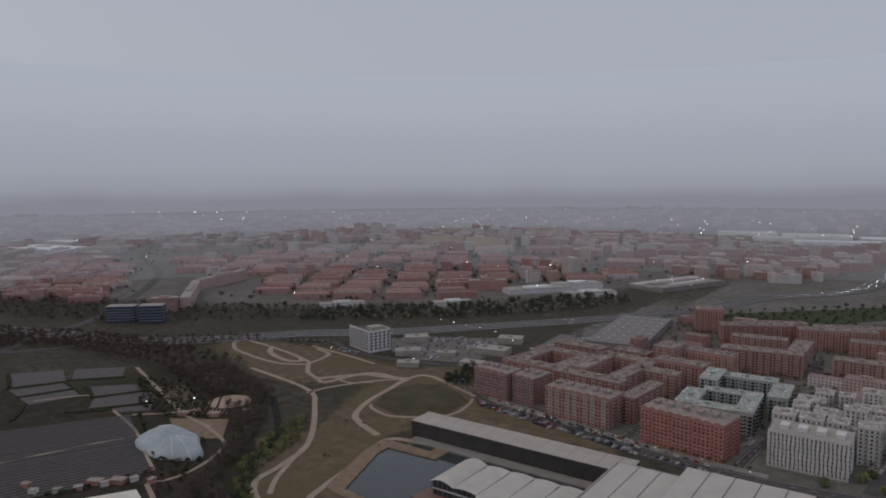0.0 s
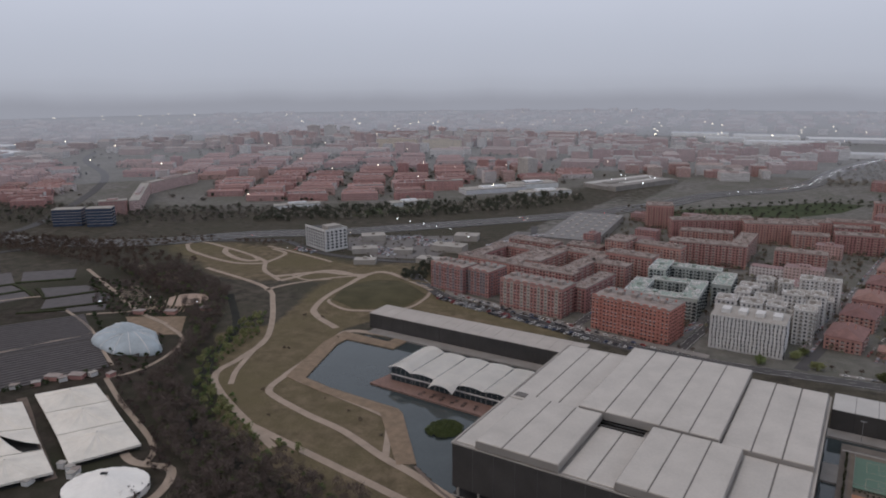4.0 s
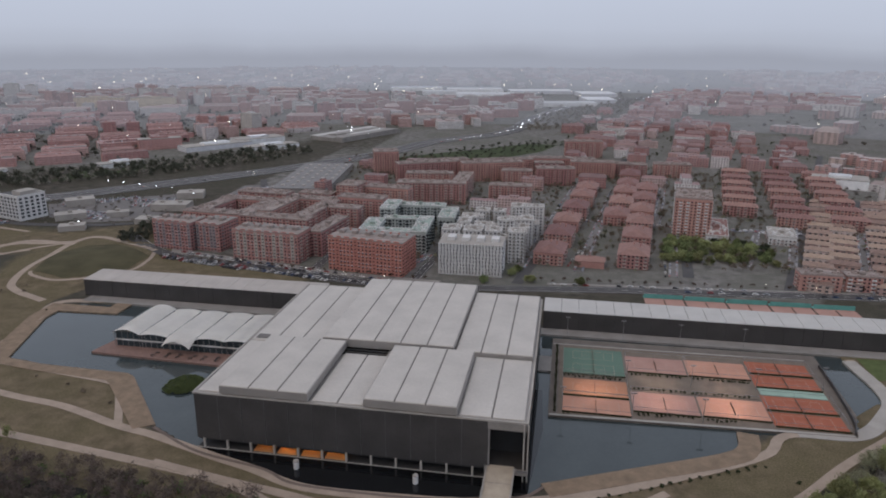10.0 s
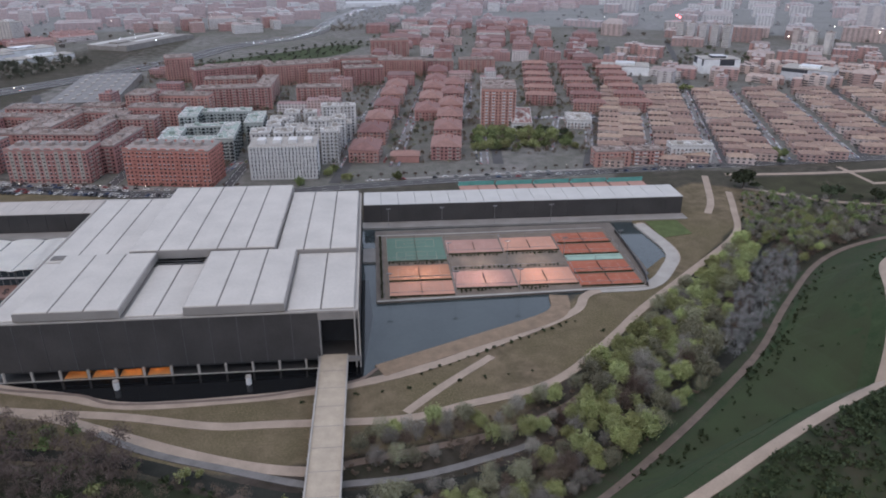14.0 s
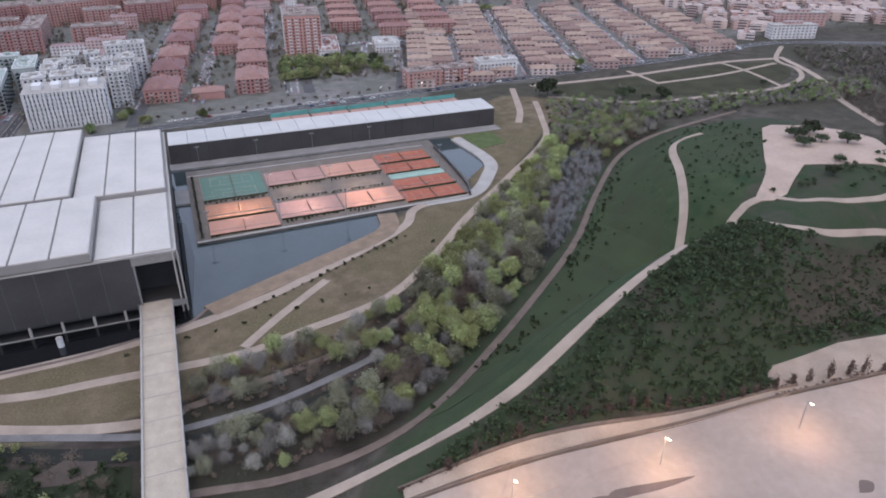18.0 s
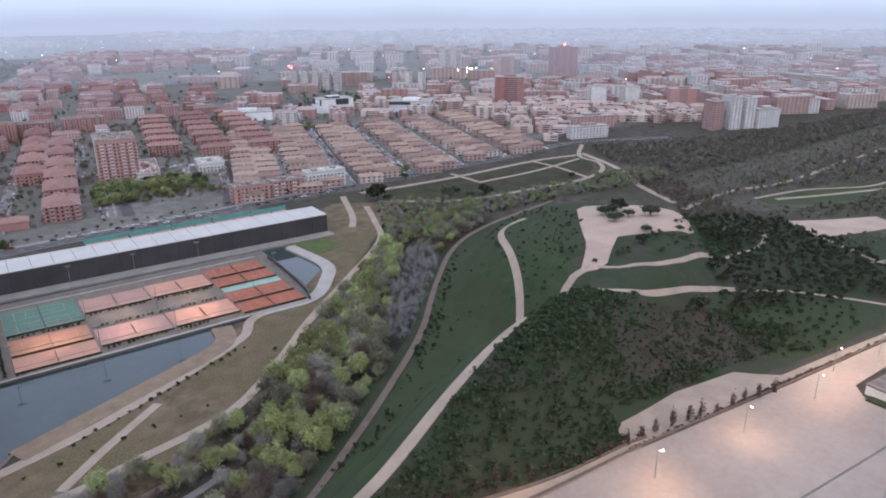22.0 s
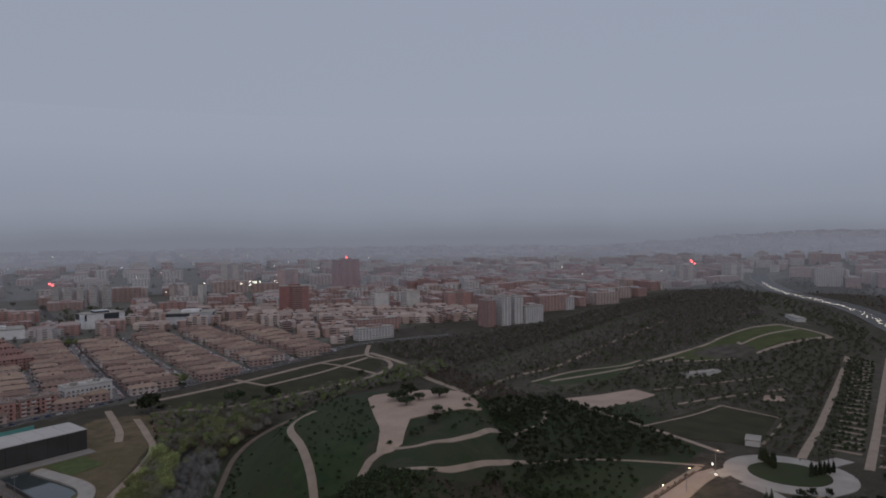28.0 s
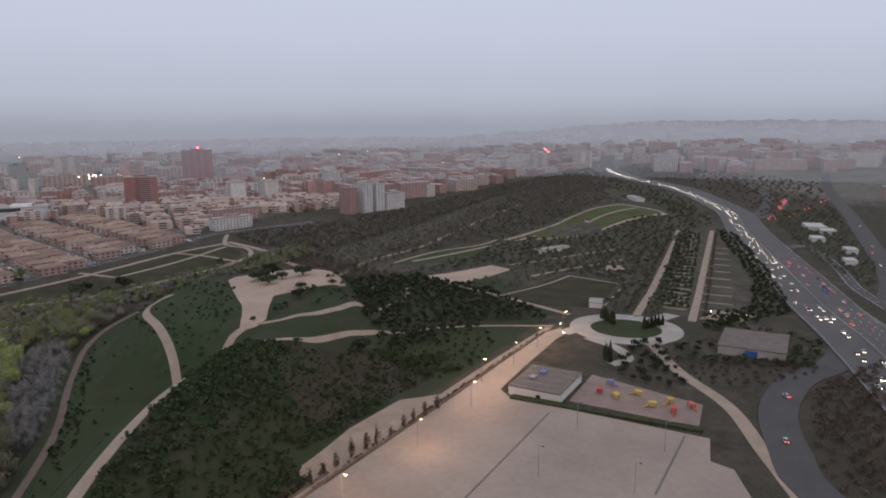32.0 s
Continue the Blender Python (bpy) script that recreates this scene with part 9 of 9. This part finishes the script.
part("door", boxes((-15.12, -14.98, -3, -1, 0, 2.2)), M_GLASS, hut)
part("roof_unit", boxes((4, 8, 2, 5, 4.5, 5.6)), mat("blue_roof_unit", (0.12, 0.16, 0.4), 0.6), hut)
part("roof_unit", boxes((-4, 0, 4, 7, 4.5, 5.3)), M_METAL, hut)
z = height(396, 3)
hut = thing("pavilion_building", "long white pavilion with a blue door", "building", 397, 3, z, -2)
part("wall", boxes((-17, 17, -16, 16, -2, 4.5)), M_CONC, hut)
part("roof", boxes((-17.4, 17.4, -16.4, 16.4, 4.5, 5)), M_ROOFFELT, hut)
part("door", boxes((-17.15, -16.98, -3, 3, 0, 3.6)), mat("blue_door_paint", (0.04, 0.1, 0.35), 0.5), hut)
draped([(286, 72), (282, 18), (306, 19), (322, 71)], mat("worn_play_ground", (0.26, 0.2, 0.18), 0.95), "playground", "bare playground soil", "playground", 0.3, 10)
for k, (x, y, c) in enumerate(((300, 62, (0.5, 0.04, 0.03)), (297, 54, (0.55, 0.4, 0.03)), (304, 46, (0.55, 0.4, 0.03)), (294, 38, (0.55, 0.38, 0.03)), (301, 32, (0.5, 0.3, 0.03)), (292, 29, (0.5, 0.06, 0.04)), (300, 23, (0.5, 0.1, 0.05)), (312, 60, (0.2, 0.2, 0.4)))):
    pf = thing("play_frame", "small bright climbing frame on the playground", "play frame", x, y, height(x, y) + 0.3, k * 37, "play frames")
    m = mat("play_paint", c, 0.5)
    for a in (-1.4, 1.4):
        for b in (-0.9, 0.9):
            part("post", boxes((a - 0.1, a + 0.1, b - 0.1, b + 0.1, 0, 2.4)), m, pf)
    part("platform", boxes((-1.5, 1.5, -1, 1, 1.2, 1.35)), m, pf)
    part("roof", boxes((-1.7, 1.7, -1.2, 1.2, 2.4, 2.6)), m, pf)
    bm = boxes((1.5, 4.2, -0.4, 0.4, 0.1, 0.25))
    for v in bm.verts:
        v.co.z += (4.2 - v.co.x) * 0.42
    part("slide", bm, m, pf)
tagged(part("hedge_strip", boxes((277, 281, 16, 96, height(280, 60) - 1, height(280, 60) + 1.2)), M_HEDGE, None), "clipped hedge beside the lot", "hedge", "", "structure")

# ---- roundabout with cypresses, alley beds ----
ringpts = [(405 + 24.5 * math.cos(a), 72 + 26.5 * math.sin(a)) for a in np.linspace(0, 2 * math.pi, 33)]
ribbon(ringpts, 12, M_CONC, "roundabout_paving", 0.3, "pale round promenade about a lawn", 3)
draped([(405 + 18.5 * math.cos(a), 72 + 19.5 * math.sin(a)) for a in np.linspace(0, 6.1, 32)], M_LAWN, "lawn", "round lawn inside the promenade", "lawn", 0.25, 8)
for pts, w in (([(378, 88), (368, 70), (352, 60), (340, 66)], 6), ([(430, 60), (450, 52)], 10), ([(392, 98), (380, 103)], 9), ([(398, 44), (382, 52)], 7)):
    ribbon(pts, w, M_CONC, "path", 0.32, "pale paved approach to the round promenade")


def cypress(x, y, h):
    c = thing("cypress_tree", "slim dark cypress at the round promenade", "tree", x, y, height(x, y), 0, "cypresses")
    part("trunk", rod(bmesh.new(), (0, 0, -0.4), (0, 0, h * 0.9), 0.2, 0.05), M_BARK, c)
    q = crown_points(int(x * 7 + y), 320, 1.0, 10, 1.0, 0.3)
    q[..., 2] = 0.4 + q[..., 2] * h * 0.62
    q[..., :2] *= (1.25 - 0.9 * np.clip(q[..., 2:3] / h, 0, 1) ** 1.5)
    ob = new("crown", quads_mesh("crown", q, M_PINE))
    ob.parent = c


for k in range(6):
    cypress(421 - k * 2.2, 90 - k * 2.0, 10.5 + (k % 3))
    cypress(421 - k * 2.6, 54 + k * 1.6, 10 + (k % 2) * 1.5)
for k in range(5):
    cypress(356 - k * 3.2, 70 - k * 0.8 + (k % 2) * 2.5, 9 + k % 2)
M_BED = mat("pale_bed_gravel", (0.26, 0.21, 0.17), 0.95)
for k in range(24):
    x = 470 + k * 14.3
    y = 44 + (x - 470) * 0.085
    ribbon([(x, y + 2), (x + 0.5, y + 10), (x + 1, y + 18)], 4.2, M_BED, "gravel_bed", 0.3, "pale gravel strip between alley trees", 4)
    if k < 20 and k % 2 == 0:
        ribbon([(x + 6, y - 6), (x + 6, y - 26)], 3.2, M_BED, "gravel_bed", 0.3, "pale gravel strip beside the alley", 5)
draped([(446, 36), (452, 12), (474, 4), (480, 30)], M_PATH, "forecourt", "sandy forecourt with lamps", "plaza", 0.3, 10)
lights("promenade_lamps", "small lit lamps by the promenade", [(455, 30, 4 + height(455, 30)), (462, 20, 4), (470, 10, 4), (380, 104, 6 + height(380, 104)), (372, 100, 9), (430, 104, 4)], 0.7, M_CITY_LAMP)
for x, y, w, d, turn in ((648, 196, 30, 8, -30), (662, 188, 16, 8, -30), (451, 101, 12, 8, 10), (987, 176, 26, 12, 30), (1012, 188, 16, 10, 30)):
    pk = thing("park_pavilion", "small pale flat-roofed park building", "building", x, y, height(x, y), turn, "park pavilions")
    part("wall", boxes((-w / 2, w / 2, -d / 2, d / 2, -1.5, 3.6)), M_PLASTER, pk)
    part("roof", boxes((-w / 2 - 0.4, w / 2 + 0.4, -d / 2 - 0.4, d / 2 + 0.4, 3.6, 4.1)), M_CONC, pk)
    part("door", boxes((-1, 1, -d / 2 - 0.06, -d / 2 + 0.05, 0, 2.3)), M_GLASS, pk)
# gantry sign over the motorway
gs = thing("gantry_sign", "blue motorway sign panels on a steel gantry", "road sign", 548, -36, 0.5, 12)
for x in (-12, 12):
    part("post", boxes((x - 0.25, x + 0.25, -0.25, 0.25, 0, 7)), M_METAL, gs)
part("beam", boxes((-12, 12, -0.3, 0.3, 7, 7.6)), M_METAL, gs)
for x in (-6, 4):
    part("panel", boxes((x - 3.5, x + 3.5, -0.5, -0.35, 5.6, 9.4)), mat("blue_sign_face", (0.03, 0.12, 0.4), 0.5), gs)
# sheds and allotments beyond the motorway
for x, y, w, d in ((912, -40, 34, 20), (880, -52, 20, 14), (760, -66, 16, 10), (700, -40 - 22, 14, 9), (820, -40, 18, 12)):
    sd = thing("shed", "pale low shed among allotments", "shed", x, y, 0, 10, "allotment sheds")
    part("wall", boxes((-w / 2, w / 2, -d / 2, d / 2, -0.5, 4)), M_PLASTER, sd)
    part("roof", boxes((-w / 2 - 0.3, w / 2 + 0.3, -d / 2 - 0.3, d / 2 + 0.3, 4, 4.5)), M_WHITE_ROOF, sd)
grove("park_trees", "bushes of the allotments beyond the motorway", scatter([(600, -70), (700, -40), (900, -5), (1080, 10), (1080, -70), (700, -80)], 330, 7, 71), 71, 2.6, 80, 0.5, M_EAST, (0.6, 1.3), 6, 0.8)
grove("park_trees", "rough scrub inside the slip road loop", scatter([(320, -22), (356, -30), (385, -46), (340, -58), (250, -70), (225, -40), (262, -26)], 160, 5.5, 72), 72, 1.9, 70, 0.4, M_TWIG_B, (0.6, 1.3), 6, 0.7, 0.5)
grove("park_trees", "trees around the white pavilion", scatter([(360, 40), (372, -8), (376, -26), (425, -30), (440, 20), (425, 30), (420, -18), (385, -16), (378, 20)], 60, 5, 73), 73, 2.4, 90, 0.38, M_SHRUB, (0.6, 1.3), 6, 0.8)
grove("park_trees", "dark trees by the playground", scatter([(330, 62), (378, 64), (384, 50), (350, 36), (322, 26), (322, 56)], 34, 6, 74), 74, 2.6, 100, 0.38, M_PINE, (0.6, 1.3), 6, 0.8)
